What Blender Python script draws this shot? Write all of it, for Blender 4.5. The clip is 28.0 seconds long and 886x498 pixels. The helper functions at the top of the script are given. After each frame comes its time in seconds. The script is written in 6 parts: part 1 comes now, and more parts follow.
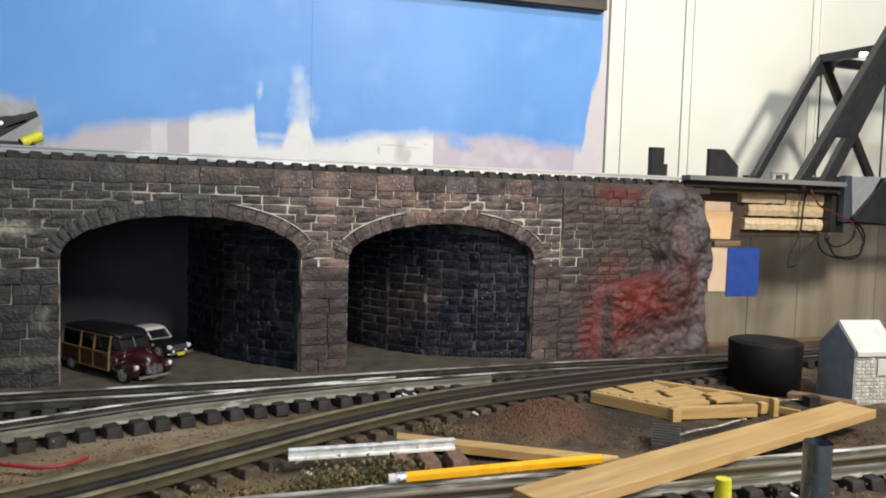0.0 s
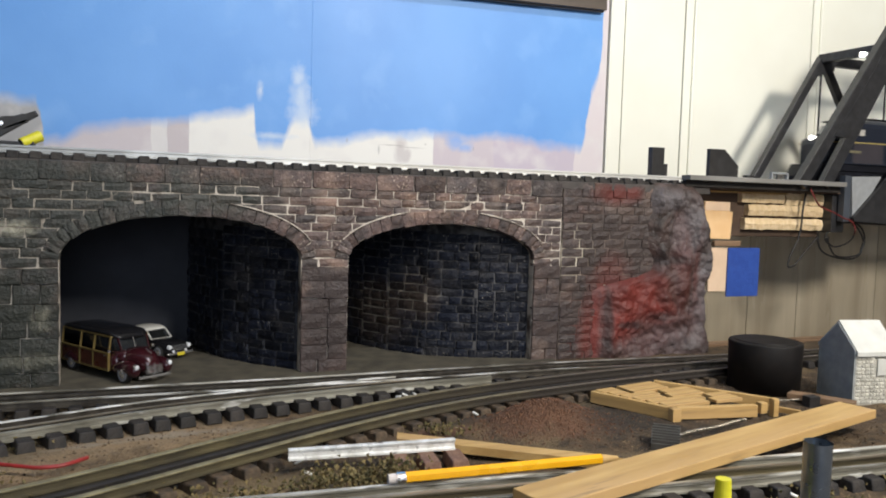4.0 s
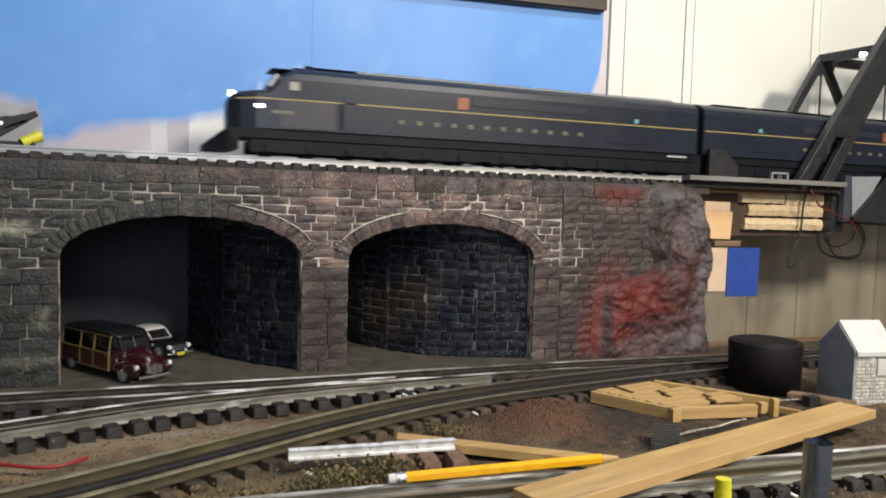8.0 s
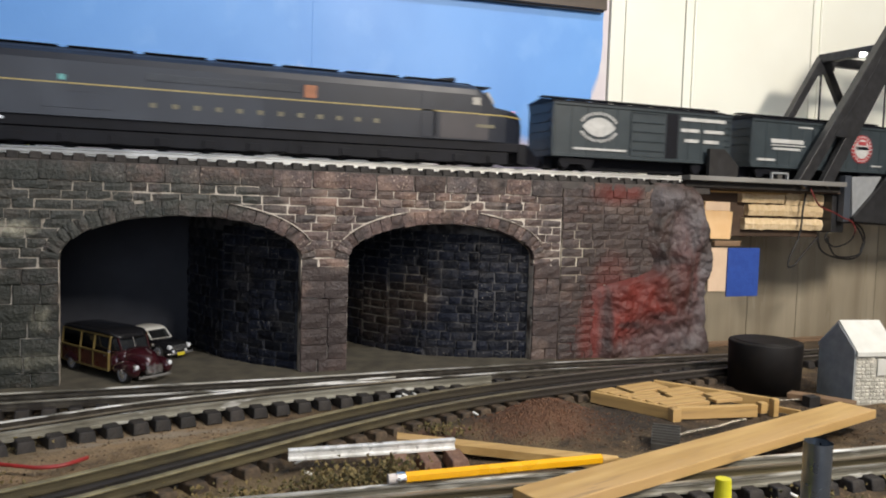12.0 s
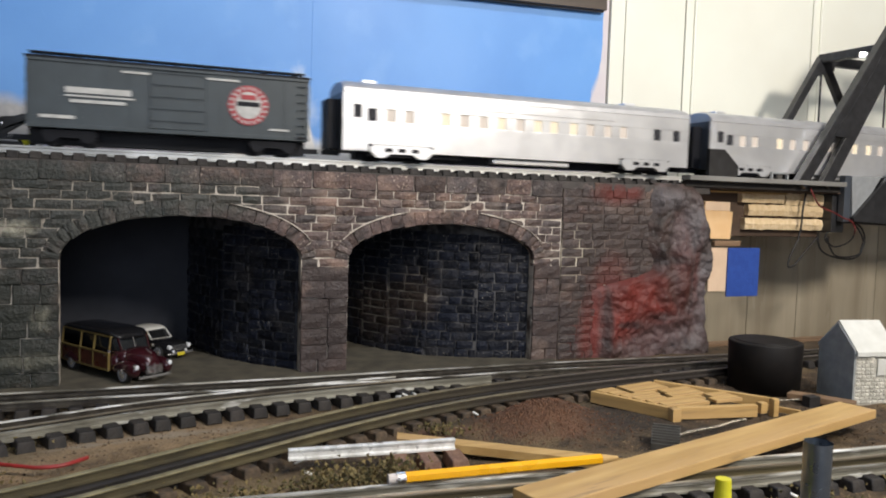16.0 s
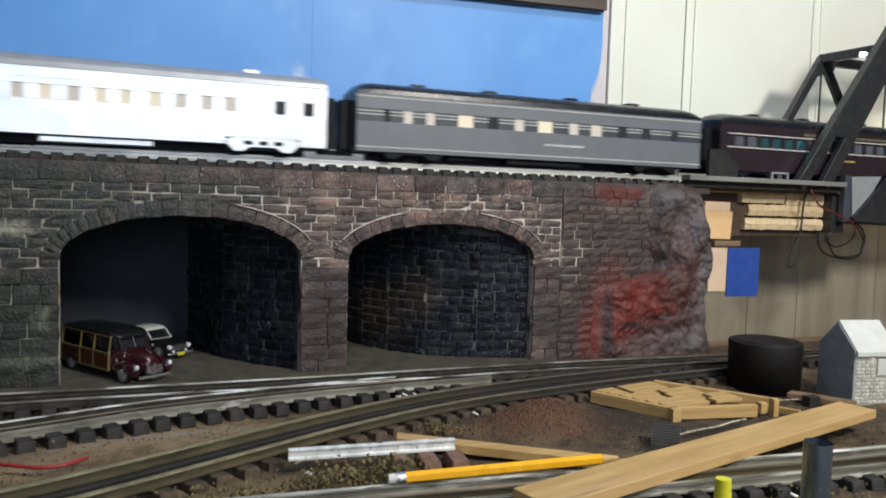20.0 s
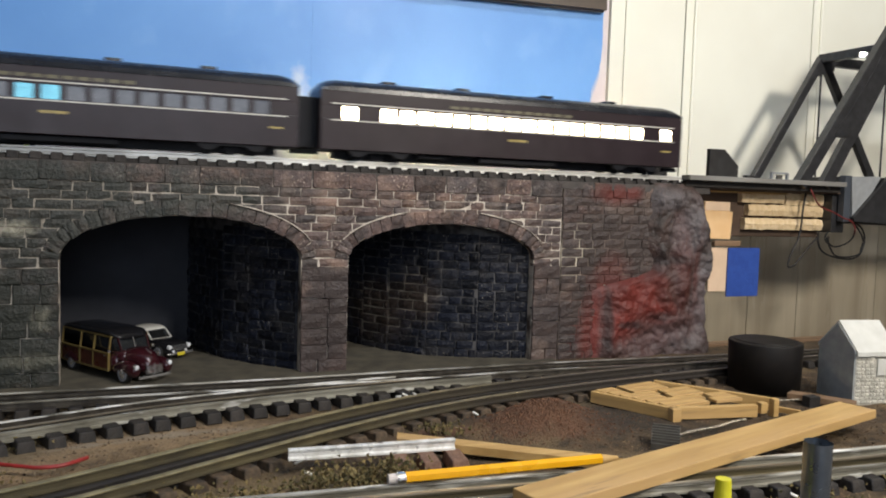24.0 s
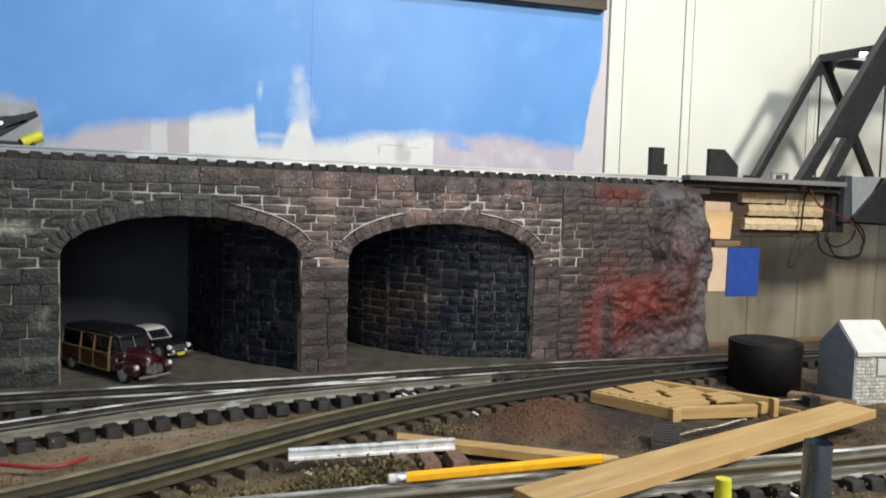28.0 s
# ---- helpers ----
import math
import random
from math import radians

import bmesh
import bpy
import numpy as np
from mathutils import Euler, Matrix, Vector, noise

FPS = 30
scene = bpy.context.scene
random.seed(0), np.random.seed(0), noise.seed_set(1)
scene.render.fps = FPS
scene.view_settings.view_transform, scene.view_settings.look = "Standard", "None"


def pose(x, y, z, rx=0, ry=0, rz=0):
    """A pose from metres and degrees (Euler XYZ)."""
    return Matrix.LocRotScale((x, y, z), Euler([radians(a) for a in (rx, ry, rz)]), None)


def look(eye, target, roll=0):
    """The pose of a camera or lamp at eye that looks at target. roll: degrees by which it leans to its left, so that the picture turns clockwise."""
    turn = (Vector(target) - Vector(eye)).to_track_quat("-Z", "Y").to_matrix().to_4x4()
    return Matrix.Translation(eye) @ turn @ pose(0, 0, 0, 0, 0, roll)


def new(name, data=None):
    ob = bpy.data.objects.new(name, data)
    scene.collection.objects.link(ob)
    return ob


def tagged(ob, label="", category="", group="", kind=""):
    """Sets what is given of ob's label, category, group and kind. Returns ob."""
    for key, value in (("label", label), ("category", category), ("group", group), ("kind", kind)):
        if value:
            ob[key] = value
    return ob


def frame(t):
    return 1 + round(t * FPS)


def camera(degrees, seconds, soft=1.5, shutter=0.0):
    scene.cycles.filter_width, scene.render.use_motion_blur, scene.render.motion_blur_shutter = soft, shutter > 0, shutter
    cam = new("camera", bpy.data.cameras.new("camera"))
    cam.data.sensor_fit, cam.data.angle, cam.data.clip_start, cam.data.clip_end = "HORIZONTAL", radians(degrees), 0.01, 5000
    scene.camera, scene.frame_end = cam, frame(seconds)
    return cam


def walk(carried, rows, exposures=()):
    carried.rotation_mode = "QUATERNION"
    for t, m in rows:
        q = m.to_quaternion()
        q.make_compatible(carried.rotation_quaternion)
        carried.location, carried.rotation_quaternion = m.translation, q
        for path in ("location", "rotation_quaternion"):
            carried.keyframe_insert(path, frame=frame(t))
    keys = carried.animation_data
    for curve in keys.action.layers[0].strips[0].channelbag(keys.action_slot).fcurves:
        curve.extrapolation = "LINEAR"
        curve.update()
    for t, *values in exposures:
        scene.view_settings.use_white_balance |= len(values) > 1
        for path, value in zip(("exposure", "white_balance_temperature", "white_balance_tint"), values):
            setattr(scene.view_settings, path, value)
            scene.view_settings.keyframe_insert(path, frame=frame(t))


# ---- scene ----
# ---- camera ----
cam = camera(60.0, 28.0, soft=1.9, shutter=0.7)
EYE = (0.0, -0.795, 0.188)
YAW, TILT, ROLL = radians(21.7), radians(3.69), 1.72
AIM = (EYE[0] + math.sin(YAW) * math.cos(TILT), EYE[1] + math.cos(YAW) * math.cos(TILT), EYE[2] - math.sin(TILT))
STAND = look(EYE, AIM, ROLL)
walk(cam, [(0.0, STAND), (28.0, STAND)], exposures=[(0.0, 0.09, 6450, 9), (5.5, 0.09, 6500, 10), (12.5, 0.04, 6650, 11), (14.0, -0.08, 6500, 10), (15.0, -0.14, 6400, 9), (16.0, -0.02, 6500, 11), (17.0, -0.02, 6250, 8), (18.0, -0.16, 6150, 8), (19.0, -0.06, 6100, 7), (20.0, -0.14, 6100, 7), (21.0, -0.10, 6100, 7), (23.5, -0.18, 6450, 9), (24.0, -0.12, 6550, 10), (25.0, -0.12, 6450, 10), (26.0, -0.02, 6300, 8), (27.0, 0.00, 6200, 5), (28.0, 0.04, 6250, 7)])

# ---- light ----
world = bpy.data.worlds.new("room_air")
scene.world = world
world.use_nodes = True
world.node_tree.nodes["Background"].inputs[0].default_value = (0.75, 0.85, 1.0, 1)
world.node_tree.nodes["Background"].inputs[1].default_value = 0.12


def area_lamp(name, eye, target, sx, sy, power, colour):
    data = bpy.data.lights.new(name, "AREA")
    data.shape, data.size, data.size_y, data.energy, data.color = "RECTANGLE", sx, sy, power, colour
    ob = new(name, data)
    ob.matrix_world = look(eye, target)
    return ob


area_lamp("work_lamp", (0.76, -1.18, 0.87), (0.55, 0.1, 0.15), 0.16, 0.16, 17.0, (1.0, 0.93, 0.83))
# broad unseen lamp added overhead to fill the whole scene
area_lamp("ceiling_fill_lamp", (0.48, -1.02, 1.52), (0.48, 0.0, 0.1), 1.2, 0.14, 12.5, (0.92, 0.95, 1.0))
area_lamp("window_daylight", (-0.10, -2.09, 0.50), (-0.10, 0.0, 0.40), 1.05, 0.75, 9.2, (0.80, 0.88, 1.0))

# ---- materials ----


def mat(name, a, b=None, rough=0.6, scale=120.0, metal=0.0, bump=0.15, bscale=None, vary=0.0, third=None, detail=6.0, coat=0.0, stretch=None, world_space=False, low=0.35, high=0.65, fleck=None, fleck_scale=420.0, fleck_at=0.64, tint=None, spec=0.5):
    """Two colours mixed by noise, a third in patches, with fine relief."""
    m = bpy.data.materials.new(name)
    m.use_nodes = True
    nt = m.node_tree
    nodes, links = nt.nodes, nt.links
    bsdf = nodes["Principled BSDF"]
    bsdf.inputs["Roughness"].default_value = rough
    bsdf.inputs["Metallic"].default_value = metal
    bsdf.inputs["Coat Weight"].default_value = coat
    bsdf.inputs["Specular IOR Level"].default_value = spec
    if world_space:
        src = nodes.new("ShaderNodeNewGeometry").outputs["Position"]
    else:
        src = nodes.new("ShaderNodeTexCoord").outputs["Object"]
    if stretch:
        mp = nodes.new("ShaderNodeMapping")
        mp.inputs["Scale"].default_value = stretch
        links.new(src, mp.inputs["Vector"])
        src = mp.outputs["Vector"]

    def tex(s, d=detail):
        n = nodes.new("ShaderNodeTexNoise")
        n.inputs["Scale"].default_value = s
        n.inputs["Detail"].default_value = d
        links.new(src, n.inputs["Vector"])
        return n.outputs["Fac"]

    def remap(sock, lo, hi):
        r = nodes.new("ShaderNodeMapRange")
        r.inputs["From Min"].default_value, r.inputs["From Max"].default_value = lo, hi
        links.new(sock, r.inputs["Value"])
        return r.outputs["Result"]

    def mix(fac, c1, c2, kind="MIX"):
        x = nodes.new("ShaderNodeMix")
        x.data_type, x.blend_type = "RGBA", kind
        for i, v in ((0, fac), (6, c1), (7, c2)):
            if isinstance(v, (tuple, list)):
                x.inputs[i].default_value = (*v, 1)
            elif isinstance(v, (int, float)):
                x.inputs[i].default_value = v
            else:
                links.new(v, x.inputs[i])
        return x.outputs[2]

    b = b or tuple(min(1, v * 0.75) for v in a)
    col = mix(remap(tex(scale), low, high), a, b)
    if third:
        col = mix(remap(tex(scale * 0.27, 4.0), 0.52, 0.66), col, third)
    if fleck:
        patchy = nodes.new("ShaderNodeMath")
        patchy.operation = "MULTIPLY"
        links.new(remap(tex(fleck_scale, 3.0), fleck_at, fleck_at + 0.08), patchy.inputs[0])
        links.new(remap(tex(28.0, 3.0), 0.42, 0.62), patchy.inputs[1])
        col = mix(patchy.outputs[0], col, fleck)
    if vary:
        info = nodes.new("ShaderNodeObjectInfo")
        mul = nodes.new("ShaderNodeMapRange")
        mul.inputs["To Min"].default_value, mul.inputs["To Max"].default_value = 1 - vary, 1 + vary
        links.new(info.outputs["Random"], mul.inputs["Value"])
        comb = nodes.new("ShaderNodeCombineColor")
        for i in range(3):
            links.new(mul.outputs["Result"], comb.inputs[i])
        col = mix(1.0, col, comb.outputs[0], "MULTIPLY")
        if tint:
            spread, part_of = nodes.new("ShaderNodeMath"), nodes.new("ShaderNodeMath")
            spread.operation, part_of.operation = "MULTIPLY", "FRACT"
            spread.inputs[1].default_value = 7.31
            links.new(info.outputs["Random"], spread.inputs[0])
            links.new(spread.outputs[0], part_of.inputs[0])
            col = mix(1.0, col, mix(part_of.outputs[0], *tint), "MULTIPLY")
    links.new(col, bsdf.inputs["Base Color"])
    rr = nodes.new("ShaderNodeMapRange")
    rr.inputs["To Min"].default_value, rr.inputs["To Max"].default_value = max(0.02, rough - 0.12), min(1, rough + 0.12)
    links.new(tex(scale * 0.6), rr.inputs["Value"])
    links.new(rr.outputs["Result"], bsdf.inputs["Roughness"])
    if bump:
        bp = nodes.new("ShaderNodeBump")
        bp.inputs["Strength"].default_value = bump
        bp.inputs["Distance"].default_value = 0.002
        links.new(tex(bscale or scale * 2.5), bp.inputs["Height"])
        links.new(bp.outputs["Normal"], bsdf.inputs["Normal"])
    M_PARTS[name] = (nodes, links, bsdf, col, mix, remap, tex)
    return m


M_PARTS = {}


def glow(name, colour, strength):
    m = bpy.data.materials.new(name)
    m.use_nodes = True
    b = m.node_tree.nodes["Principled BSDF"]
    b.inputs["Base Color"].default_value = (*colour, 1)
    b.inputs["Emission Color"].default_value = (*colour, 1)
    b.inputs["Emission Strength"].default_value = strength
    return m


def spots(name, colour, blobs, edge=0.35, flat=False, grain=45.0, strength=1.0):
    """Mixes a colour into a material in soft-edged blotches (x, z, radius x, radius z) broken up by noise."""
    nodes, links, bsdf, col, mix, remap, tex = M_PARTS[name]
    pos = nodes.new("ShaderNodeNewGeometry").outputs["Position"]
    best = None
    for x, z, rx, rz in blobs:
        mp = nodes.new("ShaderNodeMapping")
        mp.vector_type = "TEXTURE"
        mp.inputs["Location"].default_value = (x, z, 0) if flat else (x, 0, z)
        mp.inputs["Scale"].default_value = (rx, rz, 10.0) if flat else (rx, 10.0, rz)
        links.new(pos, mp.inputs["Vector"])
        ln = nodes.new("ShaderNodeVectorMath")
        ln.operation = "LENGTH"
        links.new(mp.outputs["Vector"], ln.inputs[0])
        sock = ln.outputs["Value"]
        if best is not None:
            mn = nodes.new("ShaderNodeMath")
            mn.operation = "MINIMUM"
            links.new(best, mn.inputs[0])
            links.new(sock, mn.inputs[1])
            sock = mn.outputs[0]
        best = sock
    nz = nodes.new("ShaderNodeTexNoise")
    nz.inputs["Scale"].default_value, nz.inputs["Detail"].default_value = grain, 8.0
    links.new(pos, nz.inputs["Vector"])
    ad = nodes.new("ShaderNodeMath")
    ad.operation = "MULTIPLY_ADD"
    ad.inputs[1].default_value, ad.inputs[2].default_value = 1.6, -0.8
    links.new(nz.outputs["Fac"], ad.inputs[0])
    sm = nodes.new("ShaderNodeMath")
    links.new(best, sm.inputs[0])
    links.new(ad.outputs[0], sm.inputs[1])
    fac = remap(sm.outputs[0], 1.0 + edge / 2, 1.0 - edge / 2)
    cl = nodes.new("ShaderNodeMath")
    cl.operation = "MULTIPLY"
    cl.inputs[1].default_value = strength
    links.new(fac, cl.inputs[0])
    out = mix(cl.outputs[0], col, colour)
    links.new(out, bsdf.inputs["Base Color"])
    M_PARTS[name] = (nodes, links, bsdf, out, mix, remap, tex)


def backdrop_paint():
    """Sky-blue wall paint with a ragged unfinished lower edge over lilac primer and white patches."""
    m = mat("sky_blue_paint", (0.125, 0.325, 0.73), (0.150, 0.365, 0.78), rough=0.5, scale=9.0, bump=0.05, bscale=300.0, world_space=True)
    nodes, links, bsdf, col, mix, remap, tex = M_PARTS["sky_blue_paint"]
    sep = nodes.new("ShaderNodeSeparateXYZ")
    links.new(nodes.new("ShaderNodeNewGeometry").outputs["Position"], sep.inputs[0])
    wob = nodes.new("ShaderNodeMath")
    wob.operation = "MULTIPLY_ADD"
    wob.inputs[1].default_value, wob.inputs[2].default_value = 0.009, -0.0045
    links.new(tex(26.0), wob.inputs[0])
    wx = nodes.new("ShaderNodeMath")
    links.new(sep.outputs["X"], wx.inputs[0])
    links.new(wob.outputs[0], wx.inputs[1])
    xn = remap(wx.outputs[0], -0.2, 0.7)

    def ramp(stops, step=False):
        r = nodes.new("ShaderNodeValToRGB")
        r.color_ramp.interpolation = "CONSTANT" if step else "LINEAR"
        els = r.color_ramp.elements
        els[1].position = 1.0
        els[0].position = 0.0
        for i, (x, v) in enumerate(stops):
            at = (x + 0.2) / 0.9
            e = els[0] if i == 0 else els[len(els) - 1] if at >= 1 else els.new(at)
            e.color = (*v, 1) if isinstance(v, tuple) else (v, v, v, 1)
        links.new(xn, r.inputs[0])
        return r

    edge = ramp([(-0.2, 0.287), (-0.106, 0.287), (-0.103, 0.240), (-0.083, 0.244), (-0.059, 0.259), (0.054, 0.276), (0.135, 0.294), (0.139, 0.250), (0.170, 0.251), (0.177, 0.270), (0.186, 0.284), (0.203, 0.288), (0.209, 0.257), (0.244, 0.259), (0.275, 0.270), (0.371, 0.276), (0.430, 0.275), (0.474, 0.281), (0.538, 0.271), (0.614, 0.269), (0.625, 0.349), (0.640, 0.383), (0.646, 0.60), (0.7, 0.60)])
    under = ramp([(-0.2, (0.36, 0.36, 0.37)), (-0.104, (0.55, 0.50, 0.53)), (0.012, (0.66, 0.64, 0.64)), (0.031, (0.52, 0.47, 0.49)), (0.054, (0.78, 0.77, 0.74)), (0.376, (0.56, 0.50, 0.55)), (0.466, (0.53, 0.47, 0.55)), (0.60, (0.66, 0.60, 0.62)), (0.7, (0.66, 0.60, 0.62))], True)
    wz = nodes.new("ShaderNodeMath")
    wz.operation = "MULTIPLY_ADD"
    wz.inputs[1].default_value = 0.016
    links.new(tex(42.0), wz.inputs[0])
    links.new(sep.outputs["Z"], wz.inputs[2])
    d = nodes.new("ShaderNodeMath")
    d.operation = "SUBTRACT"
    links.new(wz.outputs[0], d.inputs[0])
    links.new(edge.outputs[0], d.inputs[1])
    fac = remap(d.outputs[0], 0.000, 0.017)
    low = mix(remap(tex(30.0), 0.50, 0.85), under.outputs[0], (0.70, 0.68, 0.67))
    thin = mix(remap(tex(14.0), 0.55, 0.85), col, (0.22, 0.44, 0.82))
    M_PARTS["sky_blue_paint"] = (nodes, links, bsdf, mix(fac, low, thin), mix, remap, tex)
    spots("sky_blue_paint", (0.56, 0.66, 0.80), [(0.193, 0.312, 0.010, 0.022), (0.190, 0.338, 0.007, 0.012), (0.196, 0.295, 0.014, 0.014), (0.158, 0.262, 0.020, 0.0035), (0.142, 0.318, 0.003, 0.008)], 1.5, grain=120.0, strength=0.75)
    spots("sky_blue_paint", (0.50, 0.46, 0.47), [(0.329, 0.2545, 0.008, 0.016), (0.337, 0.246, 0.008, 0.008)], 0.7, grain=60.0, strength=0.7)
    spots("sky_blue_paint", (0.20, 0.38, 0.76), [(0.4237, 0.2618, 0.012, 0.006), (0.4117, 0.2668, 0.014, 0.008)], 1.0, grain=60.0, strength=0.7)
    spots("sky_blue_paint", (0.20, 0.19, 0.19), [(0.318, 0.2590, 0.015, 0.0007), (0.345, 0.2572, 0.016, 0.0006), (0.299, 0.2520, 0.0012, 0.006), (0.2551, 0.2618, 0.001, 0.003), (0.3655, 0.2626, 0.0015, 0.0012), (0.4376, 0.2601, 0.001, 0.0025)], 0.9, grain=120.0, strength=0.4)
    return m


M = {}
M["sky"] = backdrop_paint()
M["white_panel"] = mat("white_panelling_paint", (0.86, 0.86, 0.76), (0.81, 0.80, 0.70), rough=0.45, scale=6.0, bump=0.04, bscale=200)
M["room"] = mat("room_plaster", (0.55, 0.52, 0.47), (0.48, 0.46, 0.42), rough=0.8, scale=4.0)
M["groove"] = mat("panel_groove", (0.10, 0.09, 0.08), rough=0.8)
M["stone"] = mat("dark_field_stone", (0.110, 0.083, 0.076), (0.048, 0.037, 0.036), rough=0.6, scale=110.0, bump=0.9, bscale=330, vary=0.45, tint=((1.16, 0.98, 0.92), (0.92, 0.98, 1.05)), third=(0.175, 0.132, 0.108), fleck=(0.36, 0.32, 0.265), fleck_scale=450.0, fleck_at=0.60, world_space=True)
M["mortar"] = mat("pale_mortar", (0.58, 0.52, 0.45), (0.085, 0.064, 0.056), rough=0.9, scale=42.0, bump=0.5, bscale=420, world_space=True, low=0.50, high=0.66, detail=9.0)
M["rock"] = mat("painted_rock", (0.068, 0.043, 0.037), (0.022, 0.015, 0.013), rough=0.62, scale=60.0, bump=0.8, bscale=240, third=(0.095, 0.078, 0.080), world_space=True, fleck=(0.5, 0.47, 0.45), fleck_at=0.66)
RED = (0.130, 0.022, 0.016)
# greenish left end, also darkened because less lamp light reaches it
spots("dark_field_stone", (0.030, 0.038, 0.033), [(-0.10, 0.17, 0.17, 0.07), (-0.13, 0.05, 0.10, 0.09), (0.06, 0.185, 0.08, 0.020)], 1.0, strength=0.8)
spots("dark_field_stone", (0.042, 0.030, 0.027), [(0.560, 0.135, 0.075, 0.080), (0.505, 0.10, 0.03, 0.10), (0.183, 0.05, 0.028, 0.05)], 1.2, grain=30.0, strength=0.85)
spots("dark_field_stone", (0.42, 0.40, 0.31), [(-0.100, 0.027, 0.026, 0.006), (-0.085, 0.066, 0.008, 0.010), (-0.105, 0.150, 0.014, 0.006)], 1.0, grain=160.0, strength=0.8)
# left mortar darkened for the same fall-off of light
spots("pale_mortar", (0.095, 0.090, 0.070), [(-0.10, 0.17, 0.15, 0.06)], 1.0, strength=0.55)
spots("dark_field_stone", (0.015, 0.018, 0.013), [(-0.12, 0.050, 0.080, 0.075)], 1.0, grain=90.0, strength=0.8)
spots("dark_field_stone", (0.040, 0.029, 0.028), [(0.458, 0.060, 0.040, 0.080), (0.183, 0.055, 0.030, 0.060)], 1.2, grain=60.0, strength=0.75)
spots("dark_field_stone", RED, [(0.540, 0.201, 0.022, 0.011), (0.565, 0.203, 0.012, 0.008), (0.545, 0.060, 0.030, 0.045), (0.508, 0.03, 0.009, 0.04)], 1.3, grain=22.0, strength=0.8)
spots("painted_rock", (0.130, 0.118, 0.124), [(0.650, 0.155, 0.022, 0.03), (0.672, 0.07, 0.016, 0.055), (0.630, 0.022, 0.055, 0.022), (0.61, 0.195, 0.03, 0.012)], 1.2, grain=60.0, strength=0.8)
spots("painted_rock", (0.085, 0.020, 0.016), [(0.640, 0.095, 0.014, 0.060), (0.662, 0.10, 0.006, 0.045), (0.58, 0.055, 0.075, 0.05)], 1.4, grain=55.0, strength=0.7)
spots("painted_rock", (0.150, 0.022, 0.016), [(0.565, 0.078, 0.040, 0.028), (0.600, 0.056, 0.026, 0.012), (0.517, 0.04, 0.008, 0.05), (0.552, 0.044, 0.020, 0.022)], 1.0, grain=40.0, strength=0.92)
# shade in the rock's crevices, put into the colour as thin dark streaks
spots("painted_rock", (0.018, 0.013, 0.013), [(0.534, 0.05, 0.005, 0.05), (0.565, 0.040, 0.02, 0.005), (0.61, 0.050, 0.02, 0.006), (0.62, 0.12, 0.03, 0.005)], 0.9, grain=90.0, strength=0.7)
# tunnel stone, with the shade inside the arches put into its dark colours
M["inner"] = mat("shade_dark_tunnel_stone", (0.0105, 0.0130, 0.022), (0.005, 0.0062, 0.011), rough=0.5, scale=120.0, bump=0.8, bscale=300, vary=0.5, third=(0.022, 0.022, 0.026), spec=0.18, fleck=(0.26, 0.24, 0.21), fleck_scale=420.0, fleck_at=0.635, world_space=True)
# light caught by the far stones of the second arch, painted brown
spots("shade_dark_tunnel_stone", (0.060, 0.042, 0.030), [(0.275, 0.050, 0.022, 0.030), (0.310, 0.070, 0.016, 0.022)], 1.4, grain=260.0, strength=0.6)
M["mortar_dim"] = mat("stained_mortar", (0.145, 0.115, 0.100), (0.030, 0.023, 0.022), rough=0.9, scale=38.0, bump=0.5, bscale=420, world_space=True, low=0.40, high=0.62, detail=9.0)
spots("stained_mortar", (0.46, 0.41, 0.33), [(0.485, 0.125, 0.022, 0.03)], 1.0)
spots("stained_mortar", RED, [(0.540, 0.201, 0.026, 0.012), (0.53, 0.055, 0.035, 0.05)], 1.3, grain=22.0, strength=0.85)
# tunnel mortar, darkened for the same interior shade
M["mortar_dark"] = mat("shade_dark_mortar", (0.085, 0.083, 0.086), (0.009, 0.009, 0.011), rough=0.9, scale=60.0, bump=0.4, world_space=True, low=0.45, high=0.6)
# the same lit area painted pale on the joints
spots("shade_dark_mortar", (0.40, 0.34, 0.26), [(0.270, 0.050, 0.022, 0.030), (0.305, 0.070, 0.018, 0.025)], 1.2, grain=120.0, strength=0.85)
# vault lining, its black standing in for a deeper, unlit tunnel
M["vault_shade"] = mat("shade_black_plaster", (0.028, 0.031, 0.042), (0.022, 0.025, 0.034), rough=0.9, scale=40.0, world_space=True)
M["soil"] = mat("layout_soil", (0.092, 0.058, 0.030), (0.030, 0.020, 0.011), rough=0.95, scale=80.0, bump=1.0, bscale=420, third=(0.115, 0.080, 0.040), world_space=True, fleck=(0.24, 0.17, 0.09), fleck_scale=380.0, fleck_at=0.58)
spots("layout_soil", (0.31, 0.215, 0.120), [(0.0, -0.185, 0.14, 0.040), (-0.1, -0.20, 0.08, 0.06)], 1.0, True, 90.0, 0.8)
spots("layout_soil", (0.115, 0.055, 0.030), [(0.325, -0.232, 0.055, 0.035), (0.23, -0.225, 0.03, 0.012)], 0.8, True, 70.0, 0.85)
# shadows by the mound and grating, painted into the soil colour
spots("layout_soil", (0.014, 0.011, 0.009), [(0.40, -0.225, 0.05, 0.05), (0.27, -0.195, 0.05, 0.012), (0.46, -0.30, 0.05, 0.03)], 1.0, True, 60.0, 0.75)
spots("layout_soil", (0.17, 0.11, 0.05), [(0.10, -0.325, 0.09, 0.02), (0.42, -0.15, 0.05, 0.01), (0.62, -0.11, 0.06, 0.012)], 0.9, True, 80.0, 0.7)
spots("layout_soil", (0.30, 0.26, 0.20), [(0.03, -0.172, 0.05, 0.008), (-0.02, -0.190, 0.04, 0.006)], 1.2, True, 110.0, 0.6)
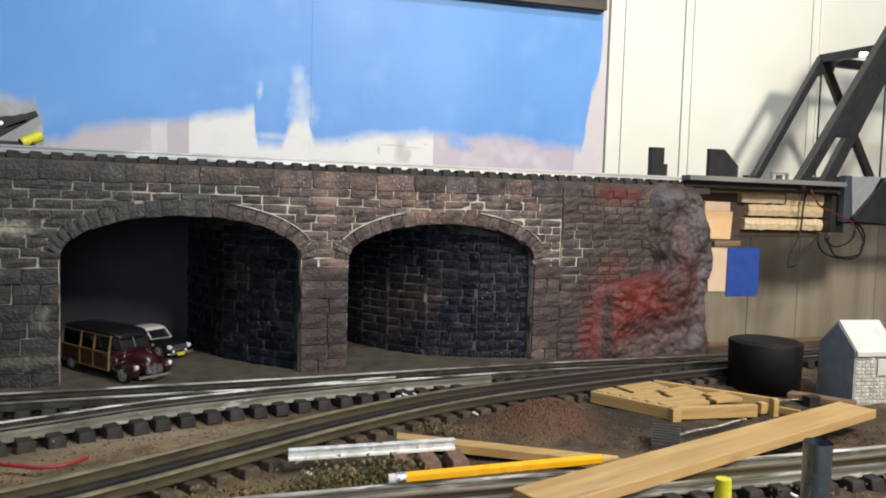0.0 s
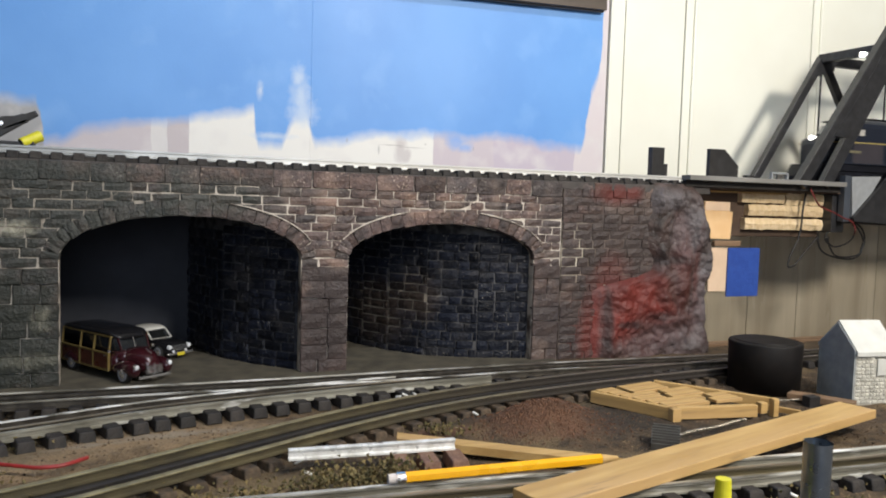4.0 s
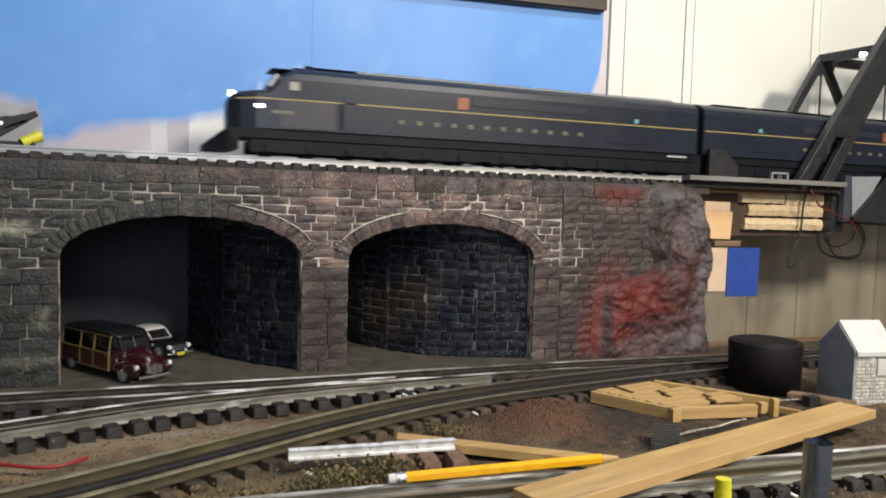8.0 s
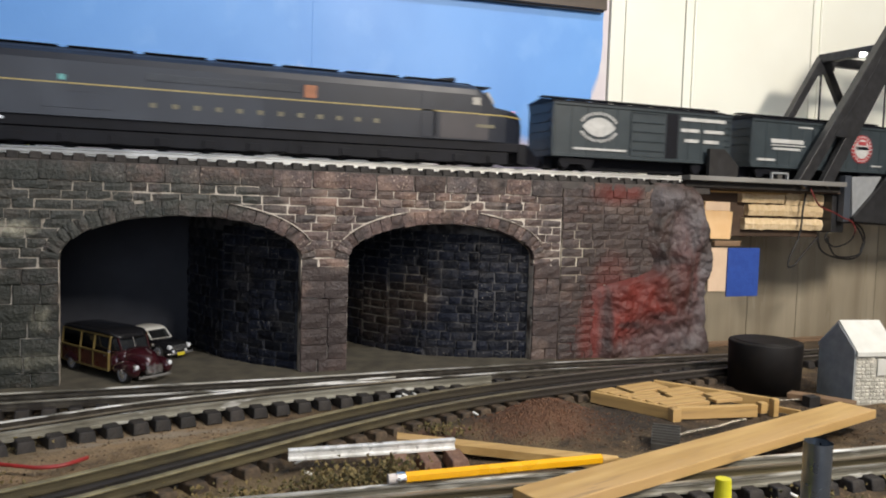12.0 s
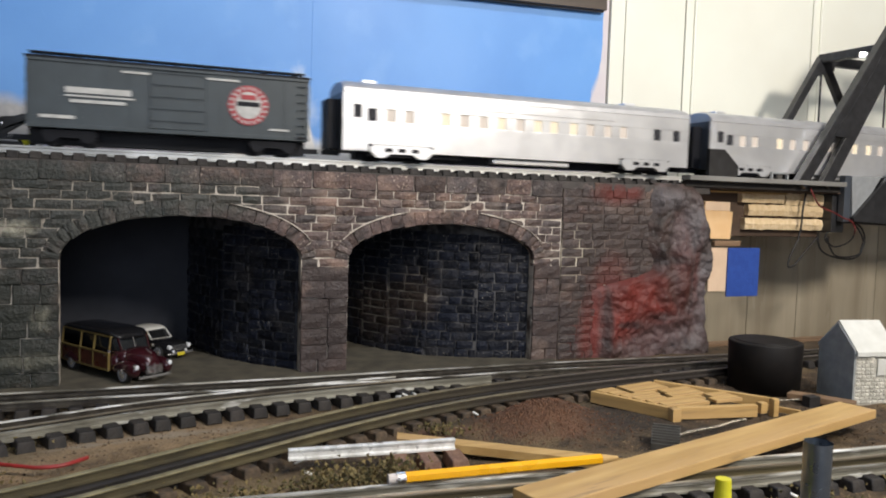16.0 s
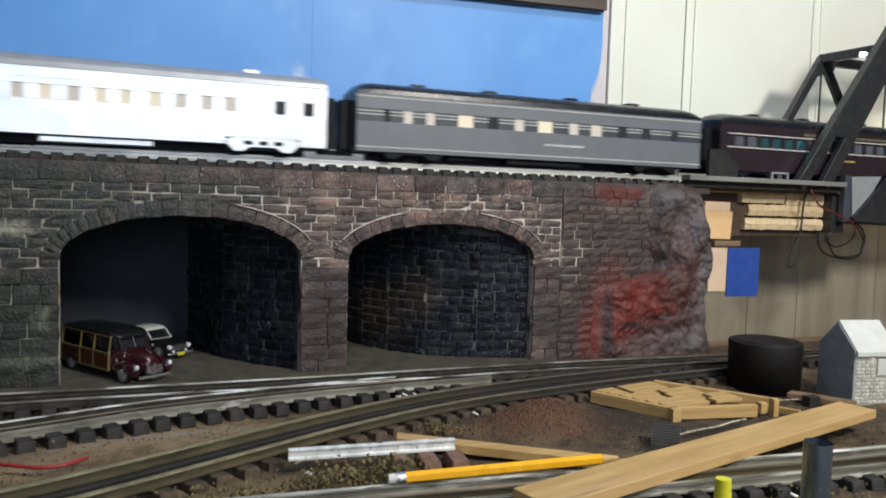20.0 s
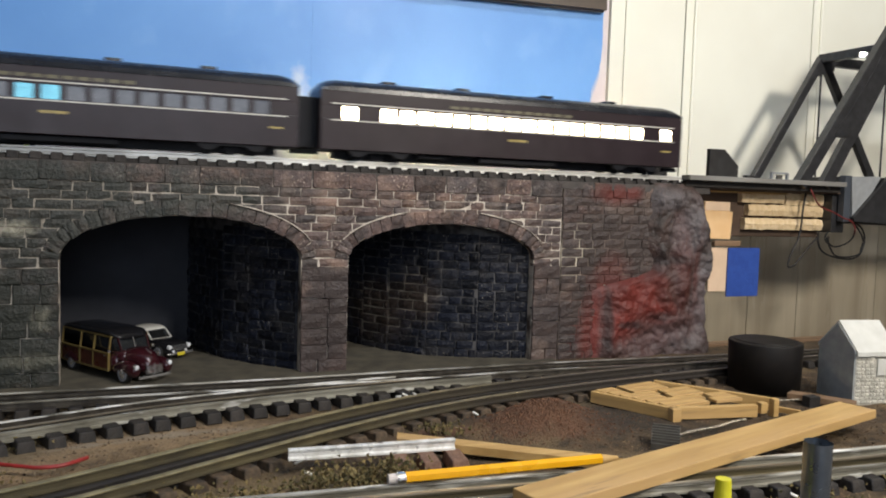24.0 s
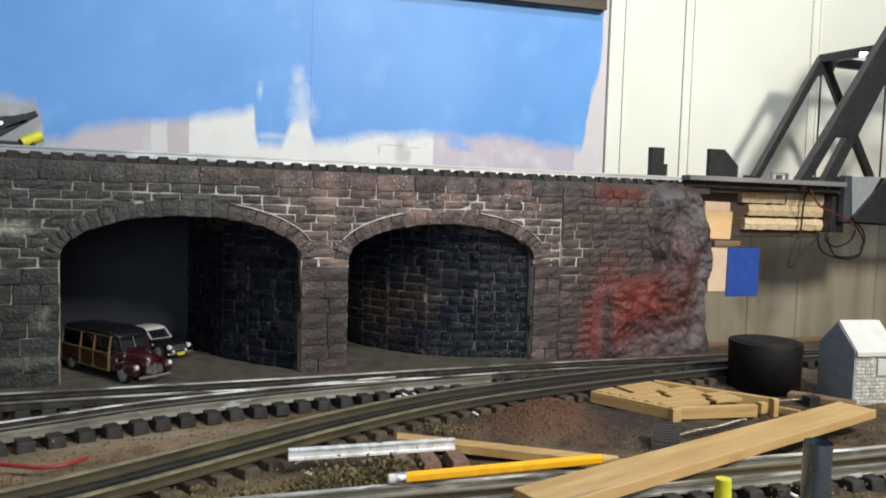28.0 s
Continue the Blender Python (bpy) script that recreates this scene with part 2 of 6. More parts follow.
spots("layout_soil", (0.030, 0.032, 0.016), [(-0.12, -0.19, 0.05, 0.03), (-0.10, -0.28, 0.08, 0.02), (0.0, -0.35, 0.10, 0.02)], 1.1, True, 90.0, 0.7)
spots("layout_soil", (0.20, 0.145, 0.070), [(0.02, -0.30, 0.12, 0.02), (-0.06, -0.335, 0.08, 0.03)], 1.0, True, 90.0, 0.6)
M["road"] = mat("worn_tunnel_road", (0.094, 0.082, 0.058), (0.050, 0.044, 0.033), rough=0.85, scale=50.0, bump=0.4, bscale=300, world_space=True)
# lower panelling with the shade below the deck put into a tan colour
M["shaded_panel"] = mat("shade_toned_panelling", (0.46, 0.40, 0.30), (0.33, 0.28, 0.205), rough=0.28, scale=30.0, stretch=(1, 1, 0.12), bump=0.04)
M["ballast"] = mat("ballast_grain", (0.19, 0.125, 0.075), (0.05, 0.035, 0.024), rough=0.9, scale=300.0, bump=0.3, vary=0.3, world_space=True)
M["red_grain"] = mat("red_brown_grain", (0.185, 0.090, 0.048), (0.06, 0.028, 0.016), rough=0.9, scale=300.0, bump=0.3, world_space=True)
M["tie"] = mat("creosoted_tie", (0.026, 0.021, 0.018), (0.012, 0.010, 0.009), rough=0.7, scale=200.0, bump=0.4, vary=0.4)
M["tie_brown"] = mat("brown_tie", (0.20, 0.115, 0.075), (0.12, 0.062, 0.042), rough=0.7, scale=200.0, bump=0.4, vary=0.2)
M["tie_worn"] = mat("weathered_brown_tie", (0.095, 0.064, 0.038), (0.036, 0.026, 0.017), rough=0.8, scale=150.0, bump=0.5, vary=0.3)
M["rail_bright"] = mat("bright_tinplate_rail", (0.86, 0.85, 0.81), (0.68, 0.67, 0.63), rough=0.34, scale=60.0, metal=0.45, bump=0.04, stretch=(0.15, 1, 1))
# left end darkened in colour, where the lamp lights the rail less
spots("bright_tinplate_rail", (0.20, 0.20, 0.19), [(-0.20, 0.03, 0.26, 0.3)], 0.9, True, 14.0, 0.85)
M["rail_tan"] = mat("tan_weathered_rail", (0.38, 0.32, 0.235), (0.21, 0.175, 0.13), rough=0.34, scale=70.0, metal=0.65, bump=0.06, stretch=(0.15, 1, 1))
# white flecks are painted glints of the lamp along the rail
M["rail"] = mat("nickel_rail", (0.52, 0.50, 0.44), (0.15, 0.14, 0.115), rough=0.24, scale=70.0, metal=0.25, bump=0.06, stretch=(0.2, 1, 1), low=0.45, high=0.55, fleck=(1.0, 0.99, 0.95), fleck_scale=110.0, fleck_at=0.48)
M["rail_cut"] = mat("bright_cut_rail", (0.92, 0.92, 0.90), (0.55, 0.54, 0.50), rough=0.3, scale=90.0, metal=0.2, bump=0.3, bscale=160, fleck=(0.12, 0.11, 0.10), fleck_scale=140.0, fleck_at=0.62)
M["rail_olive"] = mat("olive_weathered_rail", (0.150, 0.124, 0.066), (0.064, 0.054, 0.034), rough=0.5, scale=60.0, metal=0.3, bump=0.08, stretch=(0.15, 1, 1))
# pale rail, its white flecks again painted glints
M["rail_pale"] = mat("pale_painted_rail", (0.33, 0.315, 0.26), (0.14, 0.13, 0.10), rough=0.4, scale=60.0, metal=0.3, bump=0.08, stretch=(0.3, 1, 1), fleck=(0.95, 0.94, 0.90), fleck_scale=70.0, fleck_at=0.57)
M["branch_head"] = mat("branch_running_surface", (0.40, 0.345, 0.20), (0.22, 0.19, 0.11), rough=0.36, scale=70.0, metal=0.4, bump=0.06, world_space=True)
# end of the main rails' highlight, put in as darker colour to the right
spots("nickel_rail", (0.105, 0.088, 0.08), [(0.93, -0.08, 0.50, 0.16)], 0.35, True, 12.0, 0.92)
# branch rails grow darker towards the right
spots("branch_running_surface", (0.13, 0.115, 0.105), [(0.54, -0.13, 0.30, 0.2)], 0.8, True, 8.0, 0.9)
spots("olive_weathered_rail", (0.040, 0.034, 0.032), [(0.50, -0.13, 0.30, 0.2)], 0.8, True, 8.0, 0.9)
M["bed_dark"] = mat("dark_track_bed", (0.030, 0.025, 0.021), (0.014, 0.012, 0.011), rough=0.8, scale=60.0, bump=0.4, world_space=True)
M["rail_dark"] = mat("weathered_rail", (0.13, 0.115, 0.095), (0.060, 0.052, 0.044), rough=0.45, scale=90.0, metal=0.7, bump=0.1)
M["deck"] = mat("grey_deck_board", (0.085, 0.074, 0.068), (0.050, 0.044, 0.041), rough=0.8, scale=60.0)
M["edge_strip"] = mat("pale_grey_painted_strip", (0.24, 0.232, 0.215), (0.15, 0.145, 0.135), rough=0.5, scale=70.0, stretch=(0.15, 1, 1))
M["raw_wood"] = mat("raw_pine", (0.57, 0.375, 0.15), (0.43, 0.265, 0.095), rough=0.55, scale=110.0, bump=0.2, stretch=(0.10, 1, 1), third=(0.50, 0.32, 0.14), fleck=(0.34, 0.22, 0.10), fleck_scale=200.0, fleck_at=0.60)
M["ply"] = mat("brown_board", (0.24, 0.15, 0.085), (0.15, 0.09, 0.05), rough=0.7, scale=60.0, stretch=(0.2, 1, 1))
M["foam"] = mat("cream_foam", (0.72, 0.56, 0.35), (0.62, 0.46, 0.26), rough=0.9, scale=150.0, bump=0.8, bscale=260)
M["peach"] = mat("peach_card", (0.78, 0.52, 0.27), (0.74, 0.47, 0.23), rough=0.7, scale=50.0)
M["pink"] = mat("pale_card", (0.72, 0.53, 0.37), (0.66, 0.48, 0.33), rough=0.7, scale=50.0)
M["tape"] = mat("blue_masking_tape", (0.025, 0.075, 0.34), (0.02, 0.06, 0.29), rough=0.55, scale=150.0, bump=0.2)
M["black"] = mat("black_painted_wood", (0.022, 0.021, 0.021), (0.014, 0.013, 0.013), rough=0.5, scale=90.0, bump=0.1)
M["truss"] = mat("black_bridge_plastic", (0.030, 0.030, 0.032), (0.018, 0.018, 0.019), rough=0.38, scale=120.0, bump=0.06)
M["shelf"] = mat("dark_shelf_wood", (0.085, 0.065, 0.05), (0.05, 0.038, 0.03), rough=0.45, scale=50.0, stretch=(0.15, 1, 1))
M["pencil"] = mat("yellow_pencil_lacquer", (0.85, 0.43, 0.012), (0.80, 0.39, 0.010), rough=0.3, scale=60.0, coat=0.5, bump=0.02)
M["metal"] = mat("bright_ferrule", (0.75, 0.74, 0.72), (0.55, 0.54, 0.52), rough=0.25, metal=1.0, scale=200)
M["graphite"] = mat("graphite", (0.03, 0.03, 0.03), rough=0.4)
M["eraser"] = mat("worn_eraser", (0.72, 0.66, 0.62), rough=0.8)
M["drum"] = mat("matt_black_plastic", (0.011, 0.0095, 0.009), (0.007, 0.006, 0.006), rough=0.6, scale=80.0, bump=0.05, spec=0.25)
M["house_wall"] = mat("grey_cast_stone", (0.56, 0.54, 0.47), (0.40, 0.385, 0.33), rough=0.85, scale=160.0, bump=0.5, vary=0.25)
M["house_roof"] = mat("white_cast_resin", (0.60, 0.60, 0.56), (0.52, 0.52, 0.48), rough=0.6, scale=60.0, bump=0.1)
M["gable"] = mat("grey_gable_wall", (0.31, 0.33, 0.33), (0.24, 0.26, 0.265), rough=0.7, scale=90.0)
M["steel"] = mat("blued_steel_tube", (0.25, 0.30, 0.36), (0.17, 0.21, 0.27), rough=0.28, metal=0.85, scale=60.0, bump=0.02)
M["yellow"] = mat("yellow_plastic", (0.66, 0.62, 0.03), (0.58, 0.54, 0.02), rough=0.45, bump=0.02)
M["red_wire"] = mat("red_wire_jacket", (0.33, 0.028, 0.024), rough=0.4, bump=0)
M["red_dull"] = mat("dull_red_wire_jacket", (0.16, 0.022, 0.02), rough=0.5, bump=0)
M["black_wire"] = mat("black_wire_jacket", (0.015, 0.014, 0.014), rough=0.4, bump=0)
M["grey"] = mat("mid_grey_plastic", (0.080, 0.075, 0.068), (0.06, 0.056, 0.05), rough=0.5, bump=0.05)
M["pale_grey"] = mat("pale_grey_card", (0.27, 0.28, 0.285), (0.23, 0.24, 0.245), rough=0.6, bump=0.03)
# vehicles
M["loco_green"] = mat("brunswick_green_paint", (0.016, 0.020, 0.031), (0.013, 0.016, 0.025), rough=0.38, scale=40, bump=0.03, coat=0.1, spec=0.4)
M["loco_black"] = mat("satin_black_paint", (0.0075, 0.008, 0.012), (0.005, 0.0055, 0.008), rough=0.55, scale=60, bump=0.05, spec=0.2)
M["cab_paint"] = mat("lighter_cab_colour", (0.045, 0.040, 0.046), (0.034, 0.031, 0.037), rough=0.4, scale=40, bump=0.03)
M["roof_black"] = mat("glossy_black_roof", (0.012, 0.014, 0.020), (0.008, 0.010, 0.015), rough=0.27, scale=60, bump=0.03)
M["gold_dim"] = mat("dull_gold_lettering", (0.16, 0.145, 0.09), rough=0.5, bump=0)
M["gold"] = mat("gold_striping", (0.42, 0.33, 0.11), rough=0.4, bump=0)
M["orange_emblem"] = mat("orange_emblem", (0.34, 0.12, 0.045), rough=0.4, bump=0)
M["boxcar"] = mat("boxcar_green_black", (0.036, 0.048, 0.054), (0.030, 0.040, 0.046), rough=0.45, scale=60, bump=0.05)
M["letter"] = mat("white_lettering", (0.54, 0.54, 0.52), rough=0.5, bump=0)
M["emblem_red"] = mat("red_emblem", (0.38, 0.04, 0.05), rough=0.5, bump=0)
M["silver"] = mat("silver_paint", (0.88, 0.88, 0.88), (0.82, 0.82, 0.83), rough=0.36, metal=0.72, scale=50, bump=0.03)
M["silver_roof"] = mat("dull_aluminium_roof", (0.50, 0.50, 0.51), (0.42, 0.42, 0.43), rough=0.45, metal=0.5, scale=50, bump=0.04)
M["two_tone_dark"] = mat("dark_grey_paint", (0.055, 0.063, 0.076), (0.046, 0.053, 0.065), rough=0.4, scale=50, bump=0.03)
M["two_tone_light"] = mat("mid_grey_paint", (0.155, 0.165, 0.182), (0.140, 0.150, 0.165), rough=0.4, scale=50, bump=0.03)
M["stripe_pale"] = mat("pale_gold_striping", (0.74, 0.72, 0.66), rough=0.4, bump=0)
M["tuscan"] = mat("tuscan_red_paint", (0.027, 0.018, 0.022), (0.021, 0.014, 0.017), rough=0.36, scale=50, bump=0.03, spec=0.35)
M["pane"] = mat("dark_window_pane", (0.05, 0.05, 0.055), (0.035, 0.035, 0.04), rough=0.12, bump=0)
# pale reflection on the cab glass, put into its base colour
M["windscreen"] = mat("windscreen_reflection_tone", (0.46, 0.44, 0.40), (0.34, 0.33, 0.30), rough=0.12, bump=0)
M["pane_dusk"] = mat("grey_window_pane", (0.11, 0.115, 0.135), (0.08, 0.085, 0.10), rough=0.15, bump=0)
M["pane_dim"] = glow("faintly_lit_window", (0.52, 0.46, 0.40), 0.30)
M["pane_warm"] = glow("dim_warm_window", (0.66, 0.57, 0.42), 0.40)
M["teal_lamp"] = glow("teal_cab_light", (0.10, 0.30, 0.30), 0.25)
M["dark_ply"] = mat("dark_brown_board", (0.085, 0.052, 0.032), (0.050, 0.030, 0.020), rough=0.7, scale=60.0, stretch=(0.2, 1, 1))
# mirror pane with the teal of the window's reflection put into its colour
M["pane_teal"] = mat("teal_reflection_glass", (0.13, 0.33, 0.37), (0.09, 0.24, 0.29), rough=0.14, metal=0.8, bump=0)
M["pane_lit"] = glow("bright_lit_window", (1.0, 0.80, 0.48), 38.0)
M["lamp_glow"] = glow("headlight_glow", (1.0, 0.97, 0.9), 4.0)
M["lamp_red"] = glow("red_marker_glow", (1.0, 0.25, 0.2), 2.0)
M["maroon"] = mat("maroon_car_enamel", (0.036, 0.008, 0.011), (0.029, 0.006, 0.009), rough=0.16, coat=0.7, bump=0)
M["woody_yellow"] = mat("blond_wood_trim", (0.17, 0.125, 0.04), (0.115, 0.08, 0.028), rough=0.35, scale=150, bump=0.02)
M["woody_red"] = mat("mahogany_panel", (0.095, 0.028, 0.015), (0.06, 0.019, 0.011), rough=0.3, scale=150, bump=0.02)
M["chrome"] = mat("chrome", (0.90, 0.90, 0.91), (0.85, 0.85, 0.86), rough=0.14, metal=0.9, bump=0)
M["tyre"] = mat("tyre_rubber", (0.015, 0.015, 0.015), rough=0.8)
M["white_enamel"] = mat("white_car_enamel", (0.75, 0.75, 0.72), (0.70, 0.70, 0.67), rough=0.2, bump=0)
M["whitewall"] = mat("grey_whitewall", (0.30, 0.31, 0.34), (0.22, 0.23, 0.26), rough=0.5, bump=0)
M["car_black"] = mat("black_car_enamel", (0.012, 0.012, 0.014), rough=0.15, coat=0.5, bump=0)
M["car_glass"] = mat("dark_car_glass", (0.018, 0.020, 0.022), rough=0.05, bump=0)
M["lens"] = mat("headlamp_lens", (0.80, 0.82, 0.85), rough=0.1, bump=0)
M["plate"] = mat("yellow_plate", (0.70, 0.58, 0.04), rough=0.4, bump=0)
M["moss"] = mat("dry_scatter", (0.165, 0.120, 0.048), (0.046, 0.046, 0.018), rough=0.95, scale=200, bump=0.5, vary=0.4)
M["glint"] = mat("white_chip", (0.78, 0.78, 0.74), rough=0.3, bump=0)
M["chain"] = mat("tarnished_chain", (0.36, 0.32, 0.26), (0.15, 0.13, 0.10), rough=0.35, metal=0.6, scale=300)

# ---- building helpers ----


def link_mesh(name, verts, faces, material, parent=None, label="", smooth=False):
    me = bpy.data.meshes.new(name)
    me.from_pydata(verts, [], faces)
    me.materials.append(material)
    if smooth:
        me.polygons.foreach_set("use_smooth", [True] * len(me.polygons))
    ob = new(name, me)
    if parent:
        ob.parent = parent
    if label:
        ob["label"] = label
    return ob


def part(name, bm, material, parent=None, label="", smooth=False):
    """Links a bmesh as one mesh object under a thing."""
    bmesh.ops.recalc_face_normals(bm, faces=bm.faces)
    me = bpy.data.meshes.new(name)
    bm.to_mesh(me)
    bm.free()
    me.materials.append(material)
    if smooth:
        me.polygons.foreach_set("use_smooth", [True] * len(me.polygons))
    ob = new(name, me)
    if parent:
        ob.parent = parent
    if label:
        ob["label"] = label
    return ob


def thing(name, label, category, at=None, group="", kind=""):
    ob = new(name)
    ob.empty_display_size = 0.02
    ob.matrix_basis = at if at is not None else Matrix()
    return tagged(ob, label, category, group, kind)


def box(x0, x1, y0, y1, z0, z1, bevel=0.0, bm=None, m=None):
    bm = bm or bmesh.new()
    mm = Matrix.Translation(((x0 + x1) / 2, (y0 + y1) / 2, (z0 + z1) / 2)) @ Matrix.Diagonal((abs(x1 - x0), abs(y1 - y0), abs(z1 - z0), 1))
    if m is not None:
        mm = m @ mm
    vs = bmesh.ops.create_cube(bm, size=1, matrix=mm)["verts"]
    if bevel:
        es = list({e for v in vs for e in v.link_edges})
        bmesh.ops.bevel(bm, geom=es, offset=bevel, segments=2, profile=0.5, affect="EDGES")
    return bm


def cyl(p, q, r, r2=None, seg=20, bm=None, caps=True):
    bm = bm or bmesh.new()
    p, q = Vector(p), Vector(q)
    d = q - p
    m = Matrix.Translation((p + q) / 2) @ d.to_track_quat("Z", "Y").to_matrix().to_4x4()
    bmesh.ops.create_cone(bm, cap_ends=caps, segments=seg, radius1=r, radius2=r if r2 is None else r2, depth=d.length, matrix=m)
    return bm


def beam(p, q, w, h, bevel=0.0, bm=None):
    """A bar from p to q, w wide across y and h deep."""
    p, q = Vector(p), Vector(q)
    d = q - p
    m = Matrix.Translation(p) @ d.to_track_quat("X", "Z").to_matrix().to_4x4()
    return box(0, d.length, -w / 2, w / 2, -h / 2, h / 2, bevel, bm, m)


def loft(rings, close=True, bm=None):
    """Joins rings of equally many points; caps both ends."""
    bm = bm or bmesh.new()
    vs = [[bm.verts.new(p) for p in r] for r in rings]
    n = len(vs[0])
    for a, b in zip(vs, vs[1:]):
        for i in range(n):
            j = (i + 1) % n
            bm.faces.new((a[i], a[j], b[j], b[i]))
    if close:
        bm.faces.new(vs[0][::-1])
        bm.faces.new(vs[-1])
    return bm


def tube(points, r, seg=8, bm=None):
    """A wire through the points."""
    pts = [Vector(p) for p in points]
    fine = []
    for i in range(len(pts) - 1):
        p0, p1, p2, p3 = pts[max(0, i - 1)], pts[i], pts[i + 1], pts[min(len(pts) - 1, i + 2)]
        for k in range(6):
            t = k / 6
            fine.append(0.5 * (2 * p1 + (p2 - p0) * t + (2 * p0 - 5 * p1 + 4 * p2 - p3) * t * t + (3 * p1 - p0 - 3 * p2 + p3) * t ** 3))
    fine.append(pts[-1])
    rings = []
    for i, p in enumerate(fine):
        d = (fine[min(i + 1, len(fine) - 1)] - fine[max(i - 1, 0)]).normalized()
        q = d.to_track_quat("Z", "Y")
        rings.append([p + q @ Vector((r * math.cos(2 * math.pi * k / seg), r * math.sin(2 * math.pi * k / seg), 0)) for k in range(seg)])
    return loft(rings, True, bm)


def smooth_line(points, step=0.006):
    """Points along a soft curve through the given (x, y)."""
    pts = [Vector((*p, 0)) for p in points]
    out = []
    for i in range(len(pts) - 1):
        p0, p1, p2, p3 = pts[max(0, i - 1)], pts[i], pts[i + 1], pts[min(len(pts) - 1, i + 2)]
        n = max(2, int((p2 - p1).length / step))
        for k in range(n):
            t = k / n
            out.append(0.5 * (2 * p1 + (p2 - p0) * t + (2 * p0 - 5 * p1 + 4 * p2 - p3) * t * t + (3 * p1 - p0 - 3 * p2 + p3) * t ** 3))
    out.append(pts[-1])
    return out


# ---- the room ----
BACK = 0.20
DECK = 0.2145
RAIL_TOP = 0.227
LEFT_END, JOINT, ROCK_END = -0.34, 0.468, 0.69


def structure(ob, label="", category=""):
    return tagged(ob, label, category, "", "structure")


def build_room():
    sky = structure(part("wall_north_backdrop", box(-4.9, 0.651, BACK + 0.008, BACK + 0.04, -0.09, 1.62), M["room"]), "sky-blue painted backdrop wall with unfinished lower edge", "wall")
    for a, b in ((-4.9, 0.20626), (0.20628, 0.651)):
        part("painted_board", box(a, b, BACK, BACK + 0.0078, -0.09, 1.62, 0.0003), M["sky"], sky)
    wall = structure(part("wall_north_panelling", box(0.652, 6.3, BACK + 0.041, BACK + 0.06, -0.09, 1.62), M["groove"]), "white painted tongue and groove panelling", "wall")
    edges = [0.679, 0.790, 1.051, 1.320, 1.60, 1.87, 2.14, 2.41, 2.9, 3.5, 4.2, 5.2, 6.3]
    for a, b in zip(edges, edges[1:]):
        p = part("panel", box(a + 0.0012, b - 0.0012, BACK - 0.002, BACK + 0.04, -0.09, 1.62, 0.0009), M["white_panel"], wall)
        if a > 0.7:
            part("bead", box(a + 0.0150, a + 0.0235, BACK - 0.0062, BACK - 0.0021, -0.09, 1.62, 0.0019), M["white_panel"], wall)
    structure(part("corner_gap", box(0.6512, 0.6527, BACK + 0.012, BACK + 0.039, -0.09, 1.62), M["groove"]), "dark gap beside the corner trim", "gap")
    structure(part("trim_corner", box(0.6530, 0.6775, BACK - 0.004, BACK + 0.039, -0.09, 1.62, 0.001), M["white_panel"]), "white corner trim strip", "trim")
    # separate darker panels carry the shade of the wall below the deck
    low = structure(part("wall_lower_board", box(0.69, 1.9, BACK - 0.006, BACK - 0.0052, -0.09, 0.205), M["groove"]), "panelling behind the bridge, toned tan for the shade there", "wall")
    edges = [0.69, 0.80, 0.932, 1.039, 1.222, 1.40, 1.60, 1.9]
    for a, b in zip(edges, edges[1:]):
        part("lower_panel", box(a + 0.0008, b - 0.0008, BACK - 0.014, BACK - 0.0061, -0.09, 0.205, 0.0006), M["shaded_panel"], low)
    south = structure(part("wall_south", box(-4.9, -0.65, -2.2, -2.1, -0.9, 1.62), M["room"]), "plain room wall with one window", "wall")
    part("wall_pier", box(0.45, 6.3, -2.2, -2.1, -0.9, 1.62), M["room"], south)
    part("wall_below_window", box(-0.65, 0.45, -2.2, -2.1, -0.9, 0.10), M["room"], south)
    part("wall_above_window", box(-0.65, 0.45, -2.2, -2.1, 0.90, 1.62), M["room"], south)
    win = structure(part("window_1", box(-0.65, 0.45, -2.19, -2.185, 0.10, 0.90), M["house_roof"]), "bright window behind the layout", "window")
    part("window_sill", box(-0.70, 0.50, -2.12, -2.07, 0.07, 0.095, 0.003), M["white_panel"], win)
    for a, b, c, d in ((-0.69, 0.49, 0.90, 0.94), (-0.69, -0.65, 0.096, 0.899), (0.45, 0.49, 0.096, 0.899)):
        part("window_frame", box(a, b, -2.0995, -2.085, c, d, 0.003), M["white_panel"], win)
    structure(part("wall_west", box(-5.0, -4.9, -2.2, 0.25, -0.9, 1.62), M["room"]), "plain room wall", "wall")
    structure(part("wall_east", box(6.3, 6.4, -2.2, 0.25, -0.9, 1.62), M["room"]), "plain room wall", "wall")
    structure(part("ceiling", box(-5.0, 6.4, -2.2, 0.25, 1.62, 1.7), M["room"]), "plain ceiling", "ceiling")
    structure(part("floor", box(-5.0, 6.4, -2.2, 0.25, -0.98, -0.9), M["room"]), "plain room floor", "floor")
    structure(part("wall_north_lower", box(-5.0, 6.4, BACK, BACK + 0.04, -0.9, -0.092), M["room"]), "plain wall under the layout", "wall")


def ground_height(x, y):
    h = 0.0025 * noise.noise((x * 22, y * 22, 0)) + 0.0014 * noise.noise((x * 70, y * 70, 3))
    h += 0.023 * math.exp(-((x - 0.325) / 0.045) ** 2 - ((y + 0.228) / 0.028) ** 2)
    h += 0.005 * math.exp(-((x - 0.02) / 0.09) ** 2 - ((y + 0.215) / 0.035) ** 2)
    if y > -0.05:
        h *= 0.25
    if y < -0.05:
        h -= 0.002
    if x > 0.69 and y > 0.05:
        h -= 0.075
    return h


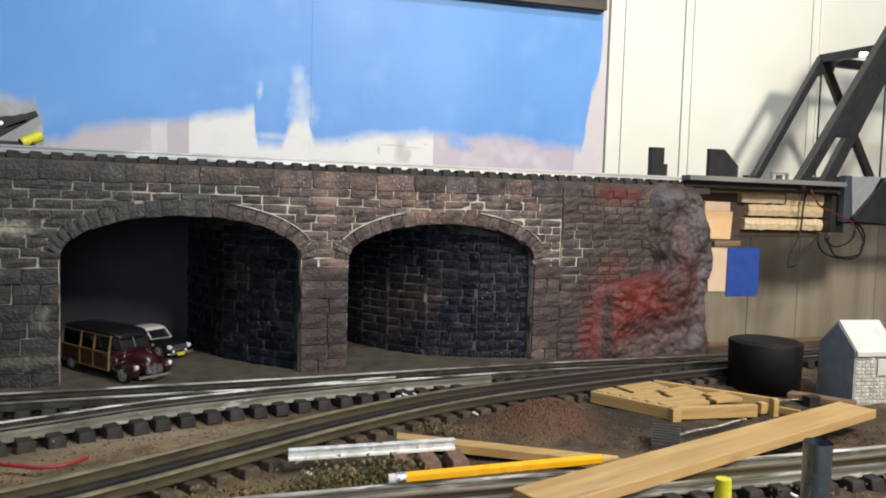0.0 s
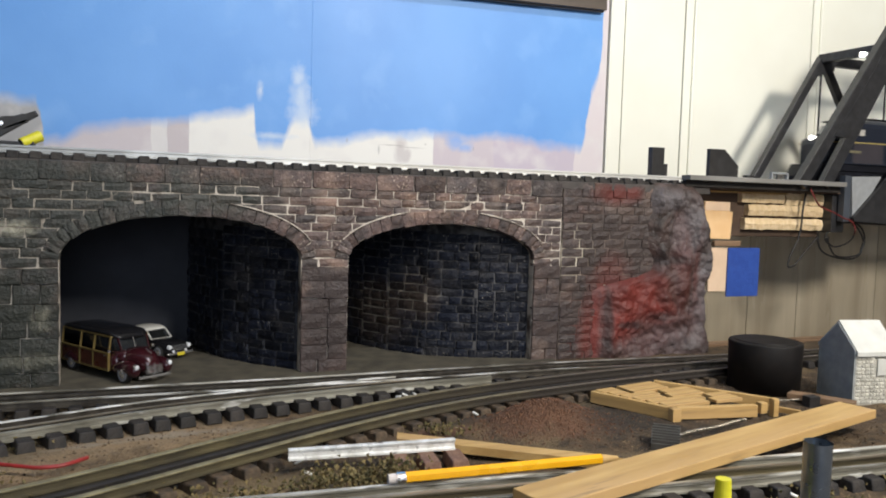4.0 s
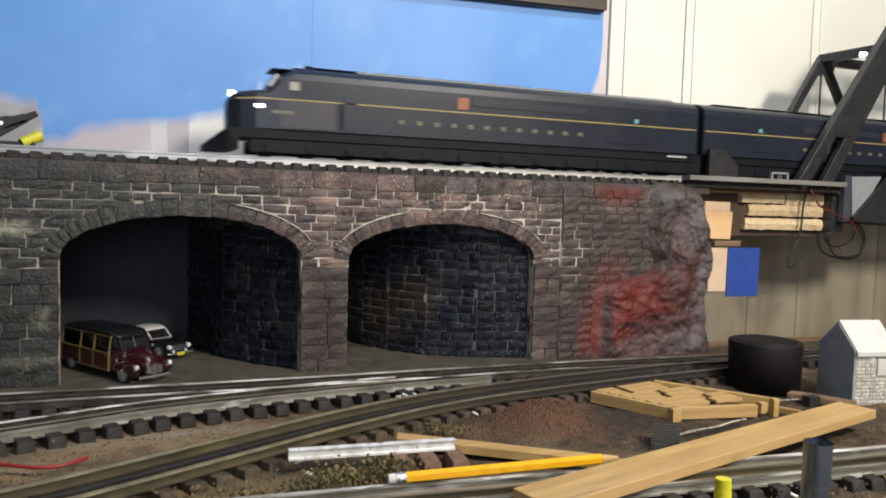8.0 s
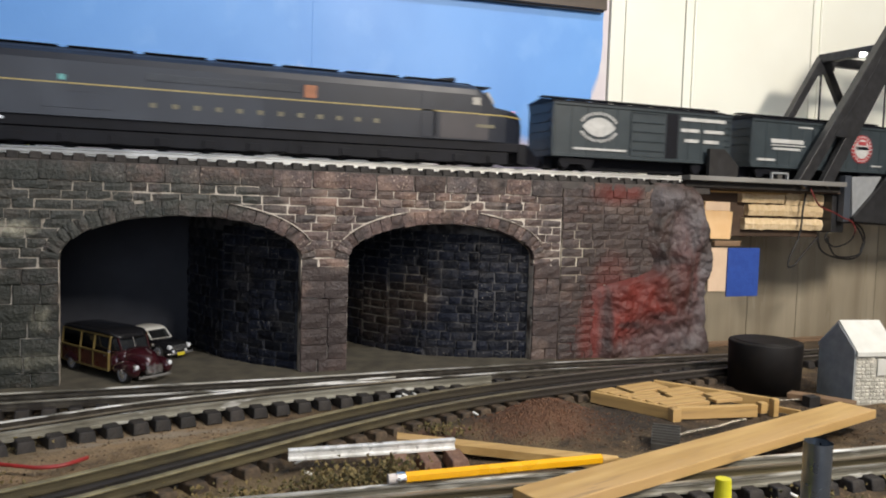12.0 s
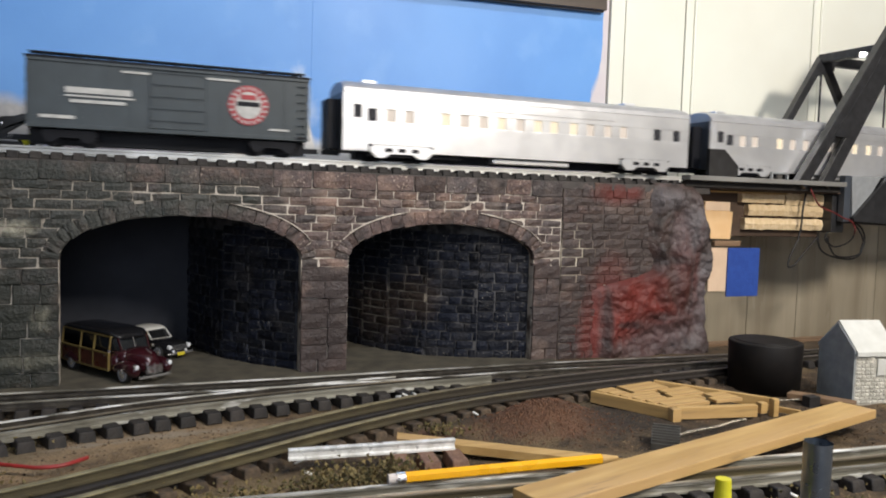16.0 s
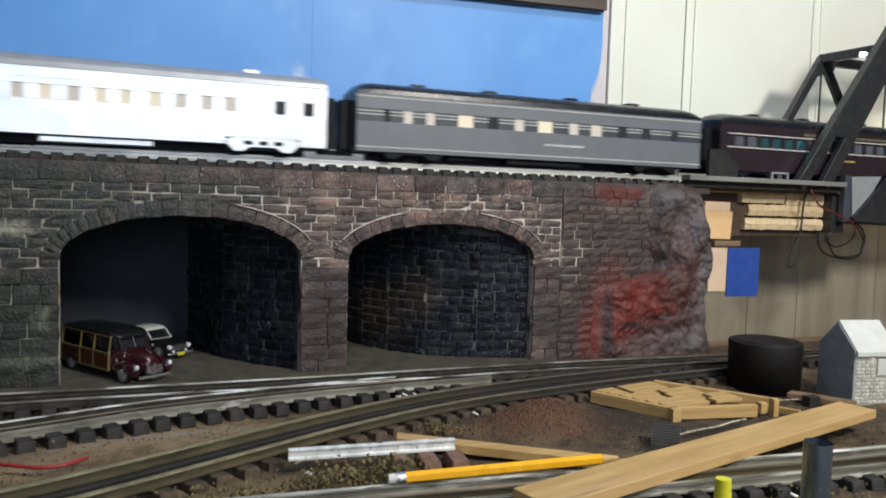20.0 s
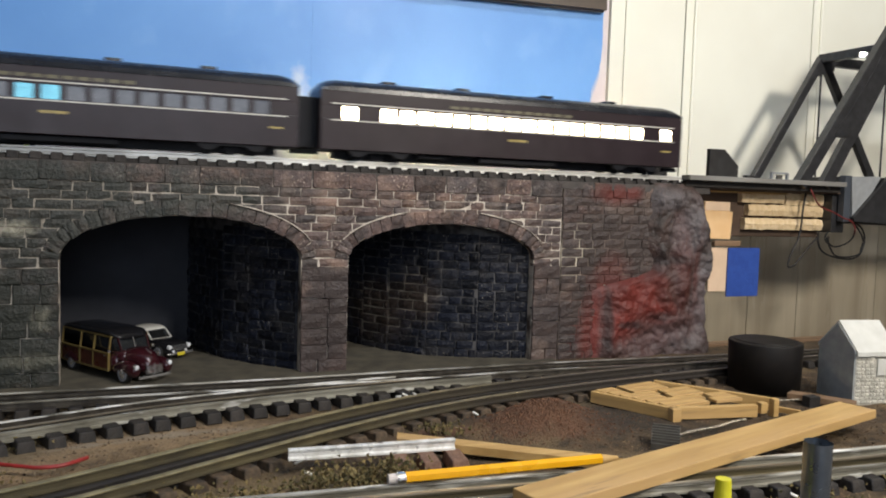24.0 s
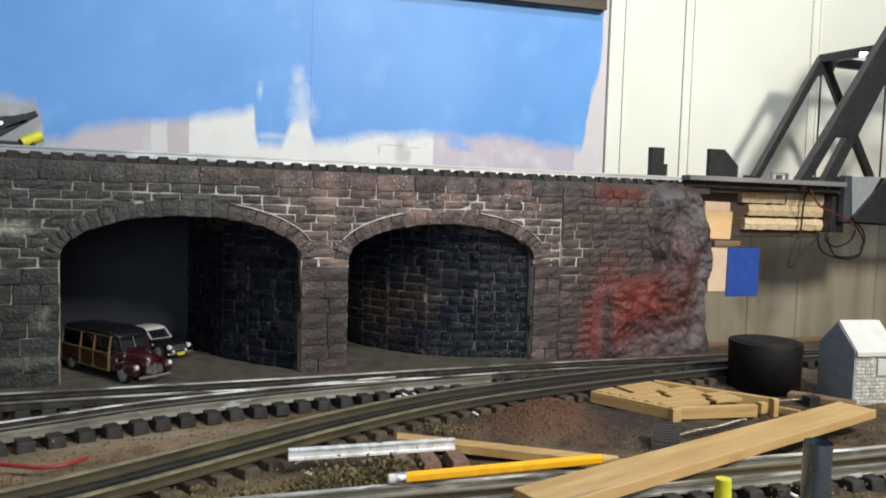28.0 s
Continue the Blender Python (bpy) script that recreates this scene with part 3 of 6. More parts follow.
def build_ground():
    xs = np.concatenate([np.arange(-4.9, -1.6, 0.3), np.arange(-1.6, -0.3, 0.05), np.arange(-0.3, 1.0, 0.006), np.arange(1.0, 2.5, 0.05), np.arange(2.5, 6.31, 0.2)])
    ys = np.concatenate([np.arange(-1.0, -0.56, 0.04), np.arange(-0.56, 0.0, 0.006), np.arange(0.0, 0.21, 0.02)])
    verts = [(x, y, ground_height(x, y)) for y in ys for x in xs]
    n = len(xs)
    faces = [(j * n + i, j * n + i + 1, (j + 1) * n + i + 1, (j + 1) * n + i) for j in range(len(ys) - 1) for i in range(n - 1)]
    g = link_mesh("ground", verts, faces, M["soil"], smooth=True)
    structure(g, "brown textured soil over the layout table", "ground")
    structure(part("table_board", box(-4.9, 6.3, -1.0, 0.05, -0.05, -0.014), M["ply"]), "plywood table under the soil", "table")
    # loose grains
    rng = random.Random(5)
    verts, faces = [], []
    for k in range(5200):
        x = rng.uniform(-0.15, 0.72)
        y = -0.13 - 0.30 * rng.random() ** 1.1
        r = rng.uniform(0.0004, 0.0012)
        z = ground_height(x, y) + r * 0.3
        b = len(verts)
        for dx, dy, dz in ((1, 0, 0), (-0.5, 0.87, 0), (-0.5, -0.87, 0), (0, 0, 1.0), (0, 0, -1.0)):
            verts.append((x + r * dx * rng.uniform(0.7, 1.3), y + r * dy * rng.uniform(0.7, 1.3), z + r * dz * rng.uniform(0.6, 1.1)))
        faces += [(b, b + 1, b + 3), (b + 1, b + 2, b + 3), (b + 2, b, b + 3), (b + 1, b, b + 4), (b + 2, b + 1, b + 4), (b, b + 2, b + 4)]
    red_verts, red_faces = [], []
    for k in range(1500):
        x, y = rng.gauss(0.320, 0.032), rng.gauss(-0.236, 0.018)
        r = rng.uniform(0.0005, 0.0014)
        z = ground_height(x, y) + r * 0.2
        b = len(red_verts)
        for dx, dy, dz in ((1, 0, 0), (-0.5, 0.87, 0), (-0.5, -0.87, 0), (0, 0, 1.0)):
            red_verts.append((x + r * dx * rng.uniform(0.7, 1.3), y + r * dy * rng.uniform(0.7, 1.3), z + r * dz * rng.uniform(0.6, 1.1)))
        red_faces += [(b, b + 1, b + 3), (b + 1, b + 2, b + 3), (b + 2, b, b + 3), (b, b + 2, b + 1)]
    tagged(link_mesh("mound_grains", red_verts, red_faces, M["red_grain"]), "loose red-brown grains covering a small mound", "gravel", "", "stuff")
    tagged(link_mesh("loose_ballast", verts, faces, M["ballast"]), "loose brown ballast grains scattered on soil", "gravel", "", "stuff")


# ---- the stone viaduct ----
ARCHES = [(0.0445, 0.1135, 0.0), (0.3200, 0.1115, -0.004)]
SPRING, RISE, RING = 0.122, 0.0425, 0.0150


def arch_half(z, c, half, dz, grow=0.0):
    """Half width of the arch opening at height z, or 0 above its crown."""
    if z <= SPRING:
        return half + (grow if grow else 0)
    u = (z - SPRING) / (RISE + dz + grow)
    return 0.0 if u >= 1 else (half + grow) * (1 - u ** 2.05) ** (1 / 2.05)


def arch_profile(c, half, dz, n=28, grow=0.0):
    pts = []
    for i in range(n + 1):
        a = math.pi * i / n
        ca, sa = math.cos(a), math.sin(a)
        k = 2 / 2.05
        pts.append((c + (half + grow) * math.copysign(abs(ca) ** k, ca), SPRING + (RISE + dz + grow) * abs(sa) ** k))
    return pts


STONE_RNG = random.Random(11)


def stone_mesh(name, w, h, depth, rng):
    """A rough-faced block, its face bulging towards -y, about its own middle."""
    nx, nz = 3, 2
    verts, faces = [], []
    slip = min(0.00045, 0.05 * h)
    corner = [(x * w / 2 + rng.uniform(-slip, slip), z * h / 2 + rng.uniform(-slip, slip)) for x, z in ((-1, -1), (1, -1), (1, 1), (-1, 1))]
    for dy in (depth, 0.0016):
        verts += [(x, dy, z) for x, z in corner]
    base = len(verts)
    for j in range(nz + 1):
        for i in range(nx + 1):
            u, v = i / nx, j / nz
            edge = i in (0, nx) or j in (0, nz)
            tip = i in (0, nx) and j in (0, nz)
            u, v = 0.5 + (u - 0.5) * (1 - 0.0009 / w), 0.5 + (v - 0.5) * (1 - 0.0009 / h)
            if tip:
                u, v = 0.5 + (u - 0.5) * (1 - 0.0009 / w), 0.5 + (v - 0.5) * (1 - 0.0007 / h)
            x = sum(c[0] * k for c, k in zip(corner, ((1 - u) * (1 - v), u * (1 - v), u * v, (1 - u) * v)))
            z = sum(c[1] * k for c, k in zip(corner, ((1 - u) * (1 - v), u * (1 - v), u * v, (1 - u) * v)))
            verts.append((x + rng.uniform(-0.0005, 0.0005), (0.0003 if edge else -0.0006) + rng.uniform(-0.0004, 0.0004), z + rng.uniform(-0.00025, 0.00025)))
    for i in range(4):
        j = (i + 1) % 4
        faces.append((i, j, 4 + j, 4 + i))
    row = nx + 1
    for j in range(nz):
        for i in range(nx):
            a = base + j * row + i
            faces.append((a, a + 1, a + row + 1, a + row))
    loop = [base + i for i in range(row)] + [base + j * row + nx for j in range(1, nz + 1)] + [base + nz * row + i for i in range(nx - 1, -1, -1)] + [base + j * row for j in range(nz - 1, 0, -1)]
    sides = [loop[0:nx + 1], loop[nx:nx + nz + 1], loop[nx + nz:2 * nx + nz + 1], loop[2 * nx + nz:] + [loop[0]]]
    for i, s in enumerate(sides):
        faces.append((4 + i, 4 + (i + 1) % 4, *s[::-1]))
    me = bpy.data.meshes.new(name)
    me.from_pydata(verts, [], faces)
    return me


def lay_stone(parent, material, x, z, w, h, turn=0.0, y=0.0, rng=STONE_RNG, depth=0.008, place=None):
    me = stone_mesh("stone", w, h, depth, rng)
    me.materials.append(material)
    ob = new("stone", me)
    ob.parent = parent
    m = Matrix.Translation((x, y + rng.uniform(-0.0006, 0.0006), z)) @ Matrix.Rotation(turn, 4, "Y") @ pose(0, 0, 0, rng.uniform(-2.0, 2.0), rng.uniform(-1.2, 1.2), rng.uniform(-1.6, 1.6))
    ob.matrix_basis = m if place is None else place @ m
    return ob


def wall_core(name, x0, x1, arches, y0, y1, top, material=None):
    """A slab with the arch openings cut through it."""
    bm = bmesh.new()
    cols = []
    x = x0
    for c, half, dz in arches:
        cols.append((x, -0.004, c - half, -0.004))
        pts = arch_profile(c, half, dz)[::-1]
        cols += [(xa, za, xb, zb) for (xa, za), (xb, zb) in zip(pts, pts[1:])]
        x = c + half
    cols.append((x, -0.004, x1, -0.004))
    for xa, za, xb, zb in cols:
        if xb - xa < 1e-6:
            continue
        loft([[(xa, y0, za), (xb, y0, zb), (xb, y0, top), (xa, y0, top)], [(xa, y1, za), (xb, y1, zb), (xb, y1, top), (xa, y1, top)]], True, bm)
    bmesh.ops.remove_doubles(bm, verts=bm.verts, dist=1e-5)
    return part(name, bm, material or M["mortar"])


def course_stones(parent, material, x0, x1, z0, z1, wmin, wmax, rng, arches, y=0.0):
    """Fills one course between the arches."""
    cuts = [(x0, x1)]
    for c, half, dz in arches:
        g = RING if z1 > SPRING + 0.004 else 0.0
        hw = arch_half(z0 + 0.8 * (z1 - z0), c, half, dz, g)
        if hw <= 0:
            continue
        nxt = []
        for a, b in cuts:
            if c + hw <= a or c - hw >= b:
                nxt.append((a, b))
            else:
                if c - hw - a > 0.004:
                    nxt.append((a, c - hw))
                if b - c - hw > 0.004:
                    nxt.append((c + hw, b))
        cuts = nxt
    for a, b in cuts:
        x = a
        while x < b - 0.001:
            w = rng.uniform(wmin, wmax)
            if b - (x + w) < wmin * 0.6:
                w = b - x
            gap = rng.uniform(0.0003, 0.0008)
            zz = rng.uniform(0.0, 0.0005)
            lay_stone(parent, material, x + w / 2, (z0 + z1) / 2 + rng.uniform(-0.0005, 0.0005), max(0.004, w - gap), z1 - z0 - zz, 0.0, y, rng)
            x += w


def build_viaduct():
    rng = STONE_RNG
    core = wall_core("wall_viaduct", LEFT_END, JOINT - 0.0008, ARCHES, 0.0011, 0.014, 0.2135)
    structure(core, "dark weathered stone viaduct wall with two arches", "stone wall")
    z = 0.2135
    heights = [0.0180, 0.0092, 0.0088, 0.0094, 0.0086, 0.0090, 0.0096, 0.0090, 0.0092, 0.0094]
    for i, h in enumerate(heights):
        wide = (0.026, 0.044) if i == 0 else (0.014, 0.032)
        course_stones(core, M["stone"], LEFT_END if i else LEFT_END, JOINT - 0.001, z - h, z, *wide, rng, ARCHES, -0.0012 if i == 0 else 0.0)
        z -= h
    # piers: heavier blocks, a cap stone at the springing
    zs = [z, 0.0985, 0.080, 0.064, 0.048, 0.031, 0.015, -0.002]
    for i, (a, b) in enumerate(zip(zs, zs[1:])):
        course_stones(core, M["stone"], LEFT_END, JOINT - 0.001, b, a, 0.018 if i else 0.03, 0.032 if i else 0.06, rng, ARCHES, -0.0018)
    # ring stones
    for c, half, dz in ARCHES:
        n = 25
        pts = arch_profile(c, half, dz, n, RING / 2)
        for (xa, za), (xb, zb) in zip(pts, pts[1:]):
            w = math.hypot(xb - xa, zb - za)
            ang = math.atan2(zb - za, xb - xa)
            lay_stone(core, M["stone"], (xa + xb) / 2, (za + zb) / 2, w + 0.0003, RING + rng.uniform(-0.002, 0.0015), -ang, -0.0012, rng)
        # pale mortar line along the back of the ring
        for a0, a1 in ((0.10, 0.42), (0.62, 0.90)):
            if c < 0.1 and a0 > 0.5:
                continue
            full = arch_profile(c, half, dz, 60, RING + 0.0006)
            pts = full[int(a0 * 60):int(a1 * 60)]
            rings = []
            for i, (x, z) in enumerate(pts):
                w = 0.0007 + 0.0004 * noise.noise((x * 160, 0, z * 160))
                rings.append([(x, -0.0022, z - w), (x, -0.0026, z), (x, -0.0022, z + w), (x, 0.001, z + w), (x, 0.001, z - w)])
            part("ring_mortar", loft(rings), M["mortar"], core, "pale raised mortar line")
    # right section: stone giving way to painted rock
    core2 = wall_core("wall_rock_section", JOINT + 0.0008, 0.530, [], 0.0012, 0.014, 0.2135, M["mortar_dim"])
    structure(core2, "stone wall section painted red and grey at one end", "stone wall")
    z = 0.2135
    while z > 0.0:
        h = 0.0180 if z > 0.21 else rng.uniform(0.0090, 0.0115)
        b = 0.618 + 0.020 * noise.noise((0, 0, z * 40)) if z > 0.098 else 0.520
        course_stones(core2, M["stone"], JOINT + 0.001, b, z - h, z, 0.014, 0.030, rng, [])
        z -= h
    part("backing", box(0.5301, 0.635, 0.0012, 0.012, 0.090, 0.2132), M["mortar_dim"], core2)
    # rock face
    nx, nz = 120, 140
    verts, faces = [], []
    for j in range(nz + 1):
        for i in range(nx + 1):
            v, u = j / nz, i / nx
            z = -0.004 + 0.2205 * v
            step = max(0.0, min(1.0, (z - 0.082) / 0.026))
            x0 = 0.514 + 0.004 * noise.noise((z * 55, 0.3, 0)) + 0.080 * (step * step * (3 - 2 * step)) + 0.012 * step * noise.noise((z * 38, 5.1, 0))
            x1 = 0.690 + 0.006 * noise.noise((z * 30, 1.7, 0)) - 0.030 * max(0, (z - 0.13) / 0.085) ** 1.3 + (0.004 if z < 0.08 else 0)
            x = x0 + (x1 - x0) * u
            p = Vector((x * 26, 4.0, z * 26))
            q = Vector((p.x * 1.5, p.y, p.z * 0.8))
            d = 0.009 * noise.noise(q * 0.62) + 0.0055 * noise.noise(q * 1.25) + 0.003 * abs(noise.noise(Vector((p.x * 0.5, 7.0, p.z * 2.2)))) + 0.0034 * noise.noise(p * 2.9) + 0.0016 * noise.noise(p * 6.5) + 0.0007 * noise.noise(p * 13.0) + 0.004
            fade = min(1, u / 0.15) * (1.0 if z < 0.2 else max(0.2, (0.2165 - z) / 0.0165))
            edge = max(0.0, (u - 0.93) / 0.07)
            y = 0.0005 - (d + 0.004) * fade - 0.003 * fade * u + 0.016 * edge ** 2
            verts.append((x, y, z))
    row = nx + 1
    faces = [(j * row + i, j * row + i + 1, (j + 1) * row + i + 1, (j + 1) * row + i) for j in range(nz) for i in range(nx)]
    rock = link_mesh("rock_face", verts, faces, M["rock"], core2, "painted plaster rock, red and grey", True)
    rock.modifiers.new("thick", "SOLIDIFY").thickness = 0.006


def tunnel(name, c, half, dz, path, left_shift):
    """The skewed vault behind an arch: one bent stone side wall, a black vault and the other side."""
    # vault and left side
    prof = [(c + half, 0.0)] + arch_profile(c, half, dz) + [(c - half, 0.0)]
    rings = []
    end = BACK - 0.008
    for k in range(5):
        y = 0.0145 + (end - 0.0145) * k / 4
        ring = []
        for x, z in prof:
            sh = left_shift * (y / end)
            ring.append((x + (sh if x < c else sh * 0.35), y, z + 0.0008))
        rings.append(ring)
    bm = bmesh.new()
    vs = [[bm.verts.new(p) for p in r] for r in rings]
    for a, b in zip(vs, vs[1:]):
        for i in range(len(prof) - 1):
            bm.faces.new((a[i], a[i + 1], b[i + 1], b[i]))
    bm.faces.new(vs[-1])
    vault = part(name, bm, M["vault_shade"])
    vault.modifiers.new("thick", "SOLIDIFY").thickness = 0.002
    structure(vault, "dark tunnel lining, interior shade put into its colour", "tunnel")
    # bent stone side wall
    rng = random.Random(int(c * 1000))
    for (xa, ya), (xb, yb) in zip(path, path[1:]):
        ln = math.hypot(xb - xa, yb - ya)
        ang = math.atan2(ya - yb, xa - xb)
        place = Matrix.Translation((xb, yb, 0)) @ Matrix.Rotation(ang, 4, "Z")
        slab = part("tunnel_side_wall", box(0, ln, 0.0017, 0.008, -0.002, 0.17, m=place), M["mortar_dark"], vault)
        z = 0.0
        while z < 0.145:
            h = rng.uniform(0.009, 0.0125)
            x = 0.0
            while x < ln - 0.001:
                w = min(rng.uniform(0.012, 0.026), ln - x)
                if w > 0.004:
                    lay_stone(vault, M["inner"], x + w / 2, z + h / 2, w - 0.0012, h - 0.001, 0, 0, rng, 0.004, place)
                x += w
            z += h


def build_road():
    verts, faces = [], []
    xs, ys = np.arange(-0.20, 0.461, 0.01), np.arange(-0.052, 0.1951, 0.01)
    for y in ys:
        for x in xs:
            verts.append((x, y, 0.0022 + 0.0006 * noise.noise((x * 60, y * 60, 9)) - (0.004 if y < -0.05 else 0)))
    n = len(xs)
    faces = [(j * n + i, j * n + i + 1, (j + 1) * n + i + 1, (j + 1) * n + i) for j in range(len(ys) - 1) for i in range(n - 1)]
    structure(link_mesh("road", verts, faces, M["road"], smooth=True), "olive-grey worn road through the arches", "road")


def build_tunnels():
    tunnel("tunnel_lining", *ARCHES[0], [(0.158, 0.012), (0.112, 0.058), (0.088, 0.090), (0.058, 0.184), (0.056, 0.190)], -0.030)
    tunnel("tunnel_lining", *ARCHES[1], [(0.4315, 0.010), (0.372, 0.024), (0.318, 0.052), (0.283, 0.092), (0.262, 0.130), (0.240, 0.188)], -0.05)


# ---- tracks ----
def rail_cap(line, z0, z1, w, material, ob):
    """The bright running surface on top of a rail."""
    cap = [(-w * 0.62, 0.86), (w * 0.62, 0.86), (w * 0.62, 0.98), (w * 0.4, 1.02), (-w * 0.4, 1.02), (-w * 0.62, 0.98)]
    rings = []
    for i, p in enumerate(line):
        d = (line[min(i + 1, len(line) - 1)] - line[max(0, i - 1)]).normalized()
        s = Vector((-d.y, d.x, 0))
        rings.append([(p.x + s.x * u * 1.06, p.y + s.y * u * 1.06, z0 + (z1 - z0) * v) for u, v in cap])
    part("rail_head", loft(rings), material, ob, "worn bright running surface")


def sweep_rail(name, line, z0, z1, parent, material, w=0.0024, head=None):
    """A flanged rail along a line of points."""
    prof = [(-w, 0), (w, 0), (w, 0.16), (w * 0.3, 0.28), (w * 0.3, 0.66), (w * 0.62, 0.74), (w * 0.62, 0.97), (w * 0.4, 1.0), (-w * 0.4, 1.0), (-w * 0.62, 0.97), (-w * 0.62, 0.74), (-w * 0.3, 0.66), (-w * 0.3, 0.28), (-w, 0.16)]
    rings = []
    for i, p in enumerate(line):
        d = (line[min(i + 1, len(line) - 1)] - line[max(0, i - 1)]).normalized()
        s = Vector((-d.y, d.x, 0))
        rings.append([(p.x + s.x * u, p.y + s.y * u, z0 + (z1 - z0) * v) for u, v in prof])
    ob = part(name, loft(rings), material if head is None else M["rail_dark"], parent)
    if head is not None:
        rail_cap(line, z0, z1, w, head, ob)
    return ob


TIE_MESH = {}


def tie_mesh(w, ln, h, material):
    key = (w, ln, h, material.name)
    if key not in TIE_MESH:
        bm = box(-w / 2, w / 2, -ln / 2, ln / 2, 0, h)
        for v in bm.verts:
            if v.co.z > h / 2:
                v.co.x *= 0.86
                v.co.y -= math.copysign(0.0022, v.co.y)
        bmesh.ops.bevel(bm, geom=list(bm.edges), offset=0.0011, segments=2, profile=0.5, affect="EDGES")
        me = bpy.data.meshes.new("tie")
        bm.to_mesh(me)
        bm.free()
        me.materials.append(material)
        TIE_MESH[key] = me
    return TIE_MESH[key]


def lay_ties(parent, line, step, w, ln, h, z, material, rng, offset=0.0, skip=()):
    run, want, k = 0.0, step / 2, 0
    for a, b in zip(line, line[1:]):
        d = (b - a).length
        while want <= run + d:
            p = a.lerp(b, (want - run) / d)
            t = (b - a).normalized()
            side = Vector((-t.y, t.x, 0)) * offset
            if k not in skip:
                ob = new("tie", tie_mesh(w, ln, h, material))
                ob.parent = parent
                ob.matrix_basis = Matrix.Translation((p.x + side.x, p.y + side.y, z)) @ Matrix.Rotation(math.atan2(t.y, t.x) + rng.uniform(-0.06, 0.06), 4, "Z") @ Matrix.Rotation(rng.uniform(-0.05, 0.05), 4, "Y")
            want += step
            k += 1
        run += d


def offset_line(line, o):
    out = []
    for i, p in enumerate(line):
        d = (line[min(i + 1, len(line) - 1)] - line[max(0, i - 1)]).normalized()
        out.append(Vector((p.x - d.y * o, p.y + d.x * o, 0)))
    return out


def build_upper_track():
    structure(part("viaduct_deck", box(LEFT_END, 0.684, 0.0, 0.086, 0.2048, DECK - 0.0005, 0.0006), M["deck"]), "grey deck board on top of the viaduct", "deck")
    structure(part("left_embankment", box(-4.9, LEFT_END - 0.0005, 0.002, 0.090, -0.004, DECK - 0.0005, 0.001), M["deck"]), "plain board embankment carrying the track", "deck")
    structure(part("right_embankment", box(1.70, 6.3, 0.002, 0.090, -0.004, DECK - 0.0005, 0.001), M["deck"]), "plain board embankment beyond the bridge", "deck")
    structure(part("approach_deck", box(0.6842, 0.912, 0.0, 0.086, 0.2118, DECK - 0.0005, 0.0004), M["dark_ply"]), "thin board carrying the track to the bridge", "deck")
    structure(part("deck_edge_strip", box(0.640, 0.906, -0.0145, 0.0028, 0.2218, 0.2280, 0.0006), M["edge_strip"]), "grey strip along the deck edge", "trim")
    structure(part("strip_packing", box(0.642, 0.906, -0.004, 0.0026, 0.2141, 0.2217), M["bed_dark"]), "dark packing under the edge strip", "trim")
    tr = thing("upper_track", "three-rail model track with dark ties along the deck", "model track")
    rng = random.Random(3)
    line = [Vector((x, 0.04, 0)) for x in np.arange(-4.88, 6.28, 0.02)]
    # dark strip added to stand for shade between ties and rails
    part("roadbed", box(LEFT_END, 0.912, 0.0115, 0.0685, DECK - 0.0004, DECK + 0.0036, 0.0005), M["bed_dark"], tr, "dark roadbed strip, added for the shade below the rails")
    for o in (-0.016, 0.0, 0.016):
        sweep_rail("rail", offset_line(line, o), DECK + 0.0050, RAIL_TOP, tr, M["rail_bright"] if o else M["rail_dark"], 0.0034)
    lay_ties(tr, [p for p in line if -0.4 < p.x < 1.7], 0.0187, 0.0112, 0.064, 0.0074, DECK - 0.0003, M["tie"], rng)


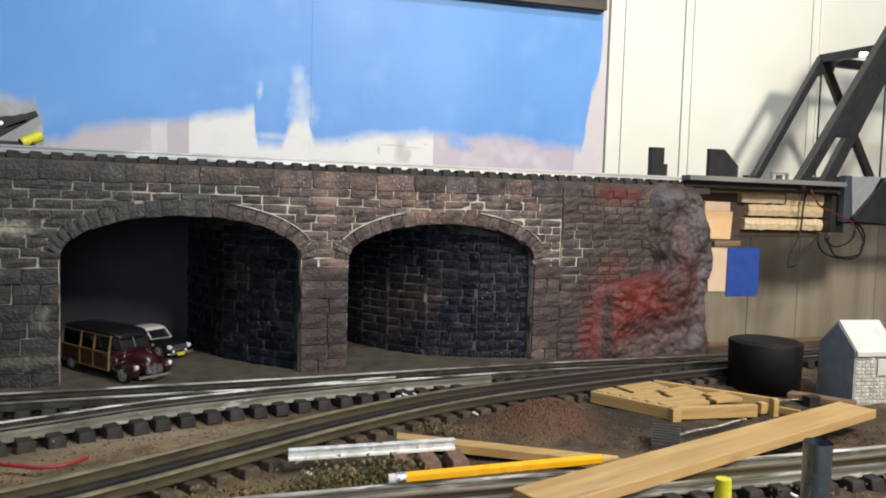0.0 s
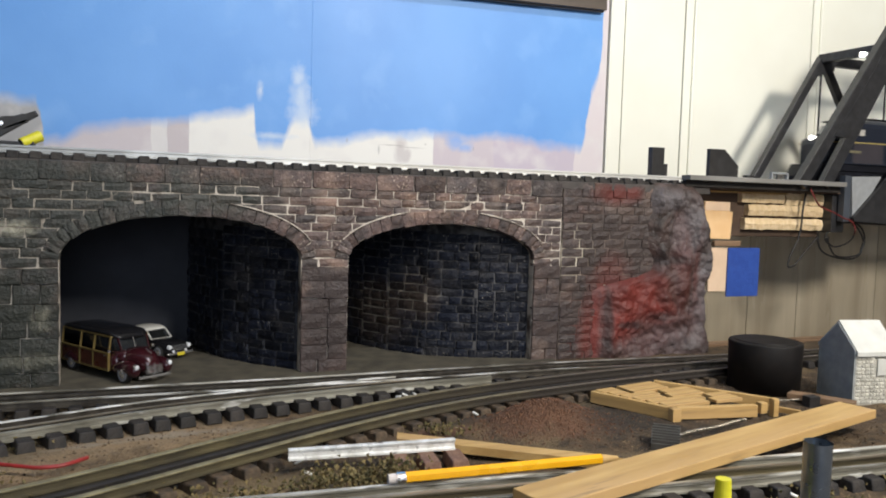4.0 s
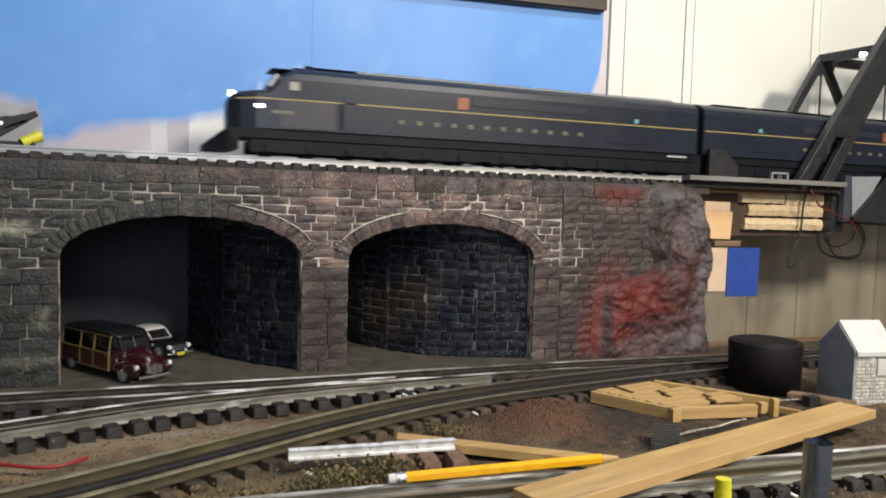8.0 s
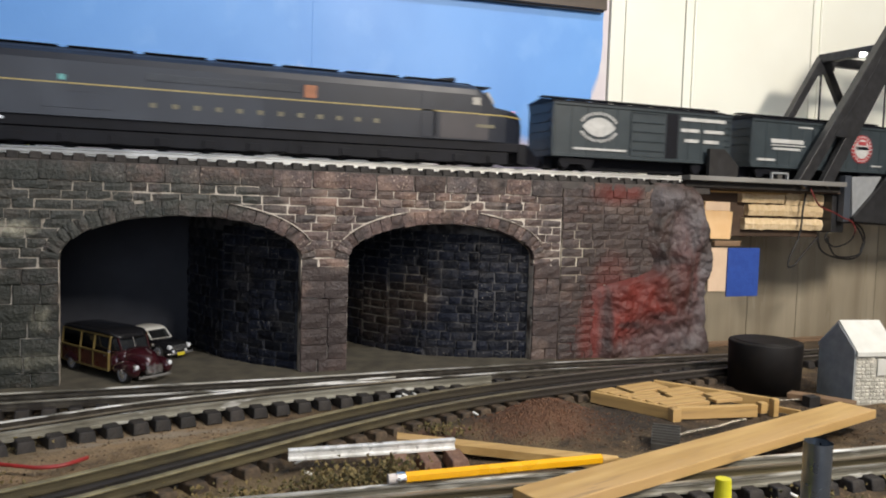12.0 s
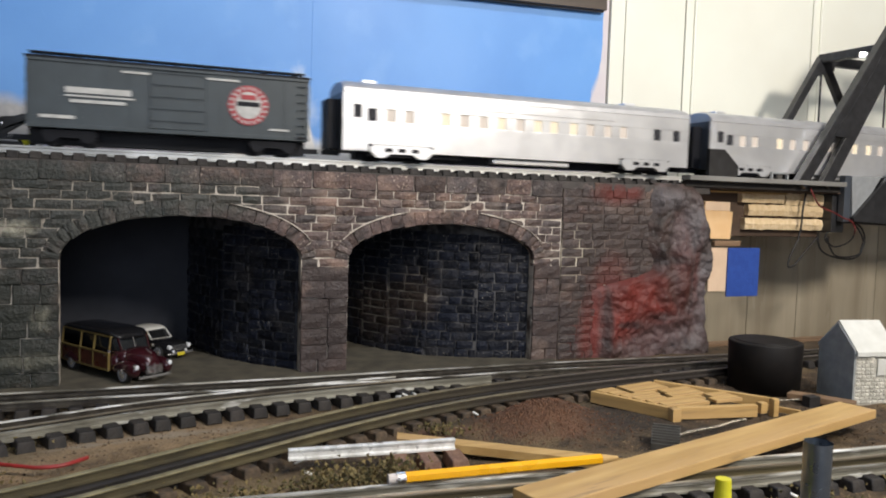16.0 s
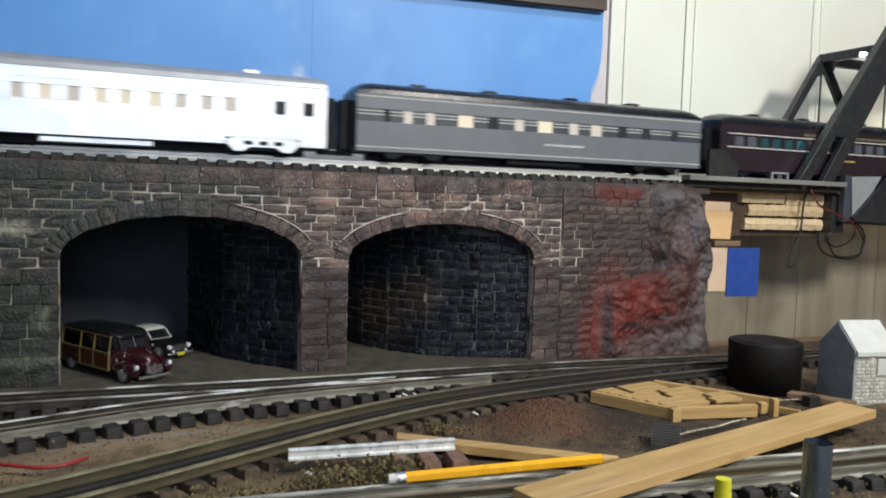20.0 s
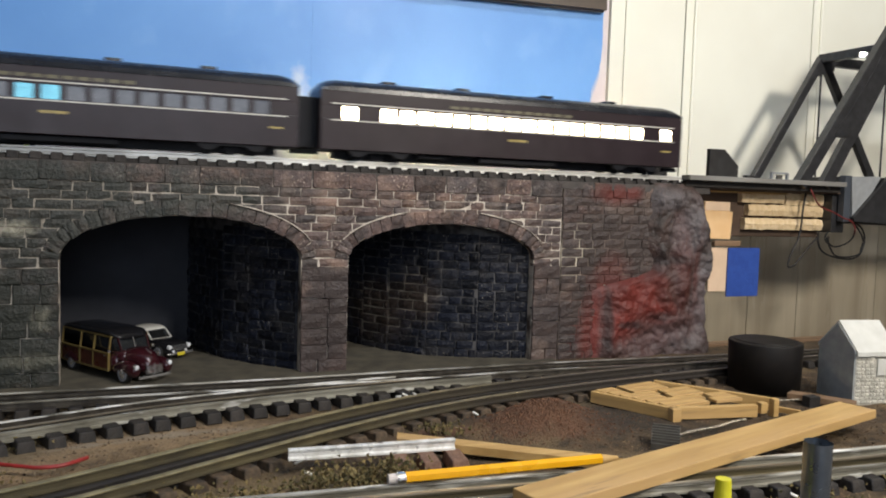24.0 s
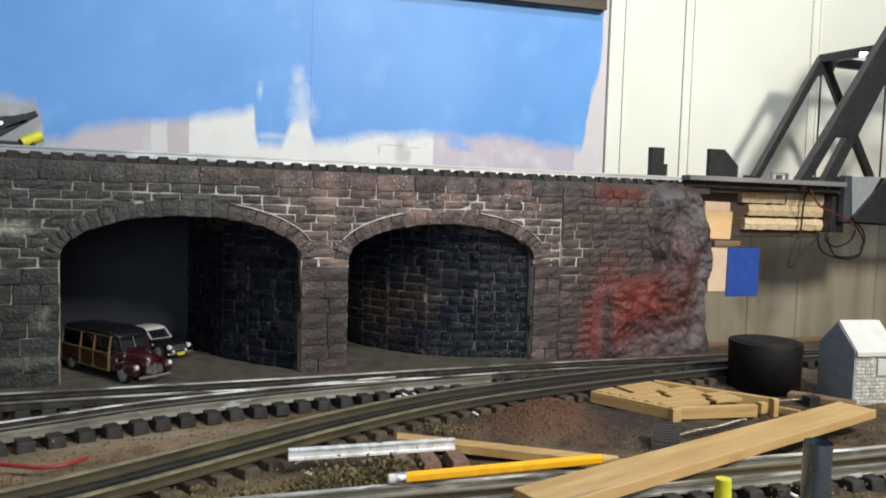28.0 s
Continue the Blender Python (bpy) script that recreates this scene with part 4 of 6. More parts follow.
def build_lower_tracks():
    rng = random.Random(8)
    z, zt, top = 0.0, 0.005, 0.012
    # straight main line by the wall
    tr = thing("main_track", "three-rail model track close along the stone wall", "model track")
    line = smooth_line([(-0.35, -0.070), (0.1, -0.078), (0.42, -0.076), (0.70, -0.086), (1.3, -0.09)], 0.02)
    for o in (-0.016, 0.0, 0.016):
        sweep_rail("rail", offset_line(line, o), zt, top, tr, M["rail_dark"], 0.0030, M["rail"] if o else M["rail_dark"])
    lay_ties(tr, line, 0.0195, 0.0120, 0.056, 0.0082, z - 0.0015, M["tie"], rng)
    # curved leg of the turnout
    tr = thing("turnout_track", "curved turnout leg joining the main model track", "model track")
    line = smooth_line([(-0.30, -0.235), (-0.16, -0.187), (-0.064, -0.154), (0.020, -0.127), (0.165, -0.103), (0.33, -0.088)])
    sweep_rail("rail", offset_line(line, -0.016), zt, top + 0.0004, tr, M["rail_pale"], 0.0028, None)
    sweep_rail("rail", offset_line(line, 0.016)[:-16], zt, top - 0.0006, tr, M["rail_dark"], 0.0026, M["rail"])
    sweep_rail("rail", line[:-10], zt, top - 0.0012, tr, M["rail_dark"], 0.0022, M["rail_tan"])
    lay_ties(tr, line[:-6], 0.0200, 0.0132, 0.058, 0.0090, z - 0.0020, M["tie"], rng, -0.004)
    # branch curving to the front
    tr = thing("branch_track", "weathered branch track curving towards the front", "model track")
    line = smooth_line([(-0.30, -0.41), (-0.074, -0.318), (-0.012, -0.290), (0.066, -0.250), (0.150, -0.208), (0.235, -0.174), (0.330, -0.150), (0.50, -0.124), (0.68, -0.108)])
    for o in (-0.0185, 0.0185):
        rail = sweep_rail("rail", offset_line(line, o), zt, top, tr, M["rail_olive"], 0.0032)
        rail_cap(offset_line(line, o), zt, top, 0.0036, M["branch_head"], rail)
    sweep_rail("rail", line, zt, top - 0.0035, tr, M["bed_dark"])
    bed = [[(p.x - 0.0, p.y, 0) for p in offset_line(line, o)] for o in (-0.0165, 0.0165)]
    verts = [(x, y, 0.0042) for x, y, z in bed[0]] + [(x, y, 0.0042) for x, y, z in bed[1]]
    n = len(bed[0])
    fill = link_mesh("track_bed", verts, [(i, i + 1, n + i + 1, n + i) for i in range(n - 1)], M["bed_dark"], tr, "dark bed between the rails")
    fill.modifiers.new("thick", "SOLIDIFY").thickness = 0.0046
    lay_ties(tr, line, 0.0200, 0.0135, 0.062, 0.0070, z - 0.0030, M["tie_worn"], rng, -0.001)
    # front track, partly stripped
    tr = thing("front_track", "three-rail model track along the front edge", "model track")
    line = smooth_line([(-0.25, -0.345), (0.05, -0.365), (0.20, -0.376), (0.36, -0.393), (0.60, -0.410), (1.2, -0.44)], 0.012)
    for o in (-0.016, 0.0, 0.016):
        rail = sweep_rail("rail", offset_line(line, o), zt, top, tr, M["rail_pale"] if o else M["rail_olive"], 0.0028)
        rail_cap(offset_line(line, o), zt, top, 0.0028, M["rail"] if o else M["rail_tan"], rail)
    lay_ties(tr, [p for p in line if p.x > 0.30], 0.0200, 0.0125, 0.060, 0.0085, z - 0.0020, M["tie"], rng)
    # short cut rail on brown ties
    st = thing("cut_track_piece", "short cut piece of silver rail on brown ties", "model track")
    line = smooth_line([(0.095, -0.2840), (0.15, -0.2885), (0.213, -0.2935)], 0.01)
    rail = sweep_rail("rail", line, 0.0085, 0.0162, st, M["rail_cut"], 0.0028)
    rail_cap(line, 0.0085, 0.0162, 0.0036, M["rail_cut"], rail)
    lay_ties(st, [p for p in line if p.x > 0.155], 0.0200, 0.0135, 0.030, 0.0098, -0.0014, M["tie_brown"], rng, -0.012)


# ---- truss bridge ----
def build_truss():
    br = thing("truss_bridge", "black through-truss model bridge carrying the upper track", "bridge")
    base, pitch = 0.222, 0.136
    far, near = 0.085, -0.008
    part("end_post", beam((0.834, far, 0.229), (0.954, far, 0.417), 0.010, 0.0115, 0.0008), M["truss"], br)
    part("end_post", beam((0.825, near, 0.222), (1.010, near, 0.487), 0.012, 0.0165, 0.0008), M["truss"], br)
    part("inner_end_post", beam((0.873, near + 0.003, 0.222), (1.006, near + 0.003, 0.441), 0.009, 0.0180, 0.0008), M["truss"], br)
    for y, x_top, tp, w in ((far, 0.954, 0.413, 0.010), (near, 1.010, 0.482, 0.014)):
        part("top_chord", beam((x_top - 0.002, y, tp), (1.72, y, tp), w, 0.014, 0.001), M["truss"], br)
        part("bottom_chord", beam((1.00 if y == near else 0.84, y, base - 0.010), (1.72, y, base - 0.010), w * 0.8, 0.022, 0.001), M["truss"], br)
        x = x_top
        while x < 1.5:
            part("hanger_rod", cyl((x, y, base), (x, y, tp), 0.0014, seg=8), M["truss"], br)
            part("diagonal", beam((x + 0.006, y, tp - 0.005), (x + pitch - 0.008, y, base), w * 0.8, 0.0125, 0.0006), M["truss"], br)
            part("counter_diagonal", beam((x + pitch + 0.006, y, tp - 0.005), (x + 0.02, y, base), w * 0.5, 0.009, 0.0006), M["truss"], br) if y == near else None
            x += pitch
    gusset = [(0.8759, 0.2897), (0.8989, 0.2887), (0.9126, 0.3003), (0.9284, 0.3267), (0.9586, 0.3855), (0.9700, 0.4250), (0.9257, 0.3565)]
    part("gusset_plate", loft([[(x, near - 0.0072, z) for x, z in gusset], [(x, near + 0.002, z) for x, z in gusset]]), M["truss"], br)
    gusset = [(0.9326, 0.385), (0.9600, 0.3935), (0.9728, 0.3985), (0.9748, 0.4147), (0.9516, 0.4192)]
    part("gusset_plate", loft([[(x, far - 0.0065, z) for x, z in gusset], [(x, far - 0.0052, z) for x, z in gusset]]), M["truss"], br)
    part("portal_strut", beam((0.952, far, 0.415), (0.962, near, 0.416), 0.012, 0.0125, 0.0008), M["truss"], br)
    # chrome plate added on the strut, turned to glint the work lamp at the camera
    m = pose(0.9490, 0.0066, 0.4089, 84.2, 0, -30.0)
    part("bright_plate", box(-0.008, 0.008, -0.0040, 0.0040, -0.004, 0.0010, 0.0012, None, m), M["chrome"], br, "chrome plate added for a lamp glint towards the camera")
    x = 1.09
    while x < 1.6:
        part("top_strut", beam((x, near, 0.478), (x, far, 0.413), 0.010, 0.012, 0.0006), M["truss"], br)
        part("floor_beam", beam((x, near + 0.008, base - 0.012), (x, far - 0.006, base - 0.012), 0.010, 0.012, 0.0006), M["truss"], br)
        x += pitch
    # shoe block and grey plates at the near abutment
    ab = thing("bridge_abutment", "black abutment block with pale grey side plate", "abutment")
    bm = bmesh.new()
    prof = [(0.9285, 0.172), (1.06, 0.168), (1.06, 0.2385), (0.9285, 0.2375)]
    loft([[(x, 0.004, z) for x, z in prof], [(x, 0.09, z) for x, z in prof]], True, bm)
    part("block", bm, M["truss"], ab)
    bm = loft([[(x, -0.0065, z) for x, z in ((0.9235, 0.2368), (0.9802, 0.239), (0.966, 0.2185), (0.9290, 0.178))], [(x, 0.0035, z) for x, z in ((0.9235, 0.2368), (0.9802, 0.239), (0.966, 0.2185), (0.9290, 0.178))]])
    part("plate", bm, M["pale_grey"], ab, "pale grey plate")
    # side of the block turned from the light, its shade put into a darker grey
    part("side_face", box(0.9115, 0.9232, -0.0065, 0.0035, 0.174, 0.2380, 0.0006), M["two_tone_dark"], ab, "grey side face, darkened in colour for shade")
    shoe = [(1.02, 0.268), (1.02, 0.1705), (0.9261, 0.1749), (0.9247, 0.1795)]
    part("bearing_shoe", loft([[(x, -0.0125, z) for x, z in shoe], [(x, -0.0068, z) for x, z in shoe]]), M["truss"], ab, "black sloping bearing")
    for x0, x1, zz in ((0.812, 0.826, 0.236), (0.830, 0.838, 0.233), (0.842, 0.856, 0.2325)):
        bt = thing("deck_fitting", "small black fitting on the deck beside the rails", "fitting", None, "deck fittings")
        part("fitting", box(x0, x1, 0.0735, 0.082, DECK - 0.0005, zz, 0.0008), M["black"], bt)
    b = thing("deck_bracket", "small grey metal bracket standing on the deck edge", "bracket")
    for x0, x1 in ((0.7775, 0.7800), (0.8045, 0.8070)):
        part("leg", box(x0, x1, -0.008, -0.004, 0.2278, 0.2350, 0.0003), M["pale_grey"], b)
    part("top_bar", box(0.7775, 0.8070, -0.008, -0.004, 0.2350, 0.2374, 0.0004), M["pale_grey"], b)
    part("centre_block", box(0.7880, 0.7965, -0.0075, -0.0045, 0.2278, 0.2340, 0.0004), M["grey"], b)
    # posts beside the track
    p = thing("trackside_post", "small black stepped post standing behind the track", "post")
    bm = box(0.651, 0.671, 0.079, 0.089, DECK - 0.002, 0.268, 0.0006)
    box(0.6715, 0.677, 0.079, 0.089, DECK - 0.002, 0.246, 0.0006, bm)
    part("post", bm, M["black"], p)
    p = thing("bridge_wing_block", "black chamfered block on the deck edge", "block")
    prof = [(0.678, 0.2282), (0.725, 0.2282), (0.725, 0.243), (0.702, 0.263), (0.678, 0.263)]
    part("block", loft([[(x, -0.003, z) for x, z in prof], [(x, 0.0026, z) for x, z in prof]]), M["black"], p)


# ---- unfinished end of the viaduct ----
def build_bench_end():
    fr = thing("support_board", "dark brown wooden board under the deck end", "board")
    part("board", box(0.690, 0.905, 0.0300, 0.046, 0.150, 0.2116, 0.001), M["dark_ply"], fr)
    part("upright", box(0.694, 0.706, 0.034, 0.046, -0.080, 0.1495, 0.001), M["dark_ply"], fr)
    bk = thing("dark_end_block", "black block closing the board beside the foam", "block")
    part("block", box(0.9040, 0.928, 0.006, 0.050, 0.158, 0.2115, 0.001), M["truss"], bk)
    ch = thing("cork_strip", "short rough brown cork strip between two cards", "strip")
    part("strip", box(0.716, 0.760, 0.0225, 0.0298, 0.1365, 0.1440, 0.0010), M["ply"], ch)
    ed = thing("edge_strip", "thin splintered pine strip under the deck edge", "strip")
    part("strip", beam((0.684, 0.020, 0.2095), (0.833, 0.020, 0.2100), 0.006, 0.0024, 0.0004), M["raw_wood"], ed)
    rng = random.Random(4)
    for (x0, x1, z0, z1) in ((0.757, 0.832, 0.1965, 0.2085), (0.8345, 0.904, 0.1950, 0.2105), (0.769, 0.9045, 0.1790, 0.1940), (0.764, 0.905, 0.1600, 0.1755)):
        s = thing("foam_strip", "torn cream foam strip with ragged edges", "foam strip", None, "foam strips")
        n = 44
        rings = []
        for i in range(n + 1):
            x = x0 + (x1 - x0) * i / n
            a, b, c = (0.0011 * noise.noise((x * 90, z0 * 900 + q, 0)) + 0.0008 * noise.noise((x * 310, z0 * 900 + q, 5)) for q in (0, 20, 40))
            rings.append([(x, 0.022 + c, z0 + a), (x, 0.020 + c, (z0 + z1) / 2 + a), (x, 0.022 + c, z1 + b), (x, 0.0298, z1 + b), (x, 0.0298, z0 + a)])
        part("strip", loft(rings), M["foam"], s)
    c = thing("peach_card", "peach-coloured square card fixed beside the rock", "card")
    prof = [(0.6970, 0.1470), (0.7425, 0.1462), (0.7450, 0.1830), (0.7400, 0.1835), (0.7395, 0.1955), (0.6968, 0.1965)]
    bm = loft([[(x, 0.024, z) for x, z in prof], [(x, 0.0296, z) for x, z in prof]])
    part("card", bm, M["peach"], c)
    part("paper_edge", box(0.6975, 0.7390, 0.0231, 0.0238, 0.1842, 0.1958, 0.0003), M["pink"], c, "paler paper strip")
    c = thing("pale_card", "pale narrow card beside blue tape", "card")
    part("card", box(0.711, 0.745, 0.026, 0.0296, 0.075, 0.1345, 0.0008), M["pink"], c)
    c = thing("blue_tape", "square of blue masking tape", "tape")
    part("tape", box(0.7405, 0.795, 0.0235, 0.0258, 0.068, 0.1345, 0.0005), M["tape"], c)
    w = thing("black_wires", "loops of thin black wire hanging below the deck", "wire")
    part("wire", tube([(0.8614, 0.012, 0.2175), (0.8563, 0.012, 0.1900), (0.8551, 0.012, 0.1664), (0.8495, 0.012, 0.1459), (0.8387, 0.012, 0.1255), (0.8353, 0.012, 0.1098), (0.8470, 0.012, 0.1121), (0.8652, 0.012, 0.1311), (0.8867, 0.012, 0.1510)], 0.0013), M["black_wire"], w)
    part("wire", tube([(0.8862, 0.011, 0.1574), (0.8873, 0.011, 0.1431), (0.8958, 0.011, 0.1312), (0.9146, 0.011, 0.1240), (0.9455, 0.011, 0.1200), (0.9662, 0.011, 0.1249), (0.9740, 0.011, 0.1372), (0.9761, 0.011, 0.1520), (0.9669, 0.011, 0.1665), (0.9450, 0.011, 0.1767)], 0.0013), M["black_wire"], w)
    part("wire", tube([(0.9041, 0.009, 0.1585), (0.8999, 0.009, 0.1569), (0.8974, 0.009, 0.1489), (0.9032, 0.009, 0.1434), (0.9036, 0.009, 0.1514), (0.9007, 0.009, 0.1481), (0.9088, 0.009, 0.1402), (0.9198, 0.009, 0.1379), (0.9369, 0.009, 0.1420), (0.9494, 0.009, 0.1502), (0.9539, 0.009, 0.1616), (0.9510, 0.009, 0.1696), (0.9404, 0.009, 0.1775)], 0.0012), M["black_wire"], w)
    part("wire", tube([(0.9008, 0.007, 0.1451), (0.9070, 0.007, 0.1348), (0.9175, 0.007, 0.1252), (0.9406, 0.007, 0.1232), (0.9623, 0.007, 0.1277), (0.9660, 0.007, 0.1358), (0.9688, 0.007, 0.1480), (0.9580, 0.007, 0.1633), (0.9426, 0.007, 0.1752)], 0.0012), M["black_wire"], w)
    w = thing("red_wire", "thin red wire curving beside the bridge end", "wire")
    part("wire", tube([(0.8686, 0.012, 0.2185), (0.8397, -0.016, 0.2145), (0.8522, -0.016, 0.1981), (0.8640, -0.016, 0.1915), (0.8820, -0.016, 0.1866), (0.9004, -0.016, 0.1792), (0.9145, -0.016, 0.1756), (0.9226, -0.016, 0.1687), (0.9244, -0.016, 0.1608), (0.9487, 0.006, 0.1552)], 0.0011), M["red_dull"], w)
    b = thing("bench_strip", "brown wooden strip along the panelling", "strip")
    part("strip", box(0.70, 1.4, 0.026, 0.044, -0.006, 0.0035, 0.001), M["ply"], b)


# ---- parked model cars ----
def car_shell(rings_spec):
    """Rings of (x, half width, z low, z high, roof inset) along a car's length."""
    rings = []
    for x, hw, z0, z1, ins in rings_spec:
        rings.append([(x, -hw * 0.92, z0), (x, -hw, z0 + (z1 - z0) * 0.25), (x, -hw, z0 + (z1 - z0) * 0.62), (x, -hw + ins, z1 - 0.0012), (x, -hw + ins + 0.003, z1),
                      (x, hw - ins - 0.003, z1), (x, hw - ins, z1 - 0.0012), (x, hw, z0 + (z1 - z0) * 0.62), (x, hw, z0 + (z1 - z0) * 0.25), (x, hw * 0.92, z0)])
    return loft(rings)


def add_wheels(car, xs, hw, r):
    for x in xs:
        for s in (-1, 1):
            wh = part("wheel", cyl((x, s * (hw - 0.0045), r), (x, s * (hw + 0.0006), r), r, seg=24), M["tyre"], car)
            part("whitewall", cyl((x, s * (hw + 0.0007), r), (x, s * (hw + 0.0012), r), r * 0.80, seg=24), M["whitewall"], wh)
            part("hubcap", cyl((x, s * (hw + 0.0013), r), (x, s * (hw + 0.0024), r), r * 0.52, r * 0.3, seg=20), M["chrome"], wh)


def round_ring(x, hw, z0, z1, y=0.0, p=2.8, n=18):
    """A soft-cornered cross-section at x."""
    out = []
    for k in range(n):
        a = 2 * math.pi * (k + 0.5) / n
        ca, sa = math.cos(a), math.sin(a)
        out.append((x, y + hw * math.copysign(abs(ca) ** (2 / p), ca), (z0 + z1) / 2 + (z1 - z0) / 2 * math.copysign(abs(sa) ** (2 / p), sa)))
    return out


def build_woody(m):
    """A 1940s wooden-bodied station wagon; its nose points to +x."""
    car = thing("toy_station_wagon", "maroon wood-panelled toy station wagon parked under the arch", "toy car", m)
    hw = 0.0205
    part("body", loft([round_ring(x, w, a, b, 0, 5.0) for x, w, a, b in ((-0.0715, hw - 0.003, 0.007, 0.0205), (-0.069, hw - 0.0008, 0.005, 0.0222), (0.016, hw - 0.0008, 0.005, 0.0228), (0.021, hw - 0.002, 0.005, 0.0236))]), M["maroon"], car, smooth=True)
    part("roof", loft([round_ring(x, w, a, b, 0, 2.6) for x, w, a, b in ((-0.0720, hw - 0.006, 0.0350, 0.0376), (-0.069, hw - 0.003, 0.0345, 0.0398), (-0.058, hw - 0.0015, 0.0345, 0.0412), (-0.01, hw - 0.0015, 0.0348, 0.0422), (0.010, hw - 0.002, 0.0345, 0.0414), (0.0165, hw - 0.004, 0.0340, 0.0392), (0.0195, hw - 0.008, 0.0335, 0.0362))]), M["car_black"], car, "dark roof", smooth=True)
    part("glazing", loft([round_ring(x, w, a, b, 0, 5.0) for x, w, a, b in ((-0.0700, hw - 0.0032, 0.0205, 0.0368), (0.0120, hw - 0.0032, 0.0205, 0.0368), (0.0178, hw - 0.0045, 0.0215, 0.0352), (0.0235, hw - 0.0065, 0.0218, 0.0255))]), M["car_glass"], car, "dark glass", smooth=True)
    part("hood", loft([round_ring(x, w, a, b, 0, 2.5) for x, w, a, b in ((0.0165, 0.0165, 0.010, 0.0268), (0.030, 0.0140, 0.008, 0.0278), (0.042, 0.0112, 0.007, 0.0262), (0.0485, 0.0088, 0.006, 0.0236), (0.0520, 0.0066, 0.007, 0.0198), (0.0532, 0.0045, 0.009, 0.0168))]), M["maroon"], car, smooth=True)
    part("cowl", loft([round_ring(x, w, a, b, 0, 3.0) for x, w, a, b in ((0.0135, hw - 0.001, 0.016, 0.0262), (0.0215, hw - 0.003, 0.014, 0.0262), (0.0290, 0.0145, 0.014, 0.0255))]), M["maroon"], car, smooth=True)
    for s in (-1, 1):
        y0, y1 = sorted((s * (hw - 0.0016), s * (hw + 0.0004)))
        for a, b in ((-0.067, -0.037), (-0.034, -0.014), (-0.011, 0.0120)):
            part("wood_panel", box(a, b, y0, y1, 0.0078, 0.0212, 0.0003), M["woody_red"], car, "mahogany panel")
        yy0, yy1 = sorted((s * (hw - 0.0012), s * (hw + 0.0012)))
        for x in (-0.0685, -0.0355, -0.0125, 0.0130):
            part("wood_post", box(x - 0.0009, x + 0.0009, yy0, yy1, 0.0070, 0.0224, 0.0004), M["woody_yellow"], car)
            part("window_post", beam((x, s * (hw - 0.0002), 0.0222), (x, s * (hw - 0.0024), 0.0368), 0.0016, 0.0017, 0.0003), M["woody_yellow"], car)
        for z in (0.0078, 0.0218):
            part("wood_rail", box(-0.0696, 0.0140, yy0, yy1, z - 0.0007, z + 0.0009, 0.0003), M["woody_yellow"], car)
        part("wood_rail", box(-0.0696, 0.0140, *sorted((s * (hw - 0.0036), s * (hw - 0.0016))), 0.0354, 0.0366, 0.0003), M["woody_yellow"], car)
        part("front_fender", loft([round_ring(x, w, a, b, s * 0.0165, 2.2) for x, w, a, b in ((0.0150, 0.0030, 0.006, 0.012), (0.0230, 0.0046, 0.006, 0.0158), (0.0340, 0.0056, 0.007, 0.0186), (0.0440, 0.0054, 0.006, 0.0182), (0.0500, 0.0044, 0.006, 0.0165), (0.0526, 0.0024, 0.0085, 0.0140))]), M["maroon"], car, smooth=True)
        part("rear_fender", loft([round_ring(x, w, a, b, s * 0.0180, 2.2) for x, w, a, b in ((-0.0660, 0.0020, 0.006, 0.010), (-0.0600, 0.0042, 0.0065, 0.0150), (-0.0510, 0.0048, 0.007, 0.0178), (-0.0420, 0.0040, 0.0065, 0.0150), (-0.0360, 0.0020, 0.006, 0.009))]), M["maroon"], car, smooth=True)
        lamp = part("headlamp", cyl((0.0498, s * 0.0170, 0.0148), (0.0528, s * 0.0170, 0.0148), 0.0026, 0.0024, 16), M["chrome"], car, "chrome-rimmed round headlamp")
        bm = bmesh.new()
        bmesh.ops.create_uvsphere(bm, u_segments=12, v_segments=8, radius=1, matrix=pose(0.0528, s * 0.0170, 0.0148) @ Matrix.Diagonal((0.0010, 0.0021, 0.0021, 1)))
        part("lens", bm, M["lens"], lamp, smooth=True)
        part("mirror", cyl((0.0165, s * 0.0225, 0.0248), (0.0178, s * 0.0225, 0.0248), 0.0013, seg=10), M["chrome"], car)
        part("door_handle", box(0.008, 0.011, *sorted((s * (hw + 0.0010), s * (hw + 0.0022))), 0.0198, 0.0205), M["chrome"], car)
        part("windscreen_pillar", beam((0.0238, s * 0.0140, 0.0250), (0.0182, s * 0.0148, 0.0355), 0.0012, 0.0012), M["maroon"], car)
    part("windscreen_divider", beam((0.0243, 0, 0.0256), (0.0188, 0, 0.0355), 0.0008, 0.0008), M["chrome"], car)
    for k in range(6):
        w = 0.0088 - 0.0004 * abs(k - 2)
        part("grille_bar", box(0.0522, 0.0541, -w, w, 0.0082 + k * 0.00125, 0.0087 + k * 0.00125), M["chrome"], car)
    part("grille_post", box(0.0530, 0.0546, -0.0007, 0.0007, 0.0075, 0.0165, 0.0003), M["chrome"], car)
    part("front_bumper", loft([round_ring(0.0535 + 0.0022 * math.cos(0.085 * k), 0.0009, 0.0050, 0.0074, 0.00160 * k, 2.4, 10) for k in range(-10, 11)]), M["chrome"], car, smooth=True)
    part("rear_bumper", box(-0.0740, -0.0722, -0.0195, 0.0195, 0.0060, 0.0090, 0.0009), M["chrome"], car)
    part("hood_ornament", beam((0.040, 0, 0.0272), (0.0485, 0, 0.0246), 0.0009, 0.0009), M["chrome"], car)
    part("tail_gate", box(-0.0728, -0.0710, -0.0165, 0.0165, 0.0085, 0.0345, 0.0005), M["woody_yellow"], car)
    add_wheels(car, (-0.050, 0.036), hw - 0.0002, 0.0084)


